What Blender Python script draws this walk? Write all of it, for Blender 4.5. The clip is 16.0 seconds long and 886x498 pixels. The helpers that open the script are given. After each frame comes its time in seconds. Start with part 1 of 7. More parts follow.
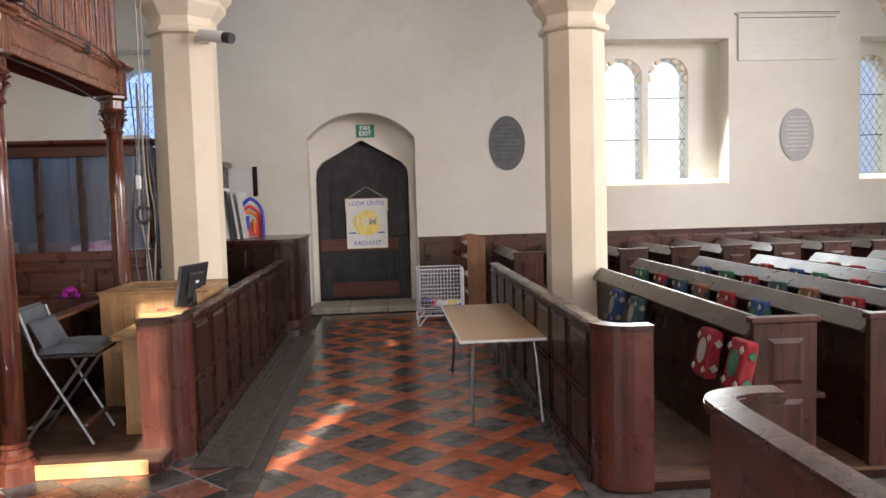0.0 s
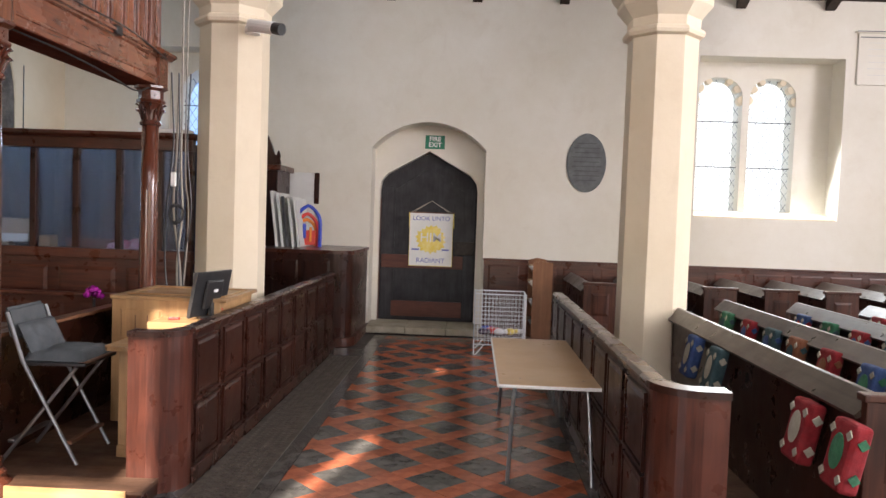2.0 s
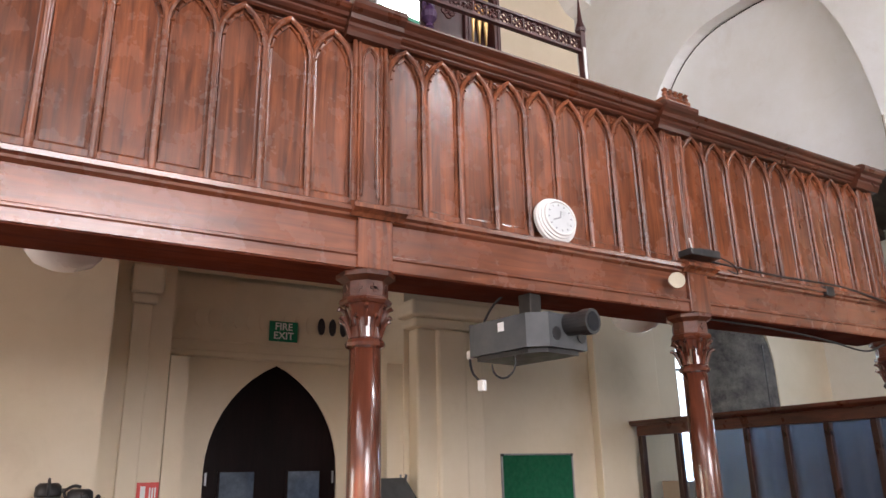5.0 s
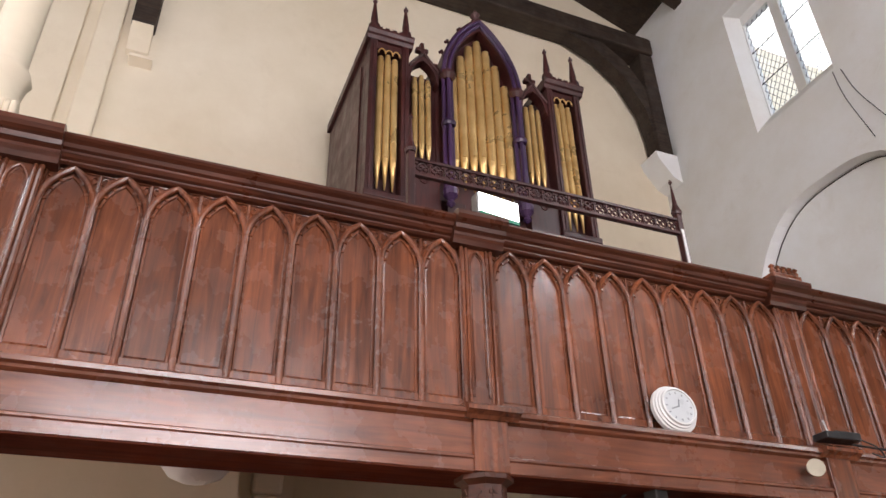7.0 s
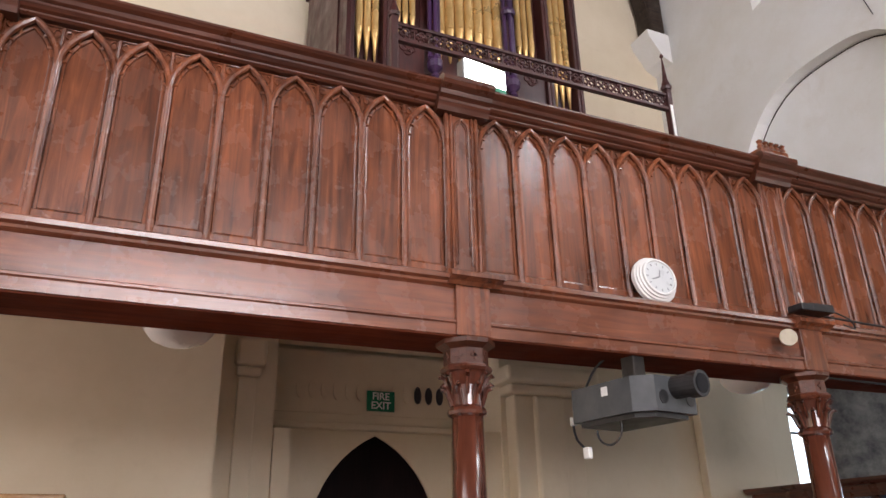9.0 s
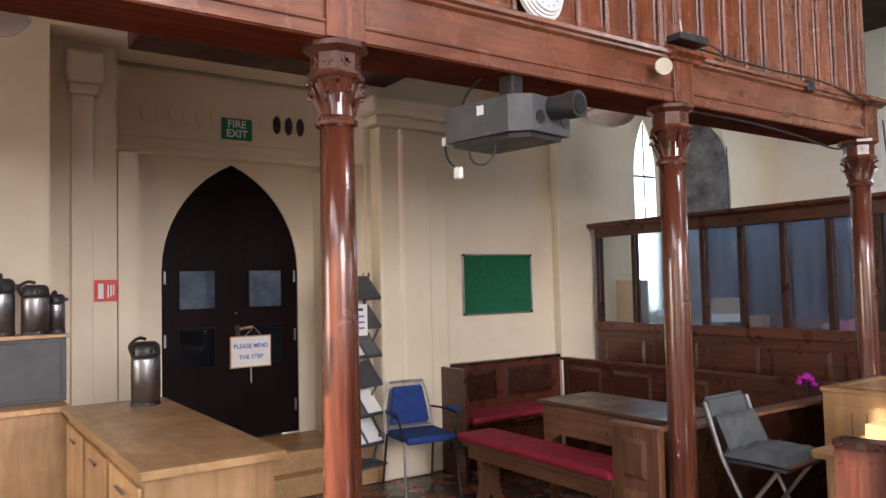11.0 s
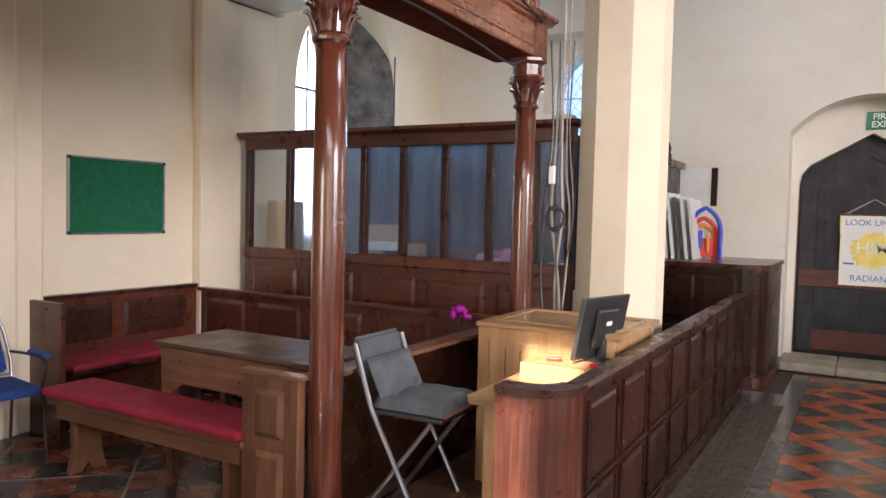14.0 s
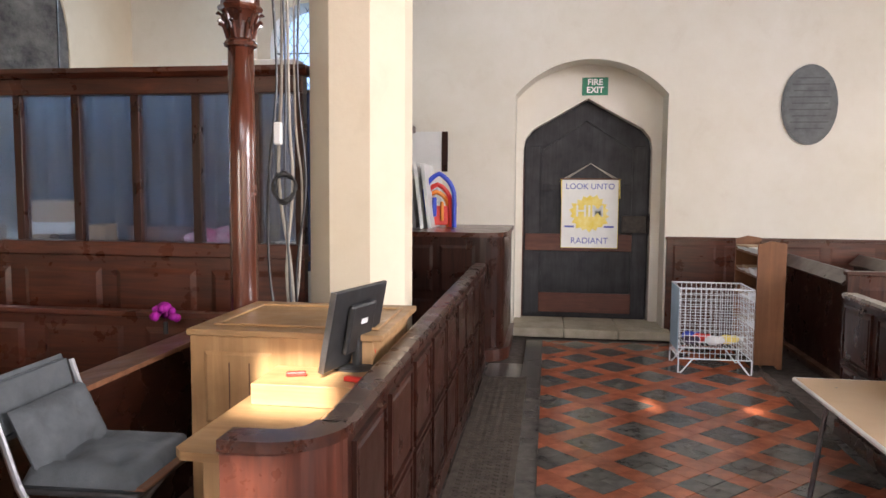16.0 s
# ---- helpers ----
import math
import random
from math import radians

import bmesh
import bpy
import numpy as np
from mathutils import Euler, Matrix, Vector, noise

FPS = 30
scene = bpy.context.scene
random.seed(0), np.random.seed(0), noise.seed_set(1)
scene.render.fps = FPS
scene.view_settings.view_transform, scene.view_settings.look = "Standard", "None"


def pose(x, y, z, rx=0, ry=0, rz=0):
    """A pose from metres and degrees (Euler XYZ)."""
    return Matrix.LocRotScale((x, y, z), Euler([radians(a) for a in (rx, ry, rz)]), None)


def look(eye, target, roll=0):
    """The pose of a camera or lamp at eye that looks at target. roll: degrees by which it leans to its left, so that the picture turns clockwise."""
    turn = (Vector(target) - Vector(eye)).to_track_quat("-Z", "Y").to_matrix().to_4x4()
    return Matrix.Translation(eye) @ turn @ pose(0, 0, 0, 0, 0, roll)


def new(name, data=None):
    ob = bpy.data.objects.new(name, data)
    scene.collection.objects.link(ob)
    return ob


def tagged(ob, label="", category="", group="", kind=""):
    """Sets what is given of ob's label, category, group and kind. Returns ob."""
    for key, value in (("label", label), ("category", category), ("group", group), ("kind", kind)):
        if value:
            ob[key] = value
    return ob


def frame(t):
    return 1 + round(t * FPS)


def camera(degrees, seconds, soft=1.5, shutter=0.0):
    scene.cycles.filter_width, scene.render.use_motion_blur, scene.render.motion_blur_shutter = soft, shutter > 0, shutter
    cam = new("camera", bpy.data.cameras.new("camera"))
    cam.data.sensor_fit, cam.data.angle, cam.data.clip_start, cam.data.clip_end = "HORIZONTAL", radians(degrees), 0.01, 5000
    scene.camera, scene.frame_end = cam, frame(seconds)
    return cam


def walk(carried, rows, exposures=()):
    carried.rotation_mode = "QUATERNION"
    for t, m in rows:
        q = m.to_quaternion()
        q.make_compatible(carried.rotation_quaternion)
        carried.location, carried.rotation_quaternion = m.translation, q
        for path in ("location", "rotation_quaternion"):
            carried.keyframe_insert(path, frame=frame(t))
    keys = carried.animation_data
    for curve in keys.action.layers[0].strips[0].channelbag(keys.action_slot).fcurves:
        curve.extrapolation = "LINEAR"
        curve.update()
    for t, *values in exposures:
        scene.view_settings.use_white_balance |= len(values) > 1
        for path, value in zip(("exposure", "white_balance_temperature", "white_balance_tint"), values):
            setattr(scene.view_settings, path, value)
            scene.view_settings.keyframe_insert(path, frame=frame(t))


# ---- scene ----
cam = camera(61.8, 16.0)
PATH = [
    (0, (0.118, 0.005, 1.526), (0.268, 1.994, 1.389), -1.6),
    (0.5, (0.181, 0.195, 1.529), (0.092, 2.189, 1.399), -0.5),
    (1, (0.275, 0.342, 1.511), (0.156, 2.333, 1.368), -0.3),
    (1.5, (0.334, 0.512, 1.51), (0.32, 2.509, 1.394), 1.2),
    (2, (0.401, 0.683, 1.507), (0.323, 2.68, 1.421), 2.0),
    (2.5, (0.51, 0.849, 1.511), (0.141, 2.813, 1.426), 2.8),
    (3, (0.545, 1.007, 1.509), (-0.09, 2.903, 1.478), 1.9),
    (3.5, (0.524, 1.149, 1.526), (-0.389, 2.927, 1.595), 1.7),
    (4, (0.53, 1.214, 1.563), (-0.774, 2.72, 1.737), 1.6),
    (4.5, (0.559, 1.233, 1.601), (-0.973, 2.465, 1.969), 0.1),
    (5, (0.552, 1.253, 1.639), (-1.085, 2.243, 2.225), -1.2),
    (7.5, (0.646, 1.176, 1.692), (-0.929, 1.838, 2.733), -1.2),
    (8, (0.626, 1.183, 1.683), (-0.959, 1.849, 2.706), -1.1),
    (8.5, (0.606, 1.196, 1.656), (-1.016, 1.886, 2.6), -1.2),
    (9, (0.55, 1.211, 1.637), (-1.14, 1.968, 2.394), -1.2),
    (9.5, (0.481, 1.212, 1.612), (-1.265, 2.028, 2.146), -1.0),
    (12, (0.202, 1.435, 1.525), (-1.311, 2.742, 1.475), -0.6),
    (12.5, (0.116, 1.554, 1.515), (-1.319, 2.945, 1.446), -0.7),
    (13, (-0.029, 1.652, 1.516), (-1.294, 3.199, 1.441), -0.7),
    (13.5, (-0.133, 1.783, 1.501), (-1.217, 3.461, 1.398), -0.4),
    (14, (-0.221, 2.021, 1.477), (-1.212, 3.756, 1.38), 1.4),
    (14.5, (-0.331, 2.216, 1.453), (-1.18, 4.022, 1.324), 1.2),
    (15, (-0.461, 2.373, 1.466), (-1.027, 4.285, 1.311), 0.7),
    (15.5, (-0.547, 2.547, 1.462), (-0.978, 4.493, 1.291), 0.7),
    (16, (-0.585, 2.783, 1.474), (-0.866, 4.756, 1.305), 0.4),
]
walk(cam, [(t, look(eye, target, roll)) for t, eye, target, roll in PATH], [(0, 1.6), (3.5, 1.8), (5, 1.76), (7.5, 1.38), (8.5, 1.44), (9.5, 1.62), (12, 2.0), (14, 2.1), (16, 2.15)])

# ---- light ----
SUN_DIR = Vector((0.06, -1.0, 0.75)).normalized()      # towards the sun
world = bpy.data.worlds.new("sky")
scene.world = world
world.use_nodes = True
sky = world.node_tree.nodes.new("ShaderNodeTexSky")
sky.sky_type, sky.sun_disc = "NISHITA", False
sky.sun_elevation, sky.sun_rotation = math.asin(SUN_DIR.z), math.atan2(SUN_DIR.x, SUN_DIR.y)
world.node_tree.links.new(sky.outputs[0], world.node_tree.nodes["Background"].inputs[0])
world.node_tree.nodes["Background"].inputs[1].default_value = 0.14

sun = new("sun", bpy.data.lights.new("sun", "SUN"))
sun.data.energy, sun.data.angle, sun.data.color = 5.0, radians(0.5), (1.0, 0.92, 0.83)
sun.matrix_world = look((0, -20, 20), Vector((0, -20, 20)) - SUN_DIR)


def area_lamp(name, at, towards, wide, high, watts, colour=(1.0, 0.925, 0.965)):
    """A rectangular area lamp: daylight at a window, also fill from unseen sides."""
    lamp = new(name, bpy.data.lights.new(name, "AREA"))
    lamp.data.shape, lamp.data.size, lamp.data.size_y = "RECTANGLE", wide, high
    lamp.data.energy, lamp.data.color = watts, colour
    lamp.matrix_world = look(at, Vector(at) + Vector(towards))
    return lamp


# ---- materials ----
def node(nt, kind, **values):
    n = nt.nodes.new("ShaderNode" + kind)
    for key, value in values.items():
        n.inputs[key.replace("_", " ")].default_value = value
    return n


def blank(name, rough=0.5, metal=0.0, colour=(0.5, 0.5, 0.5)):
    m = bpy.data.materials.new(name)
    m.use_nodes = True
    nt = m.node_tree
    b = nt.nodes["Principled BSDF"]
    b.inputs["Base Color"].default_value = (*colour, 1)
    b.inputs["Roughness"].default_value, b.inputs["Metallic"].default_value = rough, metal
    return m, nt, b


def ramp(nt, source, stops):
    r = nt.nodes.new("ShaderNodeValToRGB")
    e = r.color_ramp.elements
    while len(e) < len(stops):
        e.new(0.5)
    for el, (at, c) in zip(e, stops):
        el.position, el.color = at, (*c, 1)
    nt.links.new(source, r.inputs[0])
    return r.outputs[0]


def mix(nt, kind, factor, a, b):
    m = nt.nodes.new("ShaderNodeMix")
    m.data_type, m.blend_type = "RGBA", kind
    for socket, value in ((m.inputs[0], factor), (m.inputs[6], a), (m.inputs[7], b)):
        if isinstance(value, (float, int)):
            socket.default_value = value
        elif isinstance(value, tuple):
            socket.default_value = (*value, 1)
        else:
            nt.links.new(value, socket)
    return m.outputs[2]


def coords(nt, scale=(1, 1, 1)):
    c, m = nt.nodes.new("ShaderNodeTexCoord"), nt.nodes.new("ShaderNodeMapping")
    m.inputs["Scale"].default_value = scale
    nt.links.new(c.outputs["Object"], m.inputs[0])
    return m.outputs[0]


def noise_of(nt, vector, scale, detail=4.0, rough=0.6, distortion=0.0):
    n = node(nt, "TexNoise", Scale=scale, Detail=detail, Roughness=rough, Distortion=distortion)
    nt.links.new(vector, n.inputs["Vector"])
    return n.outputs[0]


def bump(nt, bsdf, height, strength, distance=0.01):
    b = node(nt, "Bump", Strength=strength, Distance=distance)
    nt.links.new(height, b.inputs["Height"])
    nt.links.new(b.outputs[0], bsdf.inputs["Normal"])


def paint(name, colour, rough=0.75, stain=0.2, grain=0.15, dirt=(0.45, 0.36, 0.24)):
    """Old paint on plaster: broad uneven tone, faint stains, a rolled surface."""
    m, nt, b = blank(name, rough)
    v = coords(nt)
    broad = ramp(nt, noise_of(nt, v, 0.55, 6, 0.7), [(0.3, tuple(c * k for c, k in zip(colour, (0.86, 0.83, 0.77)))), (0.68, colour)])
    spots = ramp(nt, noise_of(nt, v, 2.6, 8, 0.7, 0.6), [(0.56, (0, 0, 0)), (0.78, (1, 1, 1))])
    f = nt.nodes.new("ShaderNodeMath")
    f.operation = "MULTIPLY"
    f.inputs[1].default_value = stain
    nt.links.new(spots, f.inputs[0])
    nt.links.new(mix(nt, "MIX", f.outputs[0], broad, dirt), b.inputs["Base Color"])
    bump(nt, b, noise_of(nt, v, 26, 6, 0.7), grain, 0.012)
    return m


def wood(name, dark, light, rough=0.35, along="z", scale=1.0, coat=0.0, wear=0.15, worn=(0.35, 0.2, 0.12)):
    """Varnished wood: long grain along one axis, darker streaks, worn and scuffed patches, a slight change of tone from piece to piece."""
    m, nt, b = blank(name, rough)
    s = {"x": (1.2, 16, 16), "y": (16, 1.2, 16), "z": (16, 16, 1.2)}[along]
    v = coords(nt, tuple(k * scale for k in s))
    grain = noise_of(nt, v, 1.6, 7, 0.62, 1.2)
    tone = ramp(nt, grain, [(0.28, dark), (0.72, light)])
    patches = ramp(nt, noise_of(nt, coords(nt), 2.2, 6, 0.6), [(0.35, (0.62, 0.62, 0.62)), (0.7, (1.05, 1.05, 1.05))])
    tone = mix(nt, "MULTIPLY", 1.0, tone, patches)
    info = nt.nodes.new("ShaderNodeObjectInfo")
    each = ramp(nt, info.outputs["Random"], [(0.0, (0.8, 0.8, 0.8)), (1.0, (1.12, 1.1, 1.08))])
    tone = mix(nt, "MULTIPLY", 1.0, tone, each)
    scuff = ramp(nt, noise_of(nt, coords(nt, (1, 1, 1)), 9, 9, 0.75), [(0.62, (0, 0, 0)), (0.74, (1, 1, 1))])
    f = nt.nodes.new("ShaderNodeMath")
    f.operation = "MULTIPLY"
    f.inputs[1].default_value = wear
    nt.links.new(scuff, f.inputs[0])
    nt.links.new(mix(nt, "MIX", f.outputs[0], tone, worn), b.inputs["Base Color"])
    rr = ramp(nt, noise_of(nt, coords(nt), 6, 5), [(0.3, (rough * 0.75,) * 3), (0.75, (min(1, rough * 1.45),) * 3)])
    nt.links.new(rr, b.inputs["Roughness"])
    b.inputs["Coat Weight"].default_value = coat
    b.inputs["Coat Roughness"].default_value = 0.18
    bump(nt, b, grain, 0.12, 0.004)
    return m


def mottled(name, a, c, rough=0.6, scale=8.0, grain=0.2, metal=0.0, each=0.0, fine=60.0, distance=0.004):
    """A surface of two close tones with a fine relief."""
    m, nt, b = blank(name, rough, metal)
    v = coords(nt)
    tone = ramp(nt, noise_of(nt, v, scale, 7, 0.65), [(0.32, a), (0.7, c)])
    if each:
        info = nt.nodes.new("ShaderNodeObjectInfo")
        tone = mix(nt, "MULTIPLY", 1.0, tone, ramp(nt, info.outputs["Random"], [(0, (1 - each,) * 3), (1, (1 + each * 0.6,) * 3)]))
    nt.links.new(tone, b.inputs["Base Color"])
    rr = ramp(nt, noise_of(nt, v, scale * 0.7, 5), [(0.3, (rough * 0.8,) * 3), (0.7, (min(1.0, rough * 1.3),) * 3)])
    nt.links.new(rr, b.inputs["Roughness"])
    bump(nt, b, noise_of(nt, v, fine, 5, 0.6), grain, distance)
    return m


def glass(name, tint=(1, 1, 1), rough=0.0, relief=0.0):
    """A thin pane: mostly clear, with a gloss that grows at a slant."""
    m = bpy.data.materials.new(name)
    m.use_nodes = True
    nt = m.node_tree
    nt.nodes.remove(nt.nodes["Principled BSDF"])
    out = nt.nodes["Material Output"]
    see = node(nt, "BsdfTransparent", Color=(*tint, 1)) if not relief else node(nt, "BsdfRefraction", Color=(*tint, 1), Roughness=rough, IOR=1.12)
    shine = node(nt, "BsdfGlossy", Color=(1, 1, 1, 1), Roughness=max(rough, 0.02))
    facing = nt.nodes.new("ShaderNodeLayerWeight")
    steep, fres = nt.nodes.new("ShaderNodeMath"), nt.nodes.new("ShaderNodeMath")
    steep.operation, fres.operation = "POWER", "MULTIPLY_ADD"
    steep.inputs[1].default_value, fres.inputs[1].default_value, fres.inputs[2].default_value = 4.0, 0.9, 0.05
    nt.links.new(facing.outputs["Facing"], steep.inputs[0])
    nt.links.new(steep.outputs[0], fres.inputs[0])
    mx = nt.nodes.new("ShaderNodeMixShader")
    nt.links.new(fres.outputs[0], mx.inputs[0])
    if relief:
        soft, both = node(nt, "BsdfTranslucent", Color=(0.55, 0.72, 1.0, 1)), nt.nodes.new("ShaderNodeMixShader")
        both.inputs[0].default_value = 0.14
        nt.links.new(see.outputs[0], both.inputs[1])
        nt.links.new(soft.outputs[0], both.inputs[2])
        nt.links.new(both.outputs[0], mx.inputs[1])
    else:
        nt.links.new(see.outputs[0], mx.inputs[1])
    nt.links.new(shine.outputs[0], mx.inputs[2])
    nt.links.new(mx.outputs[0], out.inputs[0])
    if relief:
        h = noise_of(nt, coords(nt, (1, 1, 2.4)), 42, 3, 0.5)
        bp = node(nt, "Bump", Strength=relief, Distance=0.006)
        nt.links.new(h, bp.inputs["Height"])
        for n in (see, shine, facing):
            nt.links.new(bp.outputs[0], n.inputs["Normal"])
    return m


def glow(name, colour, strength):
    m, nt, b = blank(name, 0.4, 0, colour)
    b.inputs["Emission Color"].default_value = (*colour, 1)
    b.inputs["Emission Strength"].default_value = strength
    return m


CREAM = paint("cream_paint", (0.80, 0.71, 0.56), 0.8)
PALE = paint("pale_cream_paint", (0.80, 0.77, 0.70), 0.8)
WHITE_WALL = paint("white_limewash", (0.85, 0.865, 0.875), 0.85)
RUBBLE = mottled("rubble_stone", (0.06, 0.06, 0.062), (0.24, 0.225, 0.21), 0.95, 6, 0.9, 0, 0, 18, 0.05)
STONE = mottled("sill_stone", (0.38, 0.34, 0.25), (0.58, 0.53, 0.42), 0.85, 5, 0.4, 0, 0.12)
GALLERY = wood("gallery_wood", (0.062, 0.017, 0.008), (0.37, 0.118, 0.051), 0.25, "z", 1.0, 0.5, 0.12)
GALLERY_Y = wood("gallery_wood_long", (0.12, 0.036, 0.018), (0.36, 0.118, 0.056), 0.25, "y", 1.0, 0.6, 0.16)
COLUMN = wood("grained_column_paint", (0.050, 0.015, 0.009), (0.165, 0.048, 0.026), 0.2, "z", 0.7, 0.6, 0.08, (0.3, 0.12, 0.07))
PEW = wood("pew_wood", (0.016, 0.0048, 0.003), (0.060, 0.018, 0.0105), 0.3, "z", 1.0, 0.12, 0.025, (0.2, 0.12, 0.08))
PEW.node_tree.nodes["Principled BSDF"].inputs["Specular IOR Level"].default_value = 0.35
PEW_Y = wood("pew_wood_long", (0.022, 0.0068, 0.0042), (0.078, 0.025, 0.014), 0.27, "y", 1.0, 0.3, 0.05, (0.25, 0.15, 0.1))
PEW_X = wood("pew_wood_cross", (0.048, 0.013, 0.0075), (0.145, 0.042, 0.022), 0.3, "x", 1.0, 0.3, 0.07, (0.25, 0.15, 0.1))
PINE = wood("worn_pine", (0.13, 0.052, 0.027), (0.29, 0.135, 0.07), 0.42, "z", 0.8, 0.15, 0.2, (0.5, 0.32, 0.2))
PINE_X = wood("worn_pine_cross", (0.13, 0.052, 0.027), (0.29, 0.135, 0.07), 0.42, "x", 0.8, 0.15, 0.2, (0.5, 0.32, 0.2))
OAK = wood("pale_oak", (0.46, 0.25, 0.105), (0.65, 0.41, 0.20), 0.4, "x", 0.6, 0.15, 0.05, (0.3, 0.18, 0.08))
OAK_Z = wood("pale_oak_upright", (0.46, 0.25, 0.105), (0.65, 0.41, 0.20), 0.4, "z", 0.6, 0.1, 0.05, (0.3, 0.18, 0.08))
ROOF = wood("roof_timber", (0.014, 0.009, 0.006), (0.07, 0.042, 0.026), 0.7, "y", 1.0, 0, 0.2, (0.13, 0.085, 0.055))
ORGAN = wood("organ_wood", (0.036, 0.0085, 0.0085), (0.085, 0.021, 0.018), 0.42, "z", 1.0, 0.0, 0.04)
RED_TILE = mottled("red_quarry_tile", (0.30, 0.078, 0.039), (0.56, 0.160, 0.073), 0.2, 9, 0.2, 0, 0.25, 70, 0.002)
DARK_TILE = mottled("black_quarry_tile", (0.055, 0.051, 0.047), (0.155, 0.143, 0.13), 0.2, 9, 0.2, 0, 0.3, 70, 0.002)
JOINT = mottled("tile_joint", (0.04, 0.03, 0.026), (0.11, 0.09, 0.075), 0.9, 20, 0.4)
IRON = mottled("black_iron", (0.02, 0.018, 0.016), (0.06, 0.05, 0.045), 0.5, 15, 0.3, 0.6)
STEEL = mottled("chrome_steel", (0.24, 0.24, 0.25), (0.38, 0.38, 0.39), 0.38, 10, 0.05, 1.0)
LEAD = mottled("window_lead", (0.03, 0.03, 0.035), (0.08, 0.08, 0.09), 0.6, 20, 0.2, 0.3)
CLEAR = glass("window_glass", (0.95, 0.98, 1.0))
FROSTED = glass("patterned_glass", (0.86, 0.92, 1.0), 0.04, 0.45)
FLOORBOARD = wood("floor_board", (0.07, 0.034, 0.020), (0.19, 0.10, 0.06), 0.5, "x", 0.7, 0, 0.2, (0.4, 0.28, 0.18))


# ---- mesh helpers ----
def link(name, bm, material, smooth=False):
    me = bpy.data.meshes.new(name)
    bmesh.ops.recalc_face_normals(bm, faces=bm.faces)
    bm.to_mesh(me)
    bm.free()
    if material:
        me.materials.append(material)
    if smooth:
        me.polygons.foreach_set("use_smooth", [True] * len(me.polygons))
    return new(name, me)


def part(name, bm, material, parent, label="", smooth=False):
    ob = link(name, bm, material, smooth)
    ob.parent = parent
    if label:
        tagged(ob, label)
    return ob


def again(name, other, parent, m):
    """One more part on the mesh of another."""
    ob = new(name, other.data)
    ob.parent, ob.matrix_basis = parent, m
    return ob


def thing(name, at, label, category, group="", rz=0.0, kind=""):
    ob = new(name)
    ob.empty_display_size = 0.1
    ob.matrix_basis = pose(*at, 0, 0, rz)
    return tagged(ob, label, category, group, kind)


def structure(name, bm, material, label="", category="", smooth=False):
    return tagged(link(name, bm, material, smooth), label, category, "", "structure")


def B():
    return bmesh.new()


def box(bm, x0, x1, y0, y1, z0, z1, bevel=0.0):
    m = Matrix.LocRotScale(((x0 + x1) / 2, (y0 + y1) / 2, (z0 + z1) / 2), None, (abs(x1 - x0), abs(y1 - y0), abs(z1 - z0)))
    r = bmesh.ops.create_cube(bm, size=1, matrix=m)
    if bevel:
        edges = list({e for v in r["verts"] for e in v.link_edges})
        bmesh.ops.bevel(bm, geom=edges, offset=bevel, segments=2, affect="EDGES", profile=0.5)
    return bm


def prism(bm, points, axis, a, b):
    """A polygon (in the two other axes, in order) drawn out along an axis from a to b."""
    def at(p, k):
        return {"x": (k, p[0], p[1]), "y": (p[0], k, p[1]), "z": (p[0], p[1], k)}[axis]
    lo, hi = [bm.verts.new(at(p, a)) for p in points], [bm.verts.new(at(p, b)) for p in points]
    n = len(points)
    bm.faces.new(lo), bm.faces.new(hi)
    for i in range(n):
        bm.faces.new((lo[i], lo[(i + 1) % n], hi[(i + 1) % n], hi[i]))
    return bm


def lathe(bm, profile, seg=24, at=(0, 0, 0), turn=0.0):
    """A profile of (radius, height) turned about the upright axis."""
    rings = []
    for r, z in profile:
        rings.append([bm.verts.new((at[0] + r * math.cos(turn + math.tau * i / seg), at[1] + r * math.sin(turn + math.tau * i / seg), at[2] + z)) for i in range(seg)])
    for lo, hi in zip(rings, rings[1:]):
        for i in range(seg):
            bm.faces.new((lo[i], lo[(i + 1) % seg], hi[(i + 1) % seg], hi[i]))
    bm.faces.new(rings[0]), bm.faces.new(rings[-1])
    return bm


def rod(bm, path, r, seg=8):
    """A round bar along a path of points."""
    path = [Vector(p) for p in path]
    rings, ref = [], None
    for i, p in enumerate(path):
        d = (path[min(i + 1, len(path) - 1)] - path[max(i - 1, 0)]).normalized()
        if ref is None:
            ref = d.orthogonal().normalized()
        ref = (ref - d * ref.dot(d)).normalized()
        side = d.cross(ref)
        rings.append([bm.verts.new(p + (ref * math.cos(math.tau * k / seg) + side * math.sin(math.tau * k / seg)) * r) for k in range(seg)])
    for lo, hi in zip(rings, rings[1:]):
        for k in range(seg):
            bm.faces.new((lo[k], lo[(k + 1) % seg], hi[(k + 1) % seg], hi[k]))
    bm.faces.new(rings[0]), bm.faces.new(rings[-1])
    return bm


def bowed(points, steps=6):
    """A smooth path through points."""
    p = [Vector(q) for q in points]
    p = [p[0] * 2 - p[1]] + p + [p[-1] * 2 - p[-2]]
    out = []
    for i in range(1, len(p) - 2):
        for k in range(steps):
            t = k / steps
            out.append(0.5 * (2 * p[i] + (p[i + 1] - p[i - 1]) * t + (2 * p[i - 1] - 5 * p[i] + 4 * p[i + 1] - p[i + 2]) * t * t + (3 * p[i] - p[i - 1] - 3 * p[i + 1] + p[i + 2]) * t ** 3))
    return out + [p[-2]]


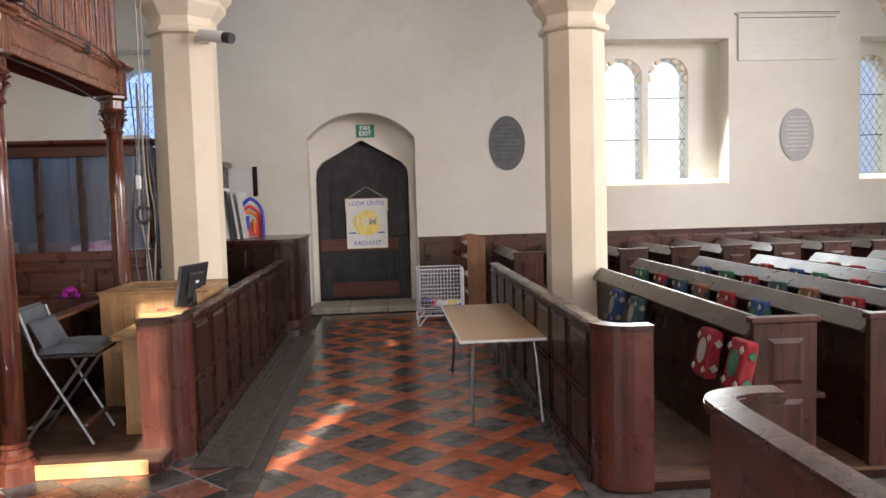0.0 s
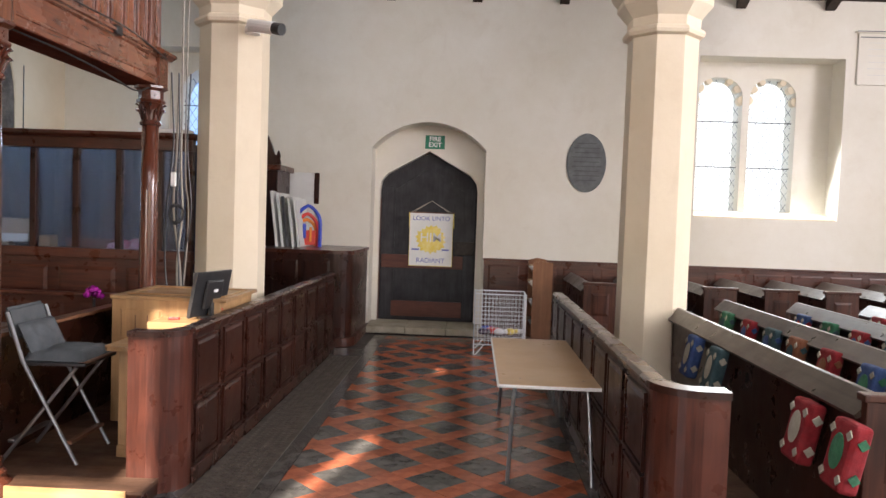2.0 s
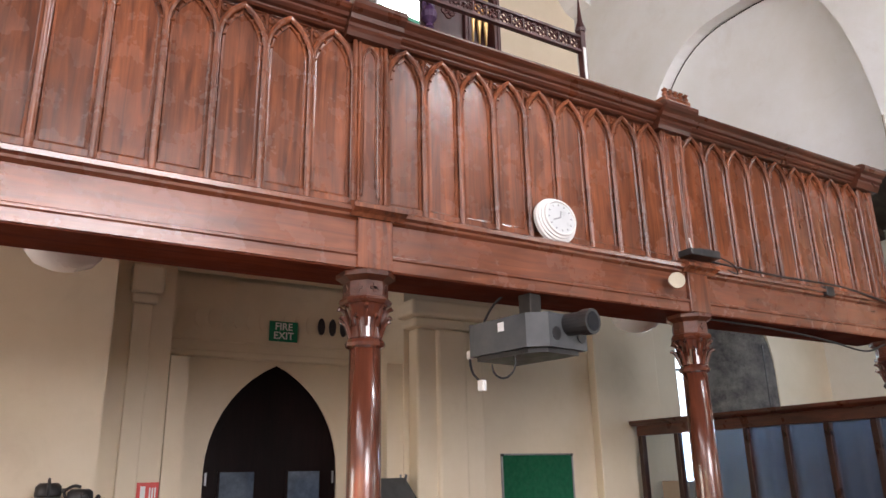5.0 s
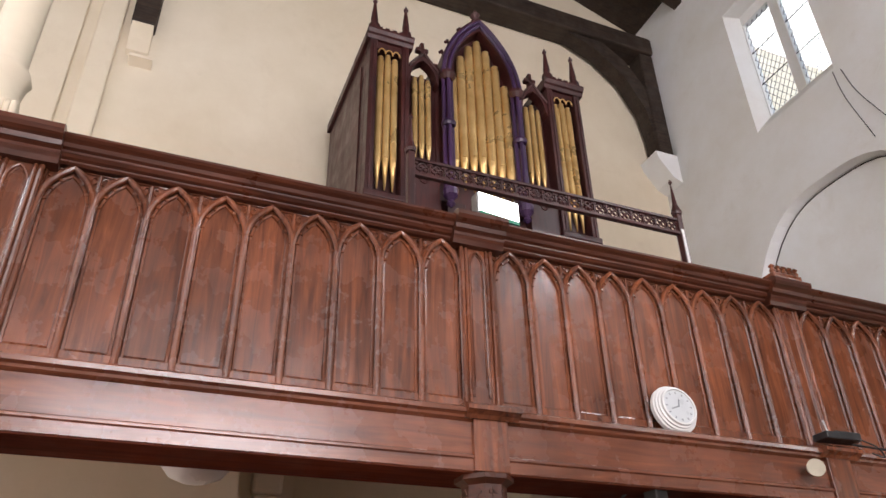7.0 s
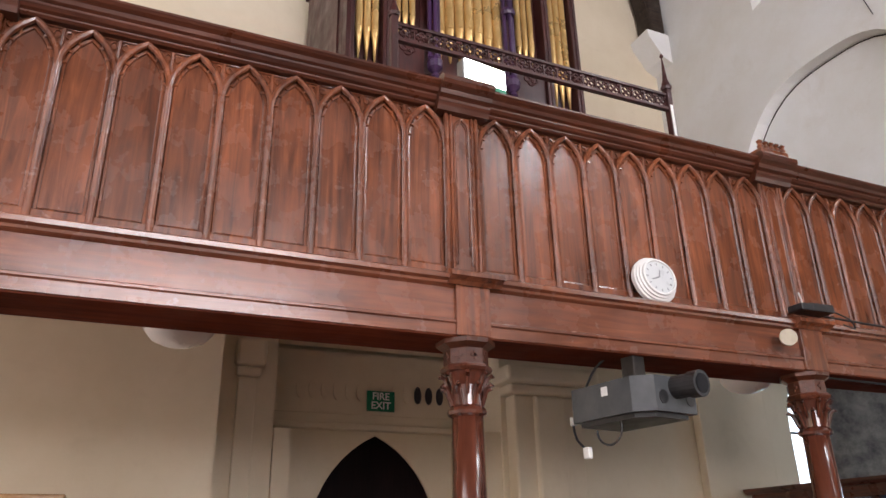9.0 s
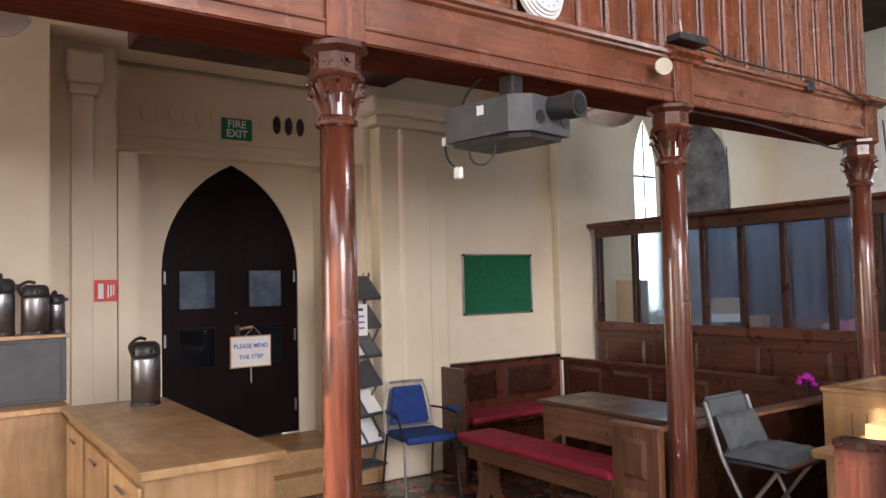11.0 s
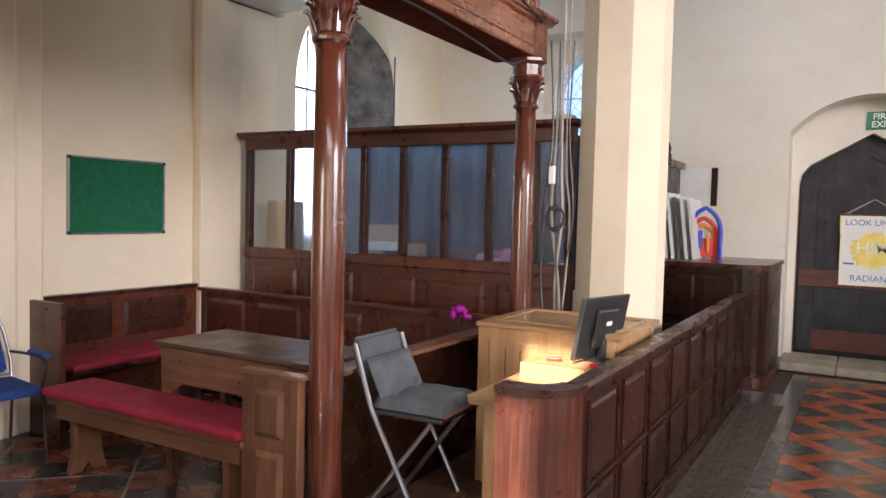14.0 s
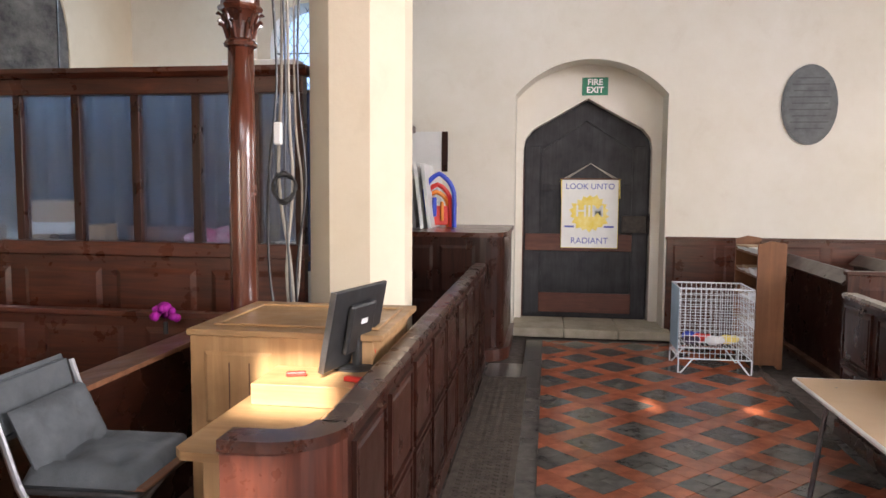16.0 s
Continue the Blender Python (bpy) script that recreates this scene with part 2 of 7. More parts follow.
def arch(x0, x1, spring, rise, steps=9):
    """The line of a pointed arch from (x0, spring) over the apex to (x1, spring)."""
    half = (x1 - x0) / 2
    r = (half * half + rise * rise) / (2 * half)
    top = math.asin(min(1.0, rise / r))
    if rise < half:
        top = math.acos(max(-1.0, (r - half) / r))
    left = [(x0 + r - r * math.cos(top * k / steps), spring + r * math.sin(top * k / steps)) for k in range(steps + 1)]
    return left + [(x0 + x1 - x, z) for x, z in left[-2::-1]]


def low_arch(x0, x1, spring, rise, steps=10):
    """The line of a segmental arch."""
    half = (x1 - x0) / 2
    r = (half * half + rise * rise) / (2 * rise)
    a = math.asin(half / r)
    return [((x0 + x1) / 2 + r * math.sin(-a + 2 * a * k / (2 * steps)), spring + rise - r + r * math.cos(-a + 2 * a * k / (2 * steps))) for k in range(2 * steps + 1)]


def wall_with(bm, u0, u1, z0, z1, holes, axis, a, b):
    """A wall from u0 to u1 with openings right through it; each hole is (u_left, u_right, sill, line over the top from left to right)."""
    u = u0
    for l, r, sill, line in sorted(holes):
        if l > u:
            prism(bm, [(u, z0), (l, z0), (l, z1), (u, z1)], axis, a, b)
        if sill > z0:
            prism(bm, [(l, z0), (r, z0), (r, sill), (l, sill)], axis, a, b)
        for (p, q), (s, t) in zip(line, line[1:]):
            if s - p > 1e-6:
                prism(bm, [(p, q), (s, t), (s, z1), (p, z1)], axis, a, b)
        u = r
    if u1 > u:
        prism(bm, [(u, z0), (u1, z0), (u1, z1), (u, z1)], axis, a, b)
    return bm


def flat(l, r, top):
    return [(l, top), (r, top)]


def panel(bm, u0, u1, z0, z1, axis, face, out, deep=0.008, edge=0.018):
    """A raised, chamfered panel on a face; out is +1 or -1 along the axis."""
    def at(u, z, k):
        return {"x": (k, u, z), "y": (u, k, z)}[axis]
    o = [(u0, z0), (u1, z0), (u1, z1), (u0, z1)]
    i = [(u0 + edge, z0 + edge), (u1 - edge, z0 + edge), (u1 - edge, z1 - edge), (u0 + edge, z1 - edge)]
    k0, k1 = face, face + out * deep
    lo, hi = [bm.verts.new(at(*p, k0)) for p in o], [bm.verts.new(at(*p, k1)) for p in i]
    for a in range(4):
        bm.faces.new((lo[a], lo[(a + 1) % 4], hi[(a + 1) % 4], hi[a]))
    bm.faces.new(hi), bm.faces.new(lo)
    return bm


# ---- the large structure ----
N_FACE, ARC0, ARC1, W_FACE, S_FACE, E_FACE = 10.25, 6.45, 7.05, -5.0, -3.2, 10.0
bm = B()
box(bm, -6.4, E_FACE, S_FACE, 11.0, -0.2, -0.012)
structure("floor", bm, JOINT, "cement bed of the tiled church floor", "floor")

# north aisle wall: door recess, lattice window, two-light windows
bm = B()
D0, D1 = -0.93, 0.54
wall_with(bm, -6.2, E_FACE, 0, 4.7, [
    (-3.75, -2.6, 1.75, flat(-3.75, -2.6, 3.6)),
    (D0, D1, 0.0, low_arch(D0, D1, 2.38, 0.34)),
    (3.2, 5.0, 1.62, flat(3.2, 5.0, 3.66)),
    (6.95, 8.75, 1.62, flat(6.95, 8.75, 3.66))], "y", N_FACE, N_FACE + 0.35)
structure("wall_north", bm, PALE, "cream painted plaster wall of the north aisle", "wall")


def cusped(l, r, spring, rise):
    """The line of a light's head: a low pointed arch."""
    return arch(l, r, spring, rise, 6)


def light_heads(l, r, n, mullion):
    w = (r - l - mullion * (n - 1)) / n
    return [(l + i * (w + mullion), l + i * (w + mullion) + w) for i in range(n)]


bm = B()
DOOR = [(-0.86, 1.86), (-0.84, 1.97), (-0.76, 2.07), (-0.205, 2.38), (0.35, 2.07), (0.43, 1.97), (0.45, 1.86)]
holes = [(-3.6, -2.75, 1.85, cusped(-3.6, -2.75, 3.0, 0.42)), (-0.86, 0.45, 0.0, DOOR)]
for l, r in light_heads(3.27, 4.56, 2, 0.09) + light_heads(7.03, 8.32, 2, 0.09):
    holes.append((l, r, 1.72, cusped(l, r, 3.2, 0.26)))
wall_with(bm, -6.2, E_FACE, 0, 4.7, holes, "y", N_FACE + 0.35, N_FACE + 0.7)
structure("wall_north_outer", bm, PALE, "cream plaster back of the window and door recesses", "wall")

# west wall with the door alcove and the lancet
bm = B()
wall_with(bm, S_FACE, 11.0, 0, 10.0, [
    (1.90, 4.2, 0.0, flat(1.90, 4.2, 3.3)),
    (7.35, 9.2, 1.0, arch(7.35, 9.2, 2.7, 1.25))], "x", W_FACE - 0.6, W_FACE)
structure("wall_west", bm, CREAM, "cream painted plaster west wall", "wall")
bm = B()
WD0, WD1, WSILL = 2.76, 3.90, 0.32
wall_with(bm, S_FACE, 11.0, 0, 5.0, [
    (WD0, WD1, 0.0, arch(WD0, WD1, 1.70, 0.88)),
    (7.5, 9.9, 1.1, flat(7.5, 9.9, 4.0))], "x", W_FACE - 1.1, W_FACE - 0.7)
structure("wall_west_outer", bm, CREAM, "cream plaster wall at the back of the porch alcove", "wall")
bm = B()
wall_with(bm, 7.30, 8.52, 0.95, 4.0, [(8.07, 8.45, 1.2, arch(8.07, 8.45, 2.78, 0.68))], "x", W_FACE - 0.55, W_FACE - 0.51)
structure("wall_lancet", bm, CREAM, "cream plaster window wall round the lancet", "wall")
bm = B()
box(bm, W_FACE - 0.55, W_FACE - 0.505, 8.525, 9.25, 0.95, 4.0)
structure("wall_lancet_stone", bm, RUBBLE, "bare grey rubble stone beside the lancet", "wall")
bm = B()
prism(bm, [(W_FACE - 0.498, 8.62), (W_FACE - 0.498, 9.24), (W_FACE - 0.004, 9.24), (W_FACE - 0.03, 9.1)], "z", 1.0, 4.0)
structure("window_reveal", bm, RUBBLE, "bare grey rubble stone window reveal", "wall")

# arcade
BAYS = [(-4.34, -1.9), (-1.31, 1.58), (2.17, 4.96), (5.54, 8.37)]
high, niches = [], []
CLERESTORY = (-3.07, 0.35, 3.75, 7.15)
for c in CLERESTORY:
    niches.append((c - 0.49, c + 0.49, 6.50, flat(c - 0.49, c + 0.49, 8.22)))
    for l, r in light_heads(c - 0.43, c + 0.43, 2, 0.11):
        high.append((l, r, 6.76, flat(l, r, 8.08)))
bm2 = B()
wall_with(bm2, W_FACE, E_FACE, 6.0, 10.0, niches, "y", ARC0, ARC0 + 0.2)
structure("wall_clerestory", bm2, WHITE_WALL, "white plaster clerestory wall above the arcade", "wall")
bm2 = B()
wall_with(bm2, W_FACE, E_FACE, 6.0, 10.0, high, "y", ARC0 + 0.2, ARC0 + 0.28)
structure("wall_clerestory_outer", bm2, WHITE_WALL, "white plaster back of the clerestory recesses", "wall")
for c in CLERESTORY:
    bm2 = B()
    prism(bm2, [(ARC0 + 0.002, 6.40), (ARC0 + 0.2, 6.40), (ARC0 + 0.2, 6.755), (ARC0 + 0.002, 6.52)], "x", c - 0.488, c + 0.488)
    for s_ in (-1, 1):
        prism(bm2, [(c + s_ * 0.488, ARC0 + 0.004), (c + s_ * 0.488, ARC0 + 0.2), (c + s_ * 0.44, ARC0 + 0.2)], "z", 6.52, 8.21)
    structure("window_splay", bm2, WHITE_WALL, "white plaster splay round the clerestory window", "window sill")
bm = B()
def broad_arch(l, r, spring, rise, n=28):
    """The line of a depressed, nearly round arch."""
    us = [math.cos(math.pi * (1 - k / n)) for k in range(n + 1)]
    return [((l + r) / 2 + u * (r - l) / 2, spring + rise * math.sqrt(max(0.0, 1 - abs(u) ** (2.4 if u < 0 else 3.6)))) for u in us]


for l, r in BAYS:
    line = broad_arch(l, r, 3.45, 2.15) if l < -4 else arch(l, r, 3.45, 2.32, 12)
    for (p, q), (s, t) in zip(line, line[1:]):
        if s - p > 1e-6:
            prism(bm, [(p, q), (s, t), (s, 6.0), (p, 6.0)], "y", ARC0, ARC1)
edges = [W_FACE] + [v for bay in BAYS for v in bay] + [E_FACE]
for l, r in zip(edges[::2], edges[1::2]):
    box(bm, l, r, ARC0, ARC1, 3.45, 6.0)
box(bm, 8.37, E_FACE, ARC0, ARC1, 0, 3.45)
structure("wall_arcade", bm, WHITE_WALL, "white plaster arcade wall with pointed arches", "wall")
bm = B()
box(bm, W_FACE + 0.01, -1.62, ARC0 + 0.14, ARC0 + 0.24, 3.7, 5.9)
box(bm, W_FACE + 0.002, -4.34, ARC0 + 0.01, ARC1 - 0.01, 3.2, 3.45)
structure("arch_infill", bm, WHITE_WALL, "white plaster infill in the head of the arch", "wall")
crack = rod(B(), [(x, ARC0 + 0.137, z - 0.012) for x, z in broad_arch(-4.34, -1.9, 3.45, 2.15) if z > 3.75], 0.006, 5)
structure("arch_crack", crack, IRON, "thin dark gap round the plaster infill", "trim")
bm = B()
box(bm, W_FACE + 0.002, W_FACE + 0.10, ARC0 - 0.2, ARC1 + 0.05, 0, 3.2, 0.01)
box(bm, W_FACE + 0.002, W_FACE + 0.16, ARC0 - 0.26, ARC1 + 0.12, 3.2, 3.44, 0.03)
structure("wall_respond", bm, CREAM, "cream plaster respond at the end of the arcade", "wall")


def pillar(x):
    t = thing("pillar", (x, 6.75, 0), "cream painted octagonal stone pillar with moulded capital", "pillar", "arcade pillars")
    o = math.pi / 8
    bm = B()
    lathe(bm, [(0.30, 0), (0.30, 0.3), (0.285, 0.38), (0.282, 0.42), (0.278, 2.98)], 8, turn=o)
    part("shaft", bm, CREAM, t)
    bm = B()
    lathe(bm, [(0.278, 2.97), (0.315, 2.985), (0.325, 3.01), (0.315, 3.035), (0.285, 3.05), (0.29, 3.12), (0.36, 3.2), (0.375, 3.22), (0.375, 3.26), (0.41, 3.30), (0.43, 3.34), (0.43, 3.42), (0.40, 3.449)], 8, turn=o)
    part("capital", bm, CREAM, t)
    return t


for x in (-1.60, 1.87, 5.25):
    pillar(x)

# nave: south and east sides, added and never in view; south openings shape the sun
bm = B()


def back(p, plane=S_FACE):
    """Where the sun's ray to p crosses the south wall."""
    d = (p[1] - plane) / -SUN_DIR.y
    return (p[0] + SUN_DIR.x * d, p[2] + SUN_DIR.z * d)


def slit(bm, holes, l, r, z0, z1):
    holes.append((l, r, z0, flat(l, r, z1)))


lights = []
# slits invented by tracing each wanted sun patch back to the wall
for p, w, h in [((-0.56 + 0.046 * k, 4.30 + 0.18 * k, 0.0), 0.085 + 0.015 * (k % 3), 0.22) for k in range(8)] + [((-1.47, 5.22, 0.80), 0.34, 0.44), ((-1.315, 4.44, 0.40), 0.19, 0.92), ((-1.70, 4.27, 0.05), 0.80, 0.34), ((-2.0, 2.40, 0.85), 0.20, 1.8), ((-1.85, 3.95, 0), 0.5, 0.14), ((0.12, 7.89, 0), 0.10, 0.20), ((0.80, 7.87, 0), 0.10, 0.16)]:
    x, z = back(p)
    slit(bm, lights, x - w / 2, x + w / 2, z - h / 2, z + h / 2)
# low openings added so that sunlit floor out of view bounces light
for l, r in ((-4.6, -2.4), (1.2, 3.6), (5.0, 7.4)):
    lights.append((l, r, 0.9, flat(l, r, 2.5)))
us = sorted({-6.2, E_FACE} | {h[0] for h in lights} | {h[1] for h in lights})
zs = sorted({0.0, 11.5} | {h[2] for h in lights} | {h[3][0][1] for h in lights})
for u0, u1 in zip(us, us[1:]):
    run = zs[0]
    for z0, z1 in zip(zs, zs[1:]):
        cu, cz = (u0 + u1) / 2, (z0 + z1) / 2
        if any(h[0] < cu < h[1] and h[2] < cz < h[3][0][1] for h in lights):
            if z0 > run:
                box(bm, u0, u1, S_FACE - 0.08, S_FACE, run, z0)
            run = z1
    if zs[-1] > run:
        box(bm, u0, u1, S_FACE - 0.08, S_FACE, run, zs[-1])
structure("wall_south_unseen", bm, WHITE_WALL, "unseen white south wall with openings cut to shape the sun", "wall")
bm = B()
box(bm, E_FACE, E_FACE + 0.4, S_FACE, 11.0, 0, 11.5)
structure("wall_east", bm, WHITE_WALL, "white plaster east wall", "wall")

# roofs
bm = B()
prism(bm, [(ARC1 - 0.3, 5.75), (N_FACE + 0.4, 4.22), (N_FACE + 0.4, 4.5), (ARC1 - 0.3, 6.1)], "x", -6.2, E_FACE)
for i in range(14):
    x = -5.2 + i * 1.1
    prism(bm, [(ARC1, 5.62), (N_FACE - 0.02, 4.25), (N_FACE - 0.02, 4.35), (ARC1, 5.8)], "x", x, x + 0.12)
structure("ceiling_aisle", bm, ROOF, "dark timber lean-to roof over the aisle", "ceiling")
bm = B()
for s in (0, 1):
    y0, y1 = (1.6, 6.9) if s else (1.6, S_FACE - 0.5)
    prism(bm, [(y0, 11.2), (y1, 9.15), (y1, 9.4), (y0, 11.5)], "x", -6.0, E_FACE + 0.4)
for i in range(12):
    x = -4.2 + i * 1.2
    for y1 in (6.45, S_FACE):
        prism(bm, [(1.6, 11.0), (y1, 9.0), (y1, 9.25), (1.6, 11.3)], "x", x, x + 0.14)
structure("ceiling_nave", bm, ROOF, "dark stained timber nave roof with rafters", "ceiling")


def roof_truss(x):
    t = thing("roof_truss", (x, 0, 0), "weathered dark oak roof truss with wall posts on corbels", "roof truss", "nave trusses")
    part("tie_beam", box(B(), 0.0, 0.3, S_FACE + 0.02, 6.44, 8.70, 8.98, 0.03), ROOF, t)
    for s, y in ((1, 6.44), (-1, S_FACE + 0.02)):
        part("wall_post", box(B(), 0.02, 0.26, y - s * 0.2, y, 7.05, 8.70, 0.02), ROOF, t)
        line = [(y - s * 0.2, 7.35), (y - s * 0.27, 7.75), (y - s * 0.5, 8.2), (y - s * 0.85, 8.52), (y - s * 1.25, 8.70), (y - s * 0.75, 8.70), (y - s * 0.45, 8.48), (y - s * 0.2, 8.1)]
        part("brace", prism(B(), line, "x", 0.04, 0.24), ROOF, t)
        bm = B()
        prism(bm, [(y, 7.05), (y - s * 0.3, 7.05), (y - s * 0.28, 6.95), (y - s * 0.12, 6.72), (y, 6.66)], "x", 0.0, 0.3)
        part("corbel", bm, WHITE_WALL, t, "white plaster corbel")
    return t


for x in (W_FACE, -0.6, 3.8):
    roof_truss(x)

# daylight at the windows, plus added fill from the unseen sides
# nave and east lamps: added fill from unseen sides, without a modelled window
area_lamp("fill_nave", (1.5, S_FACE + 0.15, 5.2), (0, 1, -0.85), 9.0, 3.2, 125)
area_lamp("fill_east", (E_FACE - 0.2, 2.0, 4.0), (-1, 0, -0.1), 5.0, 4.5, 400)
area_lamp("daylight_aisle", (4.1, N_FACE - 0.01, 2.6), (0.05, -1, -0.45), 1.5, 1.6, 23, (0.92, 0.96, 1.0))
area_lamp("daylight_aisle_east", (7.85, N_FACE - 0.01, 2.6), (0.0, -1, -0.45), 1.5, 1.6, 20, (0.92, 0.96, 1.0))
area_lamp("daylight_lattice", (-3.15, N_FACE - 0.03, 2.9), (0.1, -1, -0.25), 0.7, 0.9, 7, (0.55, 0.76, 1.0))
area_lamp("daylight_lancet", (W_FACE - 0.64, 8.265, 2.3), (1, -0.02, 0), 0.33, 1.8, 6, (0.7, 0.86, 1.0))
# added fill at an unseen opening, to lift the dim area under the gallery
area_lamp("fill_south_west", (-3.5, S_FACE + 0.06, 1.7), (0.05, 1, 0.05), 2.2, 1.6, 19)
for c in (0.35, 3.75):
    area_lamp("daylight_clerestory", (c, ARC0 + 0.18, 7.4), (0, -1, -0.35), 0.84, 1.2, 38, (0.9, 0.95, 1.0))

# unseen dark sheets added behind the two doors to stop light leaking under them
bm = B()
box(bm, -1.2, 0.8, N_FACE + 0.75, N_FACE + 0.8, -0.2, 2.6)
structure("wall_lobby", bm, ROOF, "unseen dark sheet that stops light under the north door", "wall")
bm = B()
box(bm, W_FACE - 1.6, W_FACE - 1.55, 2.3, 4.4, -0.2, 0.75)
structure("wall_porch", bm, ROOF, "unseen dark sheet that stops light under the west door", "wall")

# the day outside the windows: bright sky that passes into blue distance
def outdoors(name, stops, k):
    """A glowing backdrop whose tone drifts along x with cloudy edges."""
    m, nt, b = blank(name, 0.9)
    c, sep, add = nt.nodes.new("ShaderNodeTexCoord"), nt.nodes.new("ShaderNodeSeparateXYZ"), nt.nodes.new("ShaderNodeMath")
    nt.links.new(c.outputs["Generated"], sep.inputs[0])
    add.operation = "MULTIPLY_ADD"
    add.inputs[1].default_value = 0.16
    nt.links.new(noise_of(nt, coords(nt), 2.4, 6, 0.7), add.inputs[0])
    nt.links.new(sep.outputs[0], add.inputs[2])
    nt.links.new(ramp(nt, add.outputs[0], stops), b.inputs["Emission Color"])
    b.inputs["Emission Strength"].default_value = k
    return m


SKY_EAST = outdoors("sky_east", [(0.0, (0.95, 0.98, 1.0)), (0.41, (0.95, 0.98, 1.0)), (0.47, (0.35, 0.6, 0.95)), (0.56, (0.10, 0.15, 0.26))], 0.45)
SKY_WEST = outdoors("sky_west", [(0.0, (0.10, 0.30, 0.85)), (0.62, (0.12, 0.36, 0.95)), (0.72, (0.55, 0.8, 1.0)), (0.82, (0.10, 0.32, 0.9))], 0.30)
for name, x0, x1, mat in (("backdrop_east", 1.0, 14.0, SKY_EAST), ("backdrop_west", -8.0, 0.0, SKY_WEST)):
    bm = B()
    box(bm, x0, x1, 13.0, 13.05, -1.0, 8.0)
    structure(name, bm, mat, "bright sky and blue distance outside the windows", "backdrop")
bm = B()
box(bm, -22.0, 2.0, 12.0, 12.05, 6.2, 22.0)
structure("backdrop_north", bm, outdoors("sky_north", [(0.0, (0.35, 0.62, 1.0)), (0.62, (0.42, 0.66, 1.0)), (0.70, (0.85, 0.94, 1.0)), (0.78, (0.38, 0.64, 1.0))], 0.24), "bright cloudy sky outside the clerestory", "backdrop")
bm = B()
box(bm, -9.05, -9.0, 4.0, 22.0, -1.0, 9.0)
structure("backdrop_lancet", bm, glow("backdrop_lancet", (0.85, 0.93, 1.0), 0.75), "pale bright daylight haze outside the lancet", "backdrop")


# ---- gallery ----
CORNICE = wood("cornice_wood", (0.045, 0.012, 0.006), (0.16, 0.046, 0.021), 0.32, "y", 1.0, 0.3, 0.1)
SOFFIT = wood("beam_underside", (0.08, 0.018, 0.010), (0.19, 0.044, 0.021), 0.8, "y", 1.0, 0.0, 0.03)
SOFFIT.node_tree.nodes["Principled BSDF"].inputs["Specular IOR Level"].default_value = 0.04
COLS = [-1.3, 0.585, 2.45, 4.28, 6.13]
GX = -2.02


def gallery_column(y):
    t = thing("gallery_column", (GX, y, 0), "slender brown grained iron column with leafy capital", "column", "gallery columns")
    part("base", lathe(B(), [(0.125, 0), (0.125, 0.09), (0.11, 0.10), (0.095, 0.12), (0.1, 0.14), (0.08, 0.16), (0.075, 0.19), (0.085, 0.2), (0.07, 0.22)], 20), COLUMN, t, smooth=False)
    part("shaft", lathe(B(), [(0.066, 0.2), (0.067, 0.9), (0.064, 1.6), (0.060, 2.123)], 24), COLUMN, t, smooth=True)
    bm = B()
    lathe(bm, [(0.06, 2.106), (0.075, 2.114), (0.078, 2.127), (0.07, 2.139), (0.061, 2.148), (0.064, 2.223), (0.082, 2.265), (0.088, 2.274)], 16)
    for tier, (n, z0, lean) in enumerate(((8, 2.148, 0.0), (8, 2.19, 0.5))):
        for i in range(n):
            a = math.tau * (i + lean) / n
            c, s = math.cos(a), math.sin(a)
            rod(bm, [((0.060 + d) * c, (0.060 + d) * s, z0 + h) for d, h in ((0.0, 0.0), (0.012, 0.035), (0.022, 0.062), (0.040, 0.076), (0.044, 0.066))], 0.0095 - 0.001 * tier, 6)
    part("capital", bm, COLUMN, t, "carved leafy capital")
    bm = B()
    lathe(bm, [(0.084, 2.270), (0.098, 2.276), (0.104, 2.288), (0.098, 2.299), (0.088, 2.303), (0.088, 2.362), (0.100, 2.370), (0.117, 2.380), (0.117, 2.398)], 8, turn=math.pi / 8)
    for i in range(8):
        a = math.tau * i / 8
        m = Matrix.Rotation(a, 4, "Z")
        for w, h in ((0.012, 0.036), (0.036, 0.012)):
            bmesh.ops.create_cube(bm, size=1, matrix=m @ Matrix.Translation((0.082, 0, 2.333)) @ Matrix.Diagonal((0.008, w, h, 1)))
    part("abacus", bm, CORNICE, t, "octagonal block with small crosses")
    return t


for y in COLS:
    gallery_column(y)

gal = thing("gallery", (0, 0, 0), "varnished reddish wooden gallery front with carved pointed arches", "gallery")
G0, G1 = S_FACE, 6.2
bm = B()
box(bm, GX - 0.10, GX + 0.075, G0, G1, 2.402, 2.625, 0.004)
part("beam", bm, GALLERY_Y, gal)
bm = B()
prism(bm, [(GX + 0.076, 2.405), (GX + 0.082, 2.405), (GX + 0.082, 2.448), (GX + 0.090, 2.453), (GX + 0.090, 2.462), (GX + 0.076, 2.470)], "y", G0, G1)
prism(bm, [(GX + 0.076, 2.595), (GX + 0.095, 2.605), (GX + 0.098, 2.615), (GX + 0.115, 2.622), (GX + 0.118, 2.638), (GX + 0.10, 2.650), (GX + 0.04, 2.662), (GX, 2.662), (GX, 2.627), (GX + 0.076, 2.627)], "y", G0, G1)
part("ledge_moulding", bm, GALLERY_Y, gal)
bm = B()
box(bm, GX - 0.09, GX - 0.012, G0, G1, 2.664, 3.45)
part("backing_board", bm, GALLERY, gal)
bm = B()
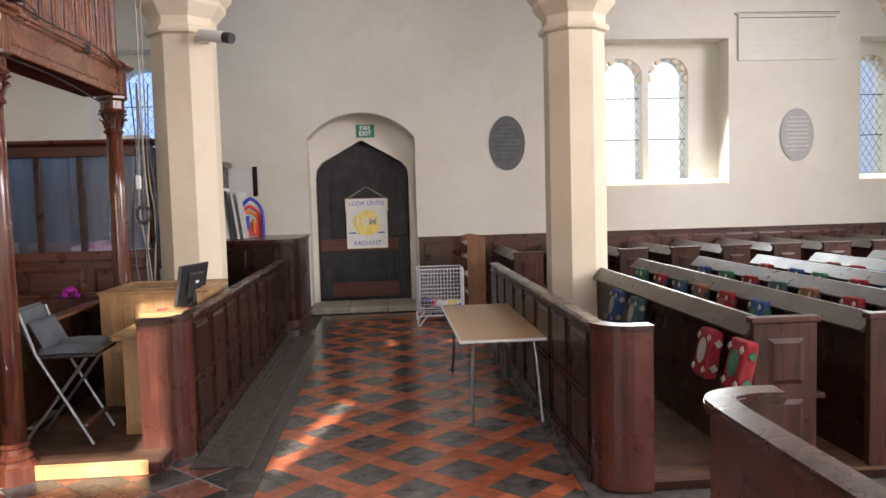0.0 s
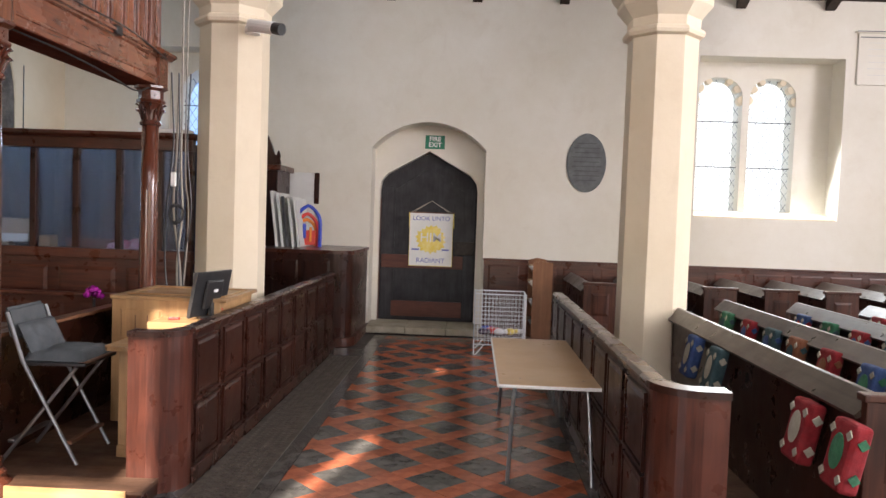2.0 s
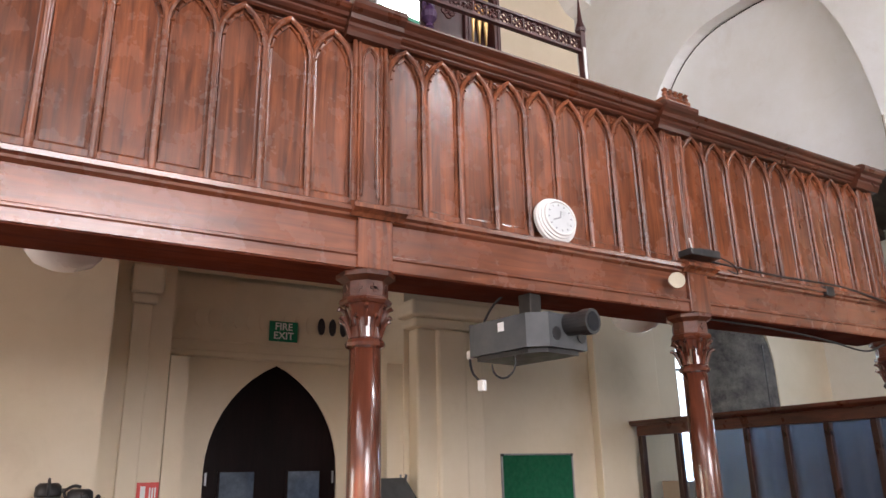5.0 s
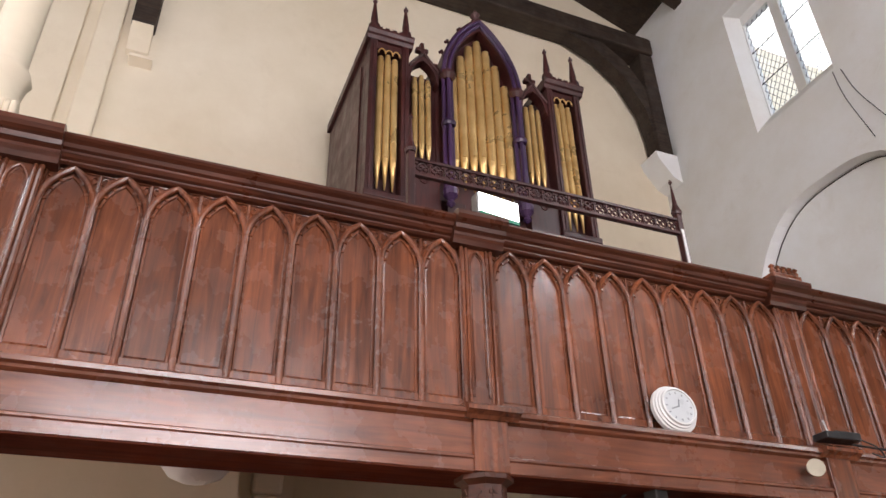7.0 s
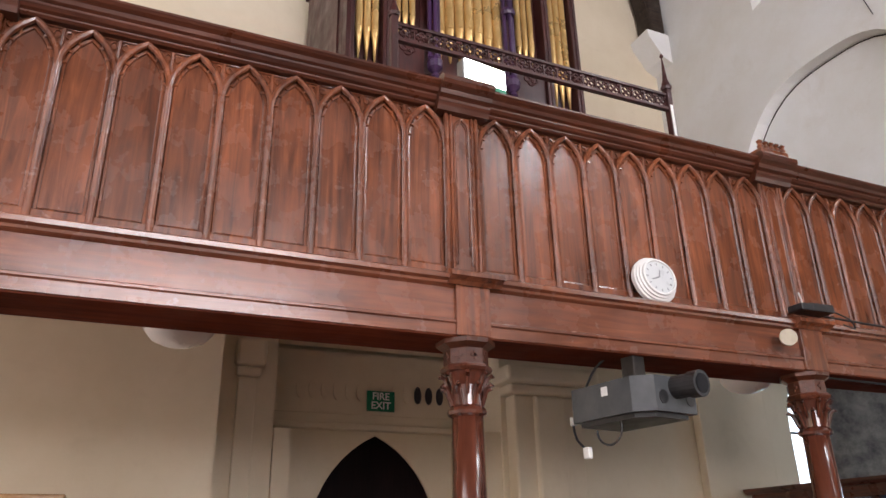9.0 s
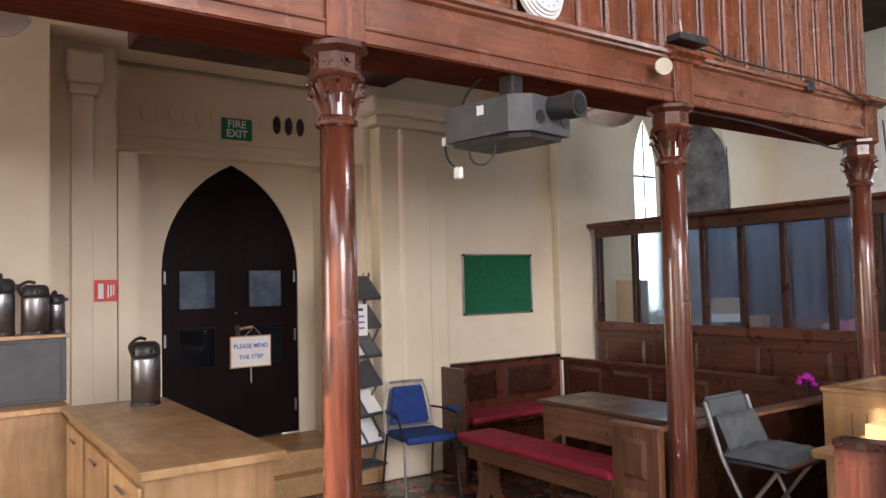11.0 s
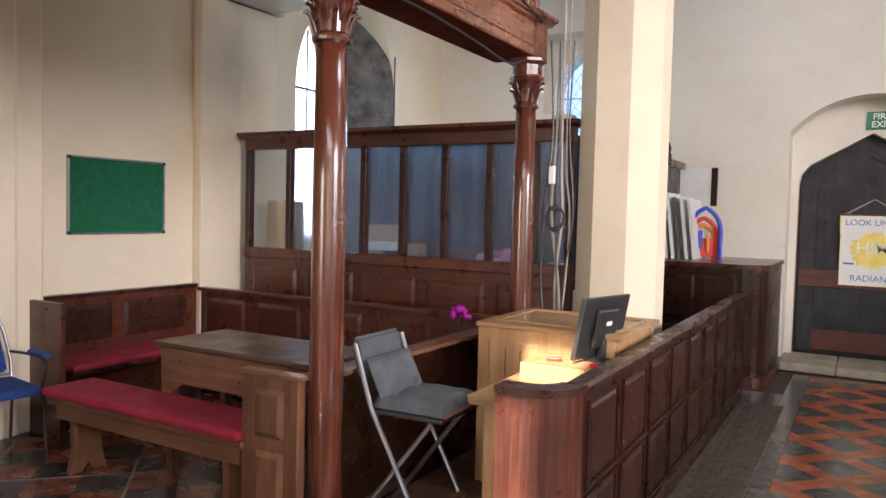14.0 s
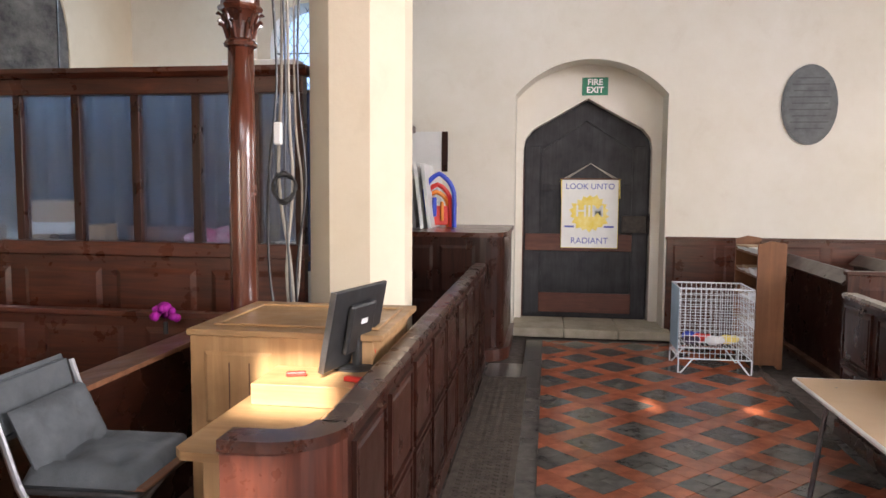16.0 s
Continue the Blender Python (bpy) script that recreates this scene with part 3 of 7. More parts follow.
prism(bm, [(GX - 0.12, 3.452), (GX + 0.02, 3.452), (GX + 0.03, 3.460), (GX + 0.03, 3.468), (GX + 0.045, 3.474), (GX + 0.055, 3.486), (GX + 0.055, 3.496), (GX + 0.07, 3.502), (GX + 0.078, 3.516), (GX + 0.095, 3.526), (GX + 0.104, 3.536), (GX + 0.104, 3.546), (GX + 0.085, 3.556), (GX + 0.05, 3.560), (GX - 0.16, 3.564), (GX - 0.16, 3.452)], "y", G0, G1)
part("cornice", bm, CORNICE, gal)


def arch_rib(bm, c, w, z0, z1, r, x, deep=0.012):
    """One pointed arch of roll moulding with a thin inner bead and small hooked cusps."""
    spring = z1 - w * 0.92
    line = [(c - w / 2, z0)] + arch(c - w / 2, c + w / 2, spring, w * 0.92, 8) + [(c + w / 2, z0)]
    rod(bm, [(x, u, z) for u, z in line], r, 8)
    k = r * 1.55
    inner = [(c - w / 2 + k, z0 + 0.045)] + arch(c - w / 2 + k, c + w / 2 - k, spring, w * 0.92 - k * 1.4, 8) + [(c + w / 2 - k, z0 + 0.045)]
    rod(bm, [(x - deep, u, z) for u, z in inner], r * 0.55, 5)
    for s in (-1, 1):
        for du, dz, lu, lz in ((0.455, 0.12, -0.10, 0.02), (0.385, 0.40, -0.11, -0.03), (0.25, 0.66, -0.08, -0.09)):
            u, z = c + s * w * du, spring + w * dz
            rod(bm, [(x - deep * 0.5, u, z), (x - deep * 0.5, u + s * w * lu * 0.6, z + w * lz * 0.4), (x - deep * 0.5, u + s * w * lu, z + w * lz)], r * 0.5, 5)


def gallery_bay(u0, u1):
    w = (u1 - u0) / 9
    for i in range(9):
        c = u0 + (i + 0.5) * w
        bm = B()
        box(bm, GX - 0.014, GX - 0.004, c - w / 2 + 0.004, c + w / 2 - 0.004, 2.664, 3.45)
        prism(bm, [(GX - 0.004, 2.665), (GX + 0.008, 2.665), (GX + 0.008, 2.712), (GX - 0.004, 2.724)], "y", c - w / 2 + 0.010, c + w / 2 - 0.010)
        p = part("arched_panel", bm, GALLERY, gal)
        bm = B()
        arch_rib(bm, c, w, 2.664, 3.446, 0.0135, GX + 0.012)
        part("arch_moulding", bm, GALLERY, p)
        for s in (-1, 1):
            # pierced spandrel: a raised border and a small leaf-shaped eye
            bm = B()
            uu = c + s * w / 2
            line = [(uu - s * 0.002, 3.315), (uu - s * 0.030, 3.385), (uu - s * 0.078, 3.440), (uu - s * 0.002, 3.440)]
            rod(bm, [(GX + 0.004, u, z) for u, z in line + line[:1]], 0.0045, 5)
            rod(bm, [(GX + 0.002, uu - s * (0.020 + 0.012 * math.cos(q)), 3.415 + 0.016 * math.sin(q)) for q in [math.tau * j / 8 for j in range(9)]], 0.004, 4)
            part("spandrel", bm, GALLERY, p)


for a, b in zip(COLS, COLS[1:]):
    gallery_bay(a + 0.084, b - 0.070)
for y in COLS:
    bm = B()
    box(bm, GX - 0.1, GX + 0.095, y - 0.078, y + 0.072, 2.402, 2.612, 0.004)
    post = part("post", bm, GALLERY, gal)
    bm = B()
    prism(bm, [(GX, 2.602), (GX + 0.105, 2.602), (GX + 0.118, 2.615), (GX + 0.145, 2.628), (GX + 0.145, 2.645), (GX + 0.11, 2.665), (GX, 2.672)], "y", y - 0.115, y + 0.115)
    part("post_ledge", bm, GALLERY, post)
    bm = B()
    box(bm, GX - 0.05, GX + 0.022, y - 0.075, y + 0.075, 2.672, 3.45, 0.004)
    part("pilaster", bm, GALLERY, post)
    for u, r in ((-0.072, 0.011), (-0.050, 0.008), (0.050, 0.008), (0.072, 0.011)):
        part("roll_moulding", rod(B(), [(GX + 0.024, y + u, 2.672), (GX + 0.024, y + u, 3.43)], r, 8), GALLERY, post)
    bm = B()
    arch_rib(bm, y, 0.075, 2.72, 3.41, 0.007, GX + 0.026, 0.003)
    part("arch_moulding", bm, GALLERY, post)
    bm = B()
    prism(bm, [(GX - 0.16, 3.425), (GX + 0.055, 3.425), (GX + 0.065, 3.445), (GX + 0.075, 3.46), (GX + 0.075, 3.475), (GX + 0.095, 3.485), (GX + 0.10, 3.505), (GX + 0.125, 3.52), (GX + 0.135, 3.535), (GX + 0.135, 3.556), (GX + 0.11, 3.570), (GX - 0.16, 3.580)], "y", y - 0.125, y + 0.125)
    part("post_cornice", bm, CORNICE, post)
for x0, x1, z0, z1 in ((GX - 0.099, GX + 0.074, 2.3985, 2.4015), (-2.265, GX - 0.102, 2.415, 2.445), (-2.265, -2.24, 2.447, 3.26)):
    part("beam_casing", box(B(), x0, x1, G0, G1, z0, z1), SOFFIT, gal)
bm = B()
prism(bm, [(-2.268, 3.02), (-4.1, 3.14), (W_FACE - 0.6, 3.80), (W_FACE - 0.6, 3.86), (-4.1, 3.2), (-2.268, 3.08)], "y", G0, G1)
structure("ceiling_gallery", bm, CREAM, "cream painted sloping soffit of the gallery", "ceiling")


# ---- pews ----
def bench_front(name, x, y0, y1, top, face, label, panels, thick=0.07, cap=0.09, z0=0.0, rows=((0.12, 0.42), (0.47, 0.78)), end0="", end1=""):
    """A panelled pew partition that runs along y, with a moulded cap rail; face is the side that is seen (+1 or -1 in x)."""
    t = thing(name, (x, y0, z0), label, "pew", "panelled pews")
    h, n = top - z0, y1 - y0
    part("body", box(B(), -thick / 2, thick / 2, 0, n, 0, h - 0.03, 0.004), PEW, t)
    bm = B()
    prism(bm, [(-cap / 2, h - 0.03), (-cap / 2 - 0.005, h - 0.012), (-cap / 2 + 0.012, h), (cap / 2 - 0.012, h), (cap / 2 + 0.005, h - 0.012), (cap / 2, h - 0.03)], "y", -0.01, n)
    part("cap_rail", bm, PEW_Y, t, "worn rounded cap rail")
    part("plinth", box(B(), face * thick / 2, face * (thick / 2 + 0.02), 0, n, 0, 0.09, 0.005), PEW_Y, t)
    w = n / panels
    for i in range(panels):
        for a, b in rows:
            bm = B()
            k = face * thick / 2
            u0, u1 = i * w + 0.05, (i + 1) * w - 0.05
            panel(bm, u0, u1, a, b, "x", k + face * 0.001, face, 0.011, 0.022)
            for q0, q1, r0, r1 in ((u0 - 0.015, u1 + 0.015, a - 0.015, a), (u0 - 0.015, u1 + 0.015, b, b + 0.015), (u0 - 0.015, u0, a, b), (u1, u1 + 0.015, a, b)):
                box(bm, k, k + face * 0.015, q0, q1, r0, r1)
            part("panel", bm, PEW, t)
    return t


PEW_RED = wood("red_brown_pew_wood", (0.055, 0.016, 0.010), (0.17, 0.052, 0.032), 0.3, "z", 1.0, 0.12, 0.03, (0.25, 0.15, 0.1))
pewL = bench_front("box_pew", -1.13, 4.62, 8.7, 0.86, 1, "dark varnished panelled pew front beside the grating", 9)
pewR = bench_front("box_pew", 1.20, 3.78, 7.45, 0.86, -1, "dark varnished panelled pew front beside the folding table", 8)
for t, s in ((pewL, -1), (pewR, 1)):
    # the quarter-round return at the near end
    bm, bc = B(), B()
    out, inn, capo, capi = [], [], [], []
    for k in range(9):
        a = math.pi / 2 * k / 8
        out.append((s * (0.14 - 0.175 * math.cos(a)), -0.175 * math.sin(a) + 0.0))
        inn.append((s * (0.14 - 0.105 * math.cos(a)), -0.105 * math.sin(a) + 0.0))
        capo.append((s * (0.14 - 0.19 * math.cos(a)), -0.19 * math.sin(a)))
        capi.append((s * (0.14 - 0.09 * math.cos(a)), -0.09 * math.sin(a)))
    ext = 0.1
    prism(bm, out + [(s * (0.14 + ext), -0.175), (s * (0.14 + ext), -0.105)] + inn[::-1], "z", 0, 0.83)
    prism(bc, capo + [(s * (0.14 + ext), -0.19), (s * (0.14 + ext), -0.09)] + capi[::-1], "z", 0.83, 0.86)
    part("rounded_end", bm, PEW_RED, t)
    part("end_cap", bc, PEW_Y, t)

# ---- screen in the arcade bay ----
scr = thing("glazed_screen", (-4.82, 6.66, 0), "brown panelled screen with frosted glass lights", "screen")
SW = 2.92
part("dado", box(B(), 0, SW, 0, 0.06, 0, 1.07, 0.004), PEW_X, scr)
part("middle_rail", box(B(), 0, SW, -0.015, 0.075, 1.07, 1.15, 0.006), PEW_X, scr)
part("top_rail", box(B(), 0, SW, -0.01, 0.07, 1.97, 2.06, 0.005), PEW_X, scr)
part("cornice", prism(B(), [(-0.02, 2.06), (-0.05, 2.085), (-0.055, 2.11), (0.115, 2.11), (0.11, 2.085), (0.08, 2.06)], "x", -0.05, SW + 0.03), PEW_X, scr)
for u in (0.0, 0.45, 0.82, 1.20, 1.56, 1.92, 2.28, 2.62, SW - 0.05):
    part("mullion", box(B(), u, u + 0.05, 0.0, 0.06, 1.15, 1.97, 0.004), PEW, scr)
for u, v in ((0.05, 0.45), (0.5, 0.82), (0.87, 1.2), (1.25, 1.56), (1.61, 1.92), (1.97, 2.28), (2.33, 2.62), (2.67, SW - 0.05)):
    pane = part("pane", box(B(), u - 0.005, v + 0.005, 0.028, 0.034, 1.145, 1.975), CLEAR if u < 0.1 else FROSTED, scr, "clear glass" if u < 0.1 else "frosted patterned glass")
    pane.visible_shadow = False
for i in range(5):
    bm = B()
    panel(bm, 0.1 + i * 0.57, 0.58 + i * 0.57, 0.5, 1.0, "y", -0.001, -1, 0.012, 0.03)
    part("panel", bm, PEW_X, scr)

bm = B()
box(bm, -2.56, GX - 0.09, G0, G1, 3.26, 3.32)
structure("gallery_shelf", bm, FLOORBOARD, "boarded shelf behind the gallery front", "shelf")

# ---- more materials ----
BLACK_PAINT = wood("black_painted_boards", (0.018, 0.018, 0.022), (0.040, 0.040, 0.047), 0.62, "z", 1.0, 0, 0.12, (0.1, 0.09, 0.09))
DOOR_RED = wood("red_brown_rail", (0.09, 0.026, 0.016), (0.16, 0.05, 0.03), 0.45, "x", 1.0, 0, 0.1)
DARK_DOOR = wood("dark_stained_door", (0.007, 0.003, 0.0035), (0.015, 0.006, 0.006), 0.35, "z", 1.0, 0.0, 0.04)
DARK_DOOR.node_tree.nodes["Principled BSDF"].inputs["Specular IOR Level"].default_value = 0.08
GREEN_SIGN = mottled("green_plastic", (0.0, 0.16, 0.08), (0.0, 0.19, 0.095), 0.4, 8, 0.02)
WHITE_PLASTIC = mottled("white_plastic", (0.72, 0.72, 0.70), (0.80, 0.80, 0.78), 0.4, 6, 0.05)
WHITE_INK = mottled("white_print", (0.8, 0.8, 0.8), (0.85, 0.85, 0.85), 0.5, 6, 0.0)
BLACK_INK = mottled("black_print", (0.02, 0.02, 0.03), (0.03, 0.03, 0.04), 0.5, 6, 0.0)
BLUE_INK = mottled("blue_print", (0.10, 0.13, 0.42), (0.14, 0.17, 0.5), 0.6, 20, 0.0)
YELLOW_INK = mottled("yellow_wash", (0.80, 0.60, 0.05), (0.88, 0.78, 0.35), 0.7, 9, 0.0)
PAPER = mottled("paper", (0.74, 0.74, 0.72), (0.82, 0.82, 0.80), 0.8, 5, 0.1)
RED_PLASTIC = mottled("red_plastic", (0.6, 0.03, 0.02), (0.7, 0.04, 0.03), 0.4, 8, 0.02)
ORANGE_PLASTIC = mottled("orange_plastic", (0.75, 0.22, 0.02), (0.85, 0.28, 0.03), 0.4, 8, 0.02)
BLUE_PLASTIC = mottled("blue_plastic", (0.02, 0.05, 0.45), (0.03, 0.07, 0.55), 0.4, 8, 0.02)
BLACK_PLASTIC = mottled("black_plastic", (0.012, 0.012, 0.013), (0.03, 0.03, 0.032), 0.4, 12, 0.05)
GREY_PLASTIC = mottled("dark_grey_casing", (0.05, 0.054, 0.058), (0.08, 0.085, 0.09), 0.5, 10, 0.05)
FELT = mottled("green_felt", (0.0, 0.085, 0.035), (0.004, 0.115, 0.05), 0.95, 30, 0.4, 0, 0, 300)
BLUE_CLOTH = mottled("blue_upholstery", (0.008, 0.035, 0.16), (0.015, 0.055, 0.24), 0.9, 20, 0.5, 0, 0, 240)
GREY_CLOTH = mottled("grey_padding", (0.055, 0.062, 0.068), (0.09, 0.10, 0.11), 0.9, 14, 0.4, 0, 0, 200)
CRIMSON = mottled("crimson_velvet", (0.22, 0.008, 0.025), (0.36, 0.015, 0.045), 0.85, 12, 0.5, 0, 0, 200)
CARD = mottled("brown_cardboard", (0.36, 0.24, 0.14), (0.44, 0.31, 0.19), 0.85, 6, 0.15)
SLATE = mottled("slate_plaque", (0.075, 0.08, 0.085), (0.14, 0.15, 0.155), 0.5, 10, 0.1)
PALE_STONE = mottled("pale_marble", (0.60, 0.59, 0.57), (0.70, 0.69, 0.67), 0.5, 5, 0.1)
GILT = mottled("gilded_pipe", (0.60, 0.37, 0.13), (0.82, 0.57, 0.25), 0.3, 5, 0.08, 0.6)
PURPLE = wood("purple_painted_wood", (0.035, 0.012, 0.05), (0.075, 0.03, 0.10), 0.4, "z", 1.0, 0.1, 0.03)
WIRE = mottled("white_coated_wire", (0.70, 0.72, 0.75), (0.80, 0.82, 0.84), 0.4, 10, 0.0)
TABLE_TOP = mottled("beige_laminate", (0.45, 0.28, 0.14), (0.52, 0.34, 0.18), 0.32, 3, 0.03)
BOOKREST = wood("worn_book_rest", (0.045, 0.030, 0.022), (0.10, 0.070, 0.052), 0.34, "y", 0.8, 0.12, 0.05)
PEW_END = wood("pew_end_wood", (0.036, 0.012, 0.007), (0.12, 0.041, 0.024), 0.34, "z", 1.0, 0.1, 0.04, (0.25, 0.15, 0.1))
PANE_DARK = mottled("dark_glass", (0.004, 0.005, 0.008), (0.012, 0.014, 0.02), 0.04, 3, 0.0)
# pale blue mottling paints reflected windows into the upper door panes
PANE_SHEEN = mottled("painted_sheen_glass", (0.02, 0.03, 0.05), (0.11, 0.15, 0.21), 0.05, 3.5, 0.0)
ROPE = mottled("pale_rope", (0.34, 0.31, 0.26), (0.46, 0.42, 0.36), 0.9, 40, 0.6, 0, 0, 200)


def writing(text, size, parent, material, m, name="lettering", bold=0.0):
    """Raised lettering in the built-in font, as a mesh."""
    cu = bpy.data.curves.new(name, "FONT")
    cu.body, cu.size, cu.align_x, cu.align_y, cu.extrude, cu.offset = text, size, "CENTER", "CENTER", 0.0008, bold
    tmp = bpy.data.objects.new(name, cu)
    scene.collection.objects.link(tmp)
    me = bpy.data.meshes.new_from_object(tmp.evaluated_get(bpy.context.evaluated_depsgraph_get()))
    bpy.data.objects.remove(tmp)
    me.materials.append(material)
    ob = new(name, me)
    ob.parent, ob.matrix_basis = parent, m
    return ob


# ---- windows ----
def lattice_window(n, x0, x1, z0, z1, y, step, axis="y"):
    """Leaded panes in one light: diamonds of lead and a clear pane."""
    t = thing("window_%d" % n, (0, 0, 0), "leaded window with diamond panes of clear glass", "window", "", 0, "structure")
    place = (lambda u, k, z: (u, k, z)) if axis == "y" else (lambda u, k, z: (k, u, z))
    bm = B()
    bm.faces.new([bm.verts.new(place(u, y, z)) for u, z in ((x0, z0), (x1, z0), (x1, z1), (x0, z1))])
    p = part("pane", bm, CLEAR, t)
    p.visible_shadow = False
    bm = B()
    w, h = x1 - x0, z1 - z0
    rise = step * 1.5
    k = -int(h / rise) - 2
    while k * step < w + h:
        for s in (1, -1):
            pts = []
            for i in range(41):
                z = z0 + h * i / 40
                u = (x0 + k * step + (z - z0) / rise * step) if s > 0 else (x1 - k * step - (z - z0) / rise * step)
                if x0 <= u <= x1:
                    pts.append((u, z))
            if len(pts) > 1:
                (a, b), (c, d) = pts[0], pts[-1]
                rod(bm, [place(a, y - 0.004, b), place(c, y - 0.004, d)], 0.003, 4)
        k += 1
    part("leading", bm, LEAD, t)
    bm = B()
    for i in range(1, 3):
        z = z0 + h * i / 3
        rod(bm, [place(x0, y - 0.02, z), place(x1, y - 0.02, z)], 0.007, 6)
    part("saddle_bar", bm, IRON, t)
    return t


WY = N_FACE + 0.5
n = 1
for l, r in light_heads(3.27, 4.56, 2, 0.09) + light_heads(7.03, 8.32, 2, 0.09):
    lattice_window(n, l - 0.02, r + 0.02, 1.7, 3.5, WY, 0.105)
    n += 1
lattice_window(n, -3.62, -2.73, 1.83, 3.45, WY, 0.105)
for l, r in light_heads(-3.07 - 0.43, -3.07 + 0.43, 2, 0.11):
    n += 1
    lattice_window(n, l - 0.02, r + 0.02, 6.74, 8.10, ARC0 + 0.235, 0.075)
lancet = thing("window_%d" % (n + 1), (0, 0, 0), "tall narrow pointed window with plain glass and a cross bar", "window", "", 0, "structure")
bm = B()
box(bm, W_FACE - 0.535, W_FACE - 0.53, 8.05, 8.47, 1.18, 3.47)
part("pane", bm, CLEAR, lancet).visible_shadow = False
part("glazing_bar", box(B(), W_FACE - 0.528, W_FACE - 0.512, 8.075, 8.445, 2.76, 2.785), LEAD, lancet)
part("glazing_bar", box(B(), W_FACE - 0.528, W_FACE - 0.515, 8.253, 8.267, 1.21, 3.40), LEAD, lancet)

# window sills and cusps in the two-light windows
for l0 in (3.27, 7.03):
    bm = B()
    prism(bm, [(N_FACE + 0.02, 1.60), (N_FACE + 0.36, 1.60), (N_FACE + 0.36, 1.72), (N_FACE + 0.02, 1.64)], "x", l0 - 0.07, l0 + 1.72)
    structure("window_sill", bm, CREAM, "sloping cream painted window sill", "window sill")
    for l, r in light_heads(l0, l0 + 1.29, 2, 0.09):
        t = thing("window_head", (0, N_FACE + 0.42, 0), "cream painted cusped stone window head", "window head", "", 0, "structure")
        c, w = (l + r) / 2, r - l
        for s in (-1, 1):
            bm = B()
            for u, z, q in ((0.5, 3.17, 0.06), (0.40, 3.32, 0.05), (0.22, 3.41, 0.04)):
                m = Matrix.Translation((c + s * w * u, 0, z)) @ Matrix.Rotation(math.pi / 2, 4, "X")
                bmesh.ops.create_cone(bm, cap_ends=True, segments=12, radius1=q, radius2=q, depth=0.1, matrix=m)
            part("cusp", bm, CREAM, t)

# ---- north door ----
door = thing("door_1", (0, N_FACE + 0.5, 0), "closed black boarded church door with red-brown rails", "door", "", 0, "structure")
bm = B()
prism(bm, [(-0.85, 0.09)] + [(x, z - 0.005) for x, z in DOOR] + [(0.44, 0.09)], "y", 0.0, 0.06)
part("door_leaf", bm, BLACK_PAINT, door)
inner = [(-0.66, 0.25), (-0.66, 1.86), (-0.205, 2.16), (0.27, 1.86), (0.27, 0.25)]
for i in range(4):
    bm = B()
    (a, b), (c, d) = inner[i], inner[i + 1]
    v = Vector((c - a, d - b)).normalized()
    nrm = Vector((-v.y, v.x)) * 0.02
    prism(bm, [(a, b), (c, d), (c + nrm.x, d + nrm.y), (a + nrm.x, b + nrm.y)], "y", -0.025, 0.0)
    part("moulding", bm, BLACK_PAINT, door)
for x0, x1 in ((-0.84, -0.68), (0.29, 0.43)):
    part("stile", box(B(), x0, x1, -0.02, 0.0, 0.12, 1.9, 0.004), BLACK_PAINT, door)
part("rail", box(B(), -0.83, 0.28, -0.03, -0.002, 0.80, 0.98, 0.004), DOOR_RED, door, "red-brown wooden rail")
part("rail", box(B(), -0.68, 0.28, -0.03, -0.002, 0.14, 0.35, 0.004), DOOR_RED, door, "red-brown wooden rail")
part("rail", box(B(), -0.66, 0.27, -0.018, -0.002, 1.44, 1.5, 0.004), BLACK_PAINT, door)
part("hinge_post", box(B(), -0.91, -0.85, -0.05, 0.02, 0.09, 1.74, 0.006), DOOR_RED, door, "red-brown door post")
lock = part("lock_box", box(B(), 0.17, 0.42, -0.06, -0.02, 1.0, 1.18, 0.006), IRON, door, "black iron lock case")
part("latch", box(B(), 0.42, 0.50, -0.08, -0.01, 0.99, 1.2, 0.015), IRON, door)

step = thing("door_step", (0, 0, 0), "worn pale stone door step with dark tile edge", "step", "", 0, "structure")
for x0, x1 in ((-1.0, -0.42), (-0.415, 0.10), (0.105, 0.60)):
    part("stone", box(B(), x0, x1, 10.03, 10.72, 0, 0.09, 0.012), STONE, step)

exit_n = thing("exit_sign", (-0.14, N_FACE + 0.345, 2.50), "green fire exit sign with white letters above the door", "sign", "exit signs")
part("plate", box(B(), -0.13, 0.13, -0.006, 0.004, -0.09, 0.09, 0.002), GREEN_SIGN, exit_n)
writing("FIRE", 0.085, exit_n, WHITE_INK, pose(0, -0.0075, 0.04, 90, 0, 0), bold=0.002)
writing("EXIT", 0.085, exit_n, WHITE_INK, pose(0, -0.0075, -0.038, 90, 0, 0), bold=0.002)

pos = thing("poster", (-0.16, N_FACE + 0.462, 1.20), "hand-painted white poster with a yellow sunburst on a string", "poster")
part("sheet", box(B(), -0.29, 0.29, -0.004, 0, -0.36, 0.36), PAPER, pos)
part("edge", box(B(), -0.295, 0.295, -0.003, 0.001, -0.365, 0.365), YELLOW_INK, pos, "yellow paper border")
bm = B()
random.seed(4)
star = []
for i in range(36):
    a = math.tau * i / 36
    r = (0.20 if i % 2 else 0.165) + random.uniform(-0.012, 0.012)
    star.append((r * math.cos(a) * 1.05, r * math.sin(a) + 0.0))
prism(bm, star, "y", -0.0055, -0.0043)
part("sunburst", bm, YELLOW_INK, pos, "yellow painted sunburst")
writing("LOOK UNTO", 0.085, pos, BLUE_INK, pose(0, -0.006, 0.28, 90, 0, 0))
writing("HIM", 0.17, pos, PAPER, pose(0, -0.0065, 0.02, 90, 0, 0), bold=0.002)
writing("RADIANT", 0.09, pos, BLUE_INK, pose(0, -0.006, -0.29, 90, 0, 0))
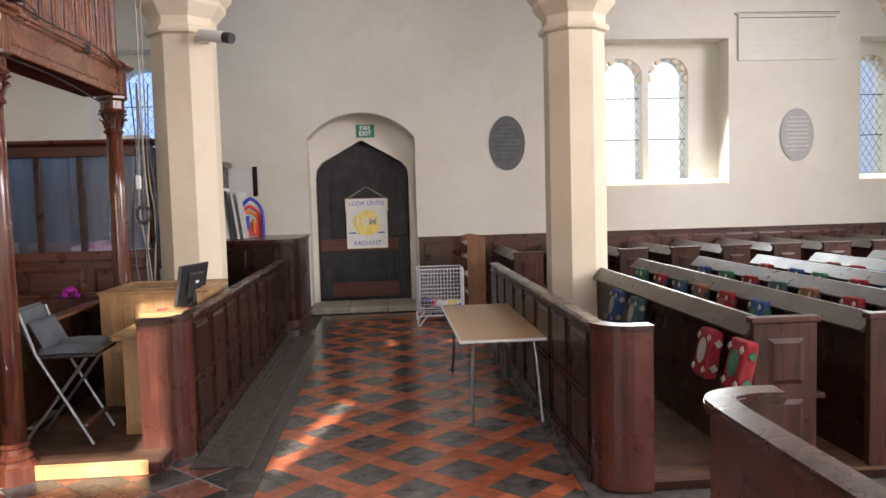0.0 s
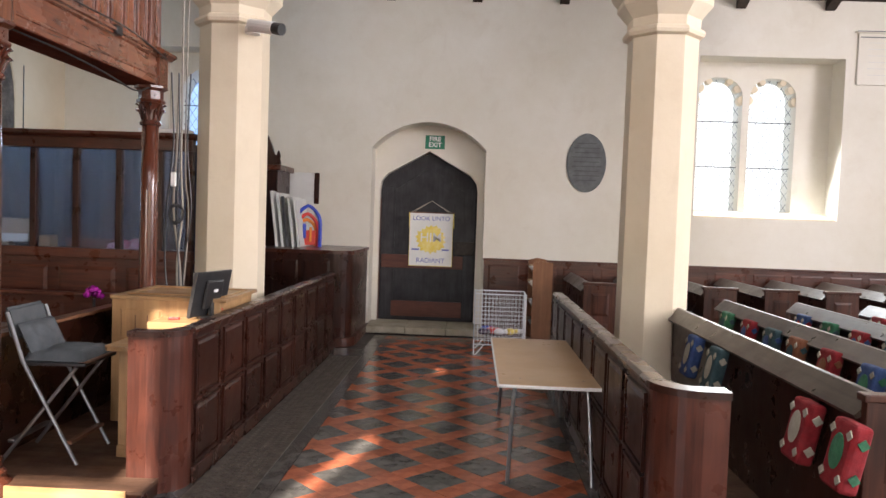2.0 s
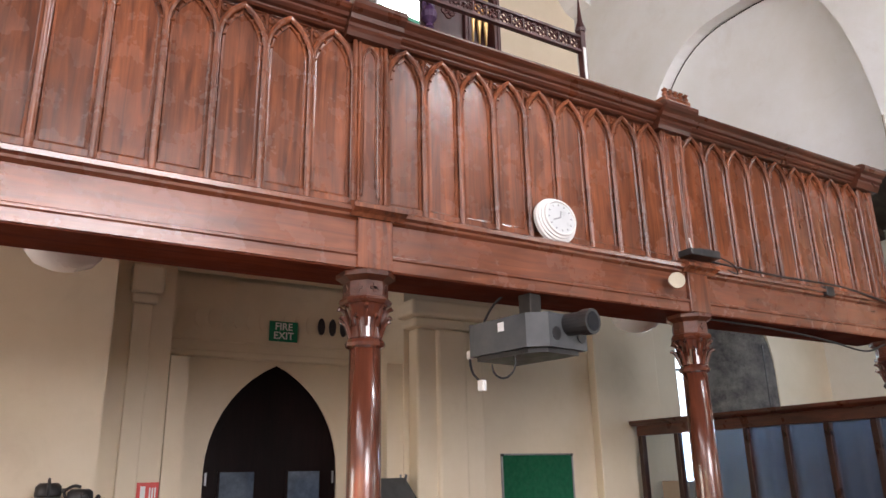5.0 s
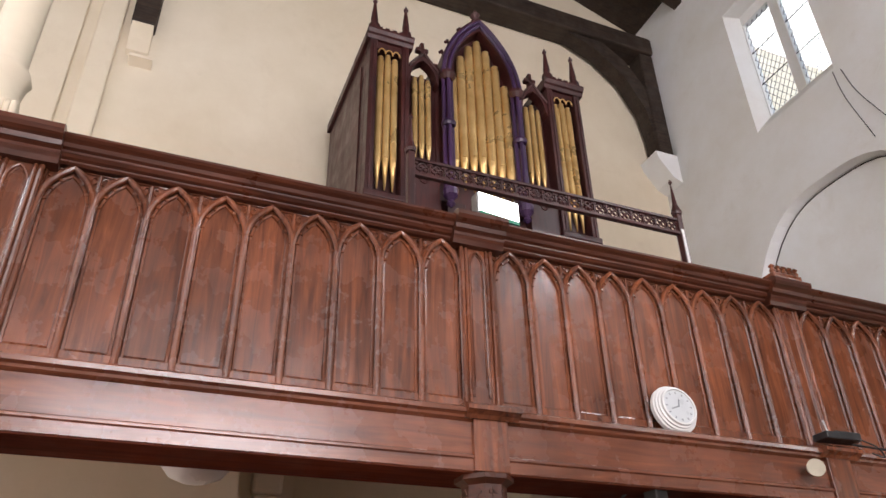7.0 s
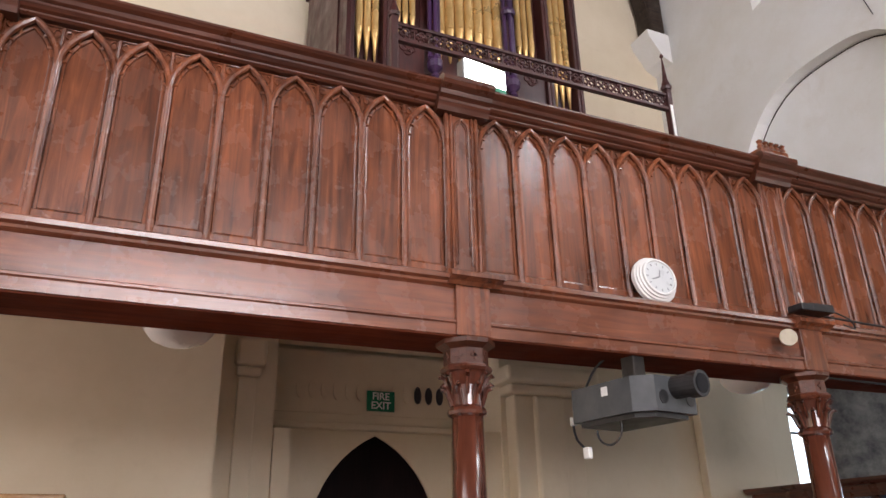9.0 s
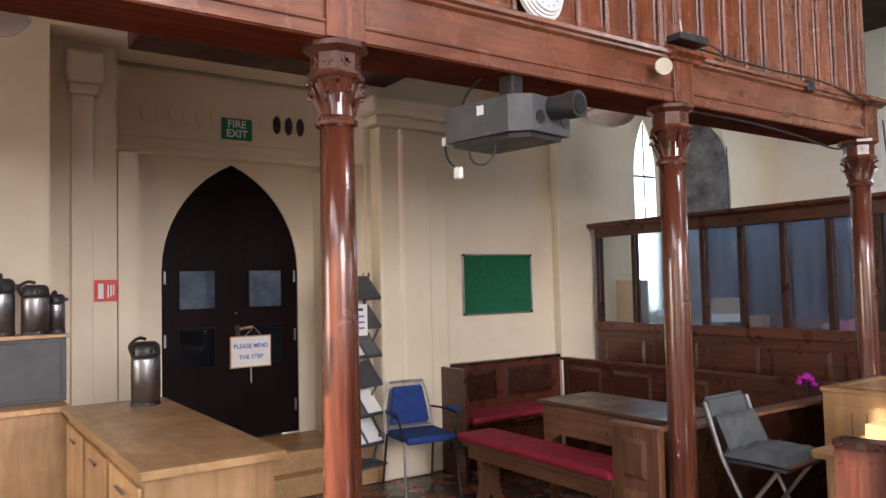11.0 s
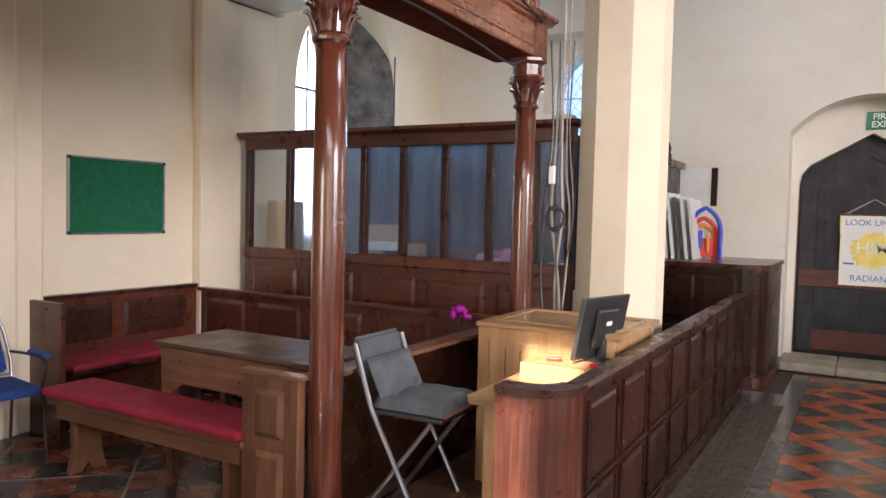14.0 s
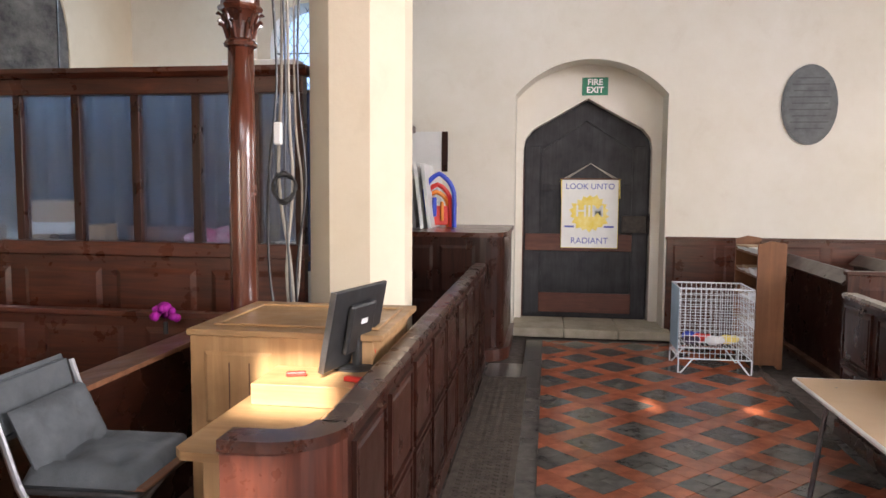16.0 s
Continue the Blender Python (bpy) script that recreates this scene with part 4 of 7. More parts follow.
for x in (-0.21, 0.2):
    part("small_text", box(B(), x - 0.05, x + 0.05, -0.0055, -0.004, -0.15, -0.13), BLUE_INK, pos)
part("rod", rod(B(), [(-0.31, -0.01, 0.36), (0.31, -0.01, 0.36)], 0.008), PINE_X, pos)
for k in (0, 0.03):
    part("string", rod(B(), [(-0.27 + k, -0.012, 0.365), (0, -0.016, 0.52), (0.27 - k, -0.012, 0.365)], 0.004, 5), ROPE, pos)
for x in (-0.30, 0.30):
    part("tassel", rod(B(), [(x, -0.012, 0.36), (x + 0.005, -0.012, 0.16)], 0.006, 5), YELLOW_INK, pos)


def oval(name, x, z, w, h, mat, ink, label):
    t = thing(name, (x, N_FACE, z), label, "plaque", "oval plaques")
    for k, (s, d) in enumerate(((1.0, 0.02), (0.93, 0.026))):
        bm = B()
        prism(bm, [(w / 2 * s * math.cos(math.tau * i / 40), h / 2 * s * math.sin(math.tau * i / 40)) for i in range(40)], "y", -d, 0.0)
        part(("rim", "face")[k], bm, mat, t)
    for i in range(9):
        z0 = h * (0.33 - i * 0.078)
        half = w * 0.40 * math.sqrt(max(0.02, 1 - (2 * z0 / h) ** 2)) * (0.95 if i % 2 else 0.8)
        part("text_line", box(B(), -half, half, -0.0272, -0.026, z0 - 0.006, z0 + 0.006), ink, t)
    return t


GREY_STONE = mottled("grey_marble", (0.34, 0.33, 0.32), (0.44, 0.43, 0.42), 0.5, 5, 0.1)
oval("memorial_plaque", 1.82, 2.26, 0.50, 0.75, SLATE, GREY_PLASTIC, "dark oval slate memorial plaque with worn lettering")
oval("memorial_plaque", 6.0, 2.29, 0.50, 0.75, GREY_STONE, PALE_STONE, "pale grey oval marble memorial plaque with faint lettering")
tab = thing("memorial_tablet", (5.85, N_FACE, 3.66), "white marble memorial tablet with thin grey border", "plaque")
part("slab", box(B(), -0.72, 0.72, -0.03, 0, -0.32, 0.32, 0.006), PALE, tab)
part("top_moulding", box(B(), -0.76, 0.76, -0.05, 0, 0.32, 0.345, 0.008), PALE, tab)
part("border_line", box(B(), -0.70, 0.70, -0.033, -0.03, 0.265, 0.277), SLATE, tab)
part("border_line", box(B(), -0.75, 0.75, -0.053, -0.05, 0.335, 0.345), SLATE, tab)
for i in range(6):
    part("text_line", box(B(), -0.6, 0.6 - 0.1 * (i % 3), -0.0315, -0.03, 0.2 - i * 0.08, 0.206 - i * 0.08), PALE_STONE, tab)

# dado panelling on the north wall
dado = thing("dado_panelling", (0.56, N_FACE, 0), "brown wooden dado panelling along the plaster wall", "panelling", "", 0, "structure")
part("boarding", box(B(), 0, 8.6, -0.03, 0, 0, 0.97), PEW_X, dado)
part("cap", box(B(), -0.01, 8.6, -0.05, 0, 0.97, 1.0, 0.006), PEW_X, dado)
for i in range(18):
    bm = B()
    panel(bm, 0.06 + i * 0.48, 0.46 + i * 0.48, 0.55, 0.92, "y", -0.031, -1, 0.008, 0.02)
    part("panel", bm, PEW_X, dado)

# ---- wire cage ----
cage = thing("wire_basket", (0.46, 8.80, 0), "white wire dump basket with a few toys inside", "basket")
CW, CD, C0, C1 = 0.56, 0.42, 0.12, 0.68

c = [(0, 0, 0), (CW, 0, 0), (CW, CD, 0), (0, CD, 0)]
for i, nu in enumerate((14, 9, 14, 9)):
    p, q = Vector(c[i]), Vector(c[(i + 1) % 4])
    up = [[p.lerp(q, j / nu) + Vector((0, 0, z)) for z in (C0, C1)] for j in range(nu)]
    across = [[p + Vector((0, 0, C0 + (C1 - C0) * k / 12)), q + Vector((0, 0, C0 + (C1 - C0) * k / 12))] for k in range(13)]
    for line in up + across:
        part("wire", rod(B(), line, 0.0028, 4), WIRE, cage)
bm = B()
for k in range(15):
    rod(bm, [(CW * k / 14, 0, C0 + 0.08), (CW * k / 14, CD, C0 + 0.08)], 0.0025, 4)
part("wire_shelf", bm, WIRE, cage)
for z in (C0, C1):
    part("rim", rod(B(), [(0, 0, z), (CW, 0, z), (CW, CD, z), (0, CD, z), (0, 0, z)], 0.006, 6), WIRE, cage)
for x, y in ((0, 0), (CW, 0), (CW, CD), (0, CD)):
    s = 1 if x == 0 else -1
    part("leg", rod(B(), [(x, y, C0), (x, y, 0.006), (x + s * 0.02, y, 0.006), (x + s * 0.11, y, C0)], 0.006, 6), WIRE, cage)
part("side_card", box(B(), -0.006, -0.003, 0.02, CD - 0.02, C0 + 0.05, C1), mottled("pale_blue_card", (0.35, 0.5, 0.62), (0.45, 0.6, 0.7), 0.6, 5, 0.02), cage, "pale blue printed side panel")
random.seed(7)
for i, (x, y, r, mat) in enumerate(((0.1, 0.12, 0.045, PURPLE), (0.2, 0.2, 0.05, RED_PLASTIC), (0.28, 0.1, 0.05, WHITE_PLASTIC), (0.4, 0.16, 0.05, YELLOW_INK), (0.48, 0.25, 0.04, PAPER), (0.13, 0.28, 0.05, BLUE_PLASTIC))):
    t = thing("soft_toy", (0.46 + x, 8.80 + y, C0 + 0.083), "small coloured soft toy lying in the wire basket", "toy", "toys in the basket")
    bm = B()
    bmesh.ops.create_icosphere(bm, subdivisions=2, radius=r, matrix=Matrix.Translation((0, 0, r)) @ Matrix.Diagonal((1.3, 1, 0.8, 1)))
    bmesh.ops.create_icosphere(bm, subdivisions=2, radius=r * 0.6, matrix=Matrix.Translation((r * 1.3, 0, r * 1.1)))
    part("body", bm, mat, t, smooth=True)

# ---- bookcase ----
bc = thing("bookcase", (1.10, 9.05, 0), "narrow orange-brown bookcase with papers on its shelves", "bookcase")
BROWN = wood("orange_brown_veneer", (0.22, 0.085, 0.035), (0.33, 0.14, 0.06), 0.4, "z", 0.6, 0.1, 0.05)
for y in (0.0, 0.72):
    bm = B()
    prism(bm, [(0, 0.03), (0.04, 0.03), (0.06, 0.0), (0.06, 0.03), (0.16, 0.03), (0.18, 0.0), (0.22, 0.0), (0.22, 1.03), (0.1, 1.05), (0, 1.02)], "y", y, y + 0.02)
    part("side", bm, BROWN, bc)
part("back", box(B(), 0.205, 0.215, 0.02, 0.72, 0.04, 1.0), BROWN, bc)
for z in (0.06, 0.3, 0.52, 0.74, 0.92):
    part("shelf", box(B(), 0.005, 0.205, 0.02, 0.72, z, z + 0.018), BROWN, bc)
random.seed(9)
for z in (0.318, 0.538, 0.758, 0.938):
    for k in range(3):
        h = random.uniform(0.02, 0.07)
        t = thing("paper_pile", (1.10 + 0.1, 9.05 + 0.14 + k * 0.22, z), "pile of white papers and booklets on a shelf", "papers", "paper piles", random.uniform(-6, 6))
        for q in range(3):
            part("booklet", box(B(), -0.095 - 0.01 * q, 0.08, -0.09 + 0.004 * q, 0.09 - 0.006 * q, h / 3 * q, h / 3 * (q + 1) - 0.001), (PAPER, WHITE_INK, CARD)[q if k else 0], t)

# ---- cupboard pew by the door, with what stands on it ----
cp = thing("cupboard_pew", (-2.35, 8.92, 0), "dark panelled cupboard pew with moulded top", "cupboard")
bm = B()
CWD, CDP = 1.40, 1.30
prism(bm, [(0, 0.02), (CWD - 0.2, 0.02)] + [(CWD - 0.2 + 0.2 * math.sin(a), 0.22 - 0.2 * math.cos(a)) for a in [math.pi / 2 * k / 6 for k in range(1, 7)]] + [(CWD, CDP), (0, CDP)], "z", 0.0, 1.05)
part("body", bm, PEW, cp)
bm = B()
prism(bm, [(0, 0.0), (CWD - 0.2, 0.0)] + [(CWD - 0.2 + 0.22 * math.sin(a), 0.22 - 0.22 * math.cos(a)) for a in [math.pi / 2 * k / 6 for k in range(1, 7)]] + [(CWD + 0.02, CDP), (0, CDP)], "z", 1.05, 1.09)
part("top", bm, PEW_X, cp)
bm = B()
prism(bm, [(0, -0.02), (CWD - 0.2, -0.02)] + [(CWD - 0.2 + 0.245 * math.sin(a), 0.225 - 0.245 * math.cos(a)) for a in [math.pi / 2 * k / 6 for k in range(1, 7)]] + [(CWD + 0.04, CDP), (0, CDP)], "z", 0.0, 0.1)
part("plinth", bm, PEW_X, cp)
for x0, x1 in ((0.5, 0.8), (0.86, 1.16)):
    for z0, z1 in ((0.16, 0.52), (0.58, 0.98)):
        bm = B()
        panel(bm, x0, x1, z0, z1, "y", 0.019, -1, 0.01, 0.025)
        part("panel", bm, PEW, cp)
random.seed(3)
for i, (x, h, mat) in enumerate(((-2.0, 0.66, PAPER), (-1.93, 0.64, PAPER), (-1.87, 0.6, STEEL), (-1.80, 0.6, WHITE_PLASTIC), (-1.73, 0.58, WHITE_PLASTIC))):
    t = thing("display_board", (x, 9.45, 1.09), "white-framed display board leaning on its edge", "board", "leaning boards", 0)
    bm = B()
    bmesh.ops.create_cube(bm, size=1, matrix=pose(0.05, 0.2, h / 2, 0, -7, 0) @ Matrix.Diagonal((0.018, 0.55, h, 1)))
    part("sheet", bm, PAPER, t)
    bm = B()
    bmesh.ops.create_cube(bm, size=1, matrix=pose(0.05, -0.08, h / 2, 0, -7, 0) @ Matrix.Diagonal((0.03, 0.03, h, 1)))
    part("frame", bm, mat, t)
pan = thing("whiteboard", (-2.0, 10.22, 1.42), "tall white panel with a dark edge against the wall", "board")
part("sheet", box(B(), 0, 0.34, -0.02, 0, -0.33, 0.60), PAPER, pan)
part("edge_strip", box(B(), 0.34, 0.40, -0.03, 0, 0.2, 0.60), PEW, pan)
toy = thing("play_frame", (-1.60, 9.62, 1.09), "red, orange and blue plastic bead toy", "toy", "", 25)
for mat, w, h, d in ((BLUE_PLASTIC, 0.30, 0.50, 0.0), (RED_PLASTIC, 0.26, 0.40, 0.05), (ORANGE_PLASTIC, 0.24, 0.33, 0.09)):
    part("arch_bar", rod(B(), [(-w / 2, d, 0.0)] + [(x, d, z) for x, z in arch(-w / 2, w / 2, h * 0.55, h * 0.45, 6)] + [(w / 2, d, 0.0)], 0.022, 8), mat, toy)
part("panel", box(B(), -0.1, 0.1, 0.03, 0.05, 0.02, 0.2, 0.01), RED_PLASTIC, toy)
part("bead", box(B(), -0.06, -0.02, 0.0, 0.03, 0.1, 0.28, 0.008), BLUE_PLASTIC, toy)
part("bead", box(B(), 0.02, 0.05, 0.0, 0.03, 0.06, 0.24, 0.008), ORANGE_PLASTIC, toy)
tall = thing("tall_cupboard", (-2.52, 9.55, 0), "tall dark carved cupboard with pierced cresting", "cupboard")
part("body", box(B(), 0, 0.55, 0, 0.6, 1.0, 2.0, 0.008), PEW, tall)
part("cornice", box(B(), -0.03, 0.6, -0.05, 0.62, 2.0, 2.07, 0.012), PEW_X, tall)
part("cresting", prism(B(), [(0.2, 2.07), (0.58, 2.07), (0.56, 2.16), (0.5, 2.2), (0.47, 2.3), (0.42, 2.42), (0.36, 2.3), (0.3, 2.22), (0.22, 2.18)], "y", 0.0, 0.05), PEW, tall)
part("finial", lathe(B(), [(0.02, 2.07), (0.035, 2.1), (0.02, 2.14), (0.03, 2.17), (0.008, 2.24)], 10, (0.55, 0.02, 0)), PEW, tall)
part("base", box(B(), 0, 0.15, 0, 0.6, 0, 1.0), PEW, tall)

# ---- cctv camera on the pillar ----
cc = thing("security_camera", (-1.30, 6.42, 2.90), "white security camera with a black lens hood on the pillar", "camera")
part("mount", lathe(B(), [(0.045, -0.02), (0.045, 0.02)], 16, (-0.07, 0.09, 0.02)), WHITE_PLASTIC, cc)
part("arm", rod(B(), [(-0.07, 0.09, 0.02), (-0.01, 0.0, 0.03)], 0.018), WHITE_PLASTIC, cc)
part("housing", rod(B(), [(-0.06, 0.02, 0.035), (0.10, -0.06, 0.0)], 0.036, 14), WHITE_PLASTIC, cc)
part("lens_hood", rod(B(), [(0.10, -0.06, 0.0), (0.15, -0.085, -0.012)], 0.034, 14), BLACK_PLASTIC, cc)

cc.matrix_basis = cc.matrix_basis @ Matrix.Diagonal((1.35, 1.35, 1.35, 1))

# ---- folding table ----
ft = thing("folding_table", (0.58, 4.80, 0), "low folding table with a beige laminate top and steel legs", "table")
TW, TD, TH = 0.62, 1.62, 0.585
part("tabletop", box(B(), 0, TW, 0, TD, TH - 0.02, TH, 0.003), TABLE_TOP, ft)
part("edge_band", rod(B(), [(0, 0, TH - 0.01), (TW, 0, TH - 0.01), (TW, TD, TH - 0.01), (0, TD, TH - 0.01), (0, 0, TH - 0.01)], 0.011, 6), PAPER, ft, "pale plastic edge band")
for y, lean in ((0.16, -0.10), (TD - 0.16, 0.10)):
    for x, out in ((0.10, -0.03), (TW - 0.10, 0.03)):
        part("leg", rod(B(), bowed([(x + (0.05 if out < 0 else -0.05), y, TH - 0.03), (x, y, TH - 0.05), (x + out, y + lean, 0.0)], 4), 0.012, 8), STEEL, ft)
    part("cross_bar", rod(B(), [(0.15, y, TH - 0.03), (TW - 0.15, y, TH - 0.03)], 0.012, 8), STEEL, ft)
    part("clip", box(B(), 0.22, 0.26, y - 0.02, y + 0.02, TH - 0.05, TH - 0.02, 0.004), STEEL, ft)
    part("clip", box(B(), TW - 0.26, TW - 0.22, y - 0.02, y + 0.02, TH - 0.05, TH - 0.02, 0.004), STEEL, ft)


# ---- nave and aisle pews ----
def pew_back(x, y0, y1, kneelers, label):
    """A pew back that runs along y: boarded back, sloping book rest, panelled end at the near end."""
    t = thing("pew", (x, y0, 0.06), label, "pew", "rows of pews")
    n, h = y1 - y0, 0.80
    part("back", box(B(), 0, 0.05, 0.04, n, 0, h - 0.05, 0.004), PEW, t)
    bm = B()
    prism(bm, [(-0.045, h - 0.085), (-0.035, h - 0.10), (0.065, h - 0.035), (0.065, h), (0.04, h)], "y", 0.045, n)
    part("book_rest", bm, BOOKREST, t, "worn shiny sloping book rest")
    part("seat", box(B(), 0.06, 0.40, 0.05, n, 0.36, 0.39, 0.006), PEW_Y, t)
    end = part("pew_end", box(B(), -0.02, 0.32, 0.0, 0.045, 0, h - 0.02, 0.004), PEW_END, t)
    part("end_cap", box(B(), -0.035, 0.335, -0.012, 0.057, h - 0.02, h + 0.012, 0.006), PEW_END, end)
    for z0, z1 in ((0.10, 0.38), (0.46, 0.70)):
        bm = B()
        panel(bm, 0.06, 0.25, z0, z1, "y", -0.001, -1, 0.012, 0.025)
        part("panel", bm, PEW_END, end)
    return t


for i in range(8):
    pew_back(1.99 + 0.63 * i, 3.62, 7.35, 2, "dark varnished pew with a worn sloping book rest")
for i in range(9):
    pew_back(1.62 + 0.63 * i, 8.55, 10.15, 2, "dark varnished short pew against the panelled wall")

# hassocks hung on the pew backs
HASSOCK = [mottled("hassock_%d" % k, a, b, 0.9, 22, 0.6, 0, 0, 160) for k, (a, b) in enumerate((
    ((0.17, 0.006, 0.010), (0.30, 0.016, 0.022)), ((0.02, 0.05, 0.06), (0.05, 0.10, 0.11)), ((0.02, 0.04, 0.14), (0.05, 0.10, 0.24)),
    ((0.16, 0.05, 0.02), (0.25, 0.10, 0.05)), ((0.02, 0.10, 0.05), (0.05, 0.2, 0.1)), ((0.33, 0.30, 0.24), (0.45, 0.42, 0.34))))]
WORDS = ("red", "dark teal", "navy blue", "rust brown", "green", "cream")


def hassock(x, y, z, k, j):
    t = thing("hassock", (x, y, z), "%s embroidered hassock hanging on the pew back" % WORDS[k], "hassock", "hassocks")
    bm = B()
    bmesh.ops.create_cube(bm, size=1, matrix=pose(-0.075, 0, 0, 0, 12, 0) @ Matrix.Diagonal((0.08, 0.17, 0.28, 1)))
    bmesh.ops.bevel(bm, geom=list(bm.edges), offset=0.02, segments=3, affect="EDGES", profile=0.5)
    part("cushion", bm, HASSOCK[k], t, smooth=False)
    m = pose(-0.075, 0, 0, 0, 12, 0)
    motif = HASSOCK[(k + j) % 6] if (k + j) % 6 != k else HASSOCK[5]
    bm = B()
    bmesh.ops.create_uvsphere(bm, u_segments=14, v_segments=8, radius=1, matrix=m @ Matrix.Translation((-0.043, 0, 0.01)) @ Matrix.Diagonal((0.006, 0.05, 0.075, 1)))
    part("motif", bm, motif, t, "embroidered oval motif")
    for s in (-1, 1):
        for q in (-0.09, 0.09):
            bm = B()
            bmesh.ops.create_cube(bm, size=1, matrix=m @ Matrix.Translation((-0.044, s * 0.065, q)) @ Matrix.Rotation(math.pi / 4, 4, "X") @ Matrix.Diagonal((0.006, 0.03, 0.03, 1)))
            part("motif", bm, HASSOCK[5], t)
        bm = B()
        bmesh.ops.create_cube(bm, size=1, matrix=m @ Matrix.Translation((0, -0.1, s * 0.07)) @ Matrix.Rotation(math.pi / 4, 4, "Y") @ Matrix.Diagonal((0.035, 0.006, 0.035, 1)))
        part("motif", bm, motif, t)
    return t


random.seed(12)
hassock(1.985, 4.02, 0.61, 0, 5)
hassock(1.985, 3.64, 0.62, 0, 4)
hassock(1.985, 5.24, 0.63, 1, 4)
hassock(1.985, 5.70, 0.63, 2, 3)
for i in range(1, 6):
    for j in range(6):
        hassock(1.99 + 0.63 * i - 0.005, 4.68 + 0.45 * j + random.uniform(-0.05, 0.05), 0.66, (2, 0, 3, 1, 0, 4)[(j + i - 1) % 6], 1 + (i + j) % 4)

# raised boarded floor under the pews
def boarded(name, x0, x1, y0, y1, z, n, label):
    t = thing(name, (x0, y0, 0), label, "floor", "", 0, "structure")
    part("joist_bed", box(B(), 0.005, x1 - x0 - 0.005, 0.005, y1 - y0 - 0.005, 0, z - 0.02), PEW, t)
    w = (y1 - y0) / n
    for i in range(n):
        part("board", box(B(), 0, x1 - x0, i * w + 0.001, (i + 1) * w - 0.001, z - 0.02, z), FLOORBOARD, t)
    return t


boarded("pew_floor", 1.26, E_FACE, 3.62, 7.5, 0.06, 22, "worn boarded floor under the pews")
boarded("aisle_pew_floor", 1.56, E_FACE, 8.5, 10.2, 0.06, 10, "worn boarded floor under the short pews")
boarded("pew_platform", -2.9, -1.2, 4.26, 6.6, 0.085, 14, "low boarded platform with a worn pale edge")

edge = thing("platform_edge", (-2.9, 4.246, 0), "worn pale wooden edge board of the low platform", "trim", "", 0, "structure")
part("board", box(B(), 0, 1.62, 0, 0.012, 0, 0.086, 0.003), OAK, edge)

# curved pew front nearest the walk
cf = thing("curved_pew_front", (0, 0, 0), "brown pew front with a curved end and a worn rounded cap", "pew")
line = [(1.46, 2.40), (1.36, 2.405), (1.28, 2.385), (1.225, 2.34), (1.205, 2.25), (1.20, 2.0), (1.20, 1.4), (1.20, 0.2), (1.20, -1.5)]
path = bowed([(x - 0.025, y, 0) for x, y in line], 4)


def ribbon(bm, path, half, z0, z1, rounded=False):
    out, inn = [], []
    for i, p in enumerate(path):
        d = (path[min(i + 1, len(path) - 1)] - path[max(0, i - 1)]).normalized()
        nrm = Vector((-d.y, d.x, 0))
        out.append(p + nrm * half), inn.append(p - nrm * half)
    prism(bm, [(p.x, p.y) for p in out] + [(p.x, p.y) for p in inn[::-1]], "z", z0, z1)
    return bm


part("body", ribbon(B(), path, 0.03, 0, 0.805), PEW_END, cf)
part("cap_rail", ribbon(B(), path, 0.048, 0.806, 0.846), PEW_Y, cf, "worn shiny cap rail")
part("cap_bead", ribbon(B(), path, 0.053, 0.816, 0.834), PEW_Y, cf)
for k in range(6):
    bm = B()
    panel(bm, 1.66 - 0.52 * k, 2.08 - 0.52 * k, 0.16, 0.70, "x", 1.1445, -1, 0.012, 0.03)
    part("panel", bm, PEW_END, cf)
part("plinth", ribbon(B(), path, 0.042, 0, 0.09), PEW_X, cf)

# ---- vestry pews and desk under the gallery ----
wp = thing("wall_pew", (-4.98, 4.84, 0), "brown panelled wall pew with a red cushion", "pew")
part("back", box(B(), 0, 0.05, 0, 1.40, 0, 0.83, 0.004), PEW_X, wp)
part("cap_rail", box(B(), -0.01, 0.07, 0, 1.40, 0.83, 0.86, 0.006), PEW_Y, wp)
part("seat", box(B(), 0.05, 0.45, 0.05, 1.40, 0.38, 0.41, 0.004), PEW_Y, wp)
part("cushion", box(B(), 0.06, 0.46, 0.05, 1.38, 0.411, 0.455, 0.018), CRIMSON, wp, "red velvet cushion")
end = part("pew_end", box(B(), 0, 0.46, -0.04, 0.0, 0, 0.86, 0.006), PEW_X, wp)
for u0, u1 in ((0.1, 0.62), (0.72, 1.3)):
    bm = B()
    panel(bm, u0, u1, 0.52, 0.78, "x", 0.051, 1, 0.01, 0.03)
    part("panel", bm, PEW_Y, wp)
np_ = thing("wall_pew", (-4.93, 6.26, 0), "brown panelled wall pew along the glazed screen", "pew")
part("back", box(B(), 0, 2.85, 0, 0.05, 0, 0.80, 0.004), PEW_X, np_)
part("cap_rail", box(B(), 0, 2.85, -0.02, 0.06, 0.80, 0.83, 0.006), PEW_X, np_)
part("seat", box(B(), 0.5, 2.6, -0.40, 0, 0.38, 0.41, 0.004), PEW_X, np_)
for i in range(5):
    bm = B()
    panel(bm, 0.08 + i * 0.56, 0.52 + i * 0.56, 0.48, 0.75, "y", -0.001, -1, 0.01, 0.03)
    part("panel", bm, PEW_X, np_)

desk = thing("writing_desk", (-3.54, 4.70, 0), "old brown wooden desk with a worn top", "desk")
DW, DD = 1.12, 0.52
part("desktop", box(B(), 0, DW, 0, DD, 0.725, 0.75, 0.006), wood("worn_desk_top", (0.075, 0.038, 0.023), (0.16, 0.088, 0.054), 0.4, "x", 0.8, 0.0, 0.12), desk)
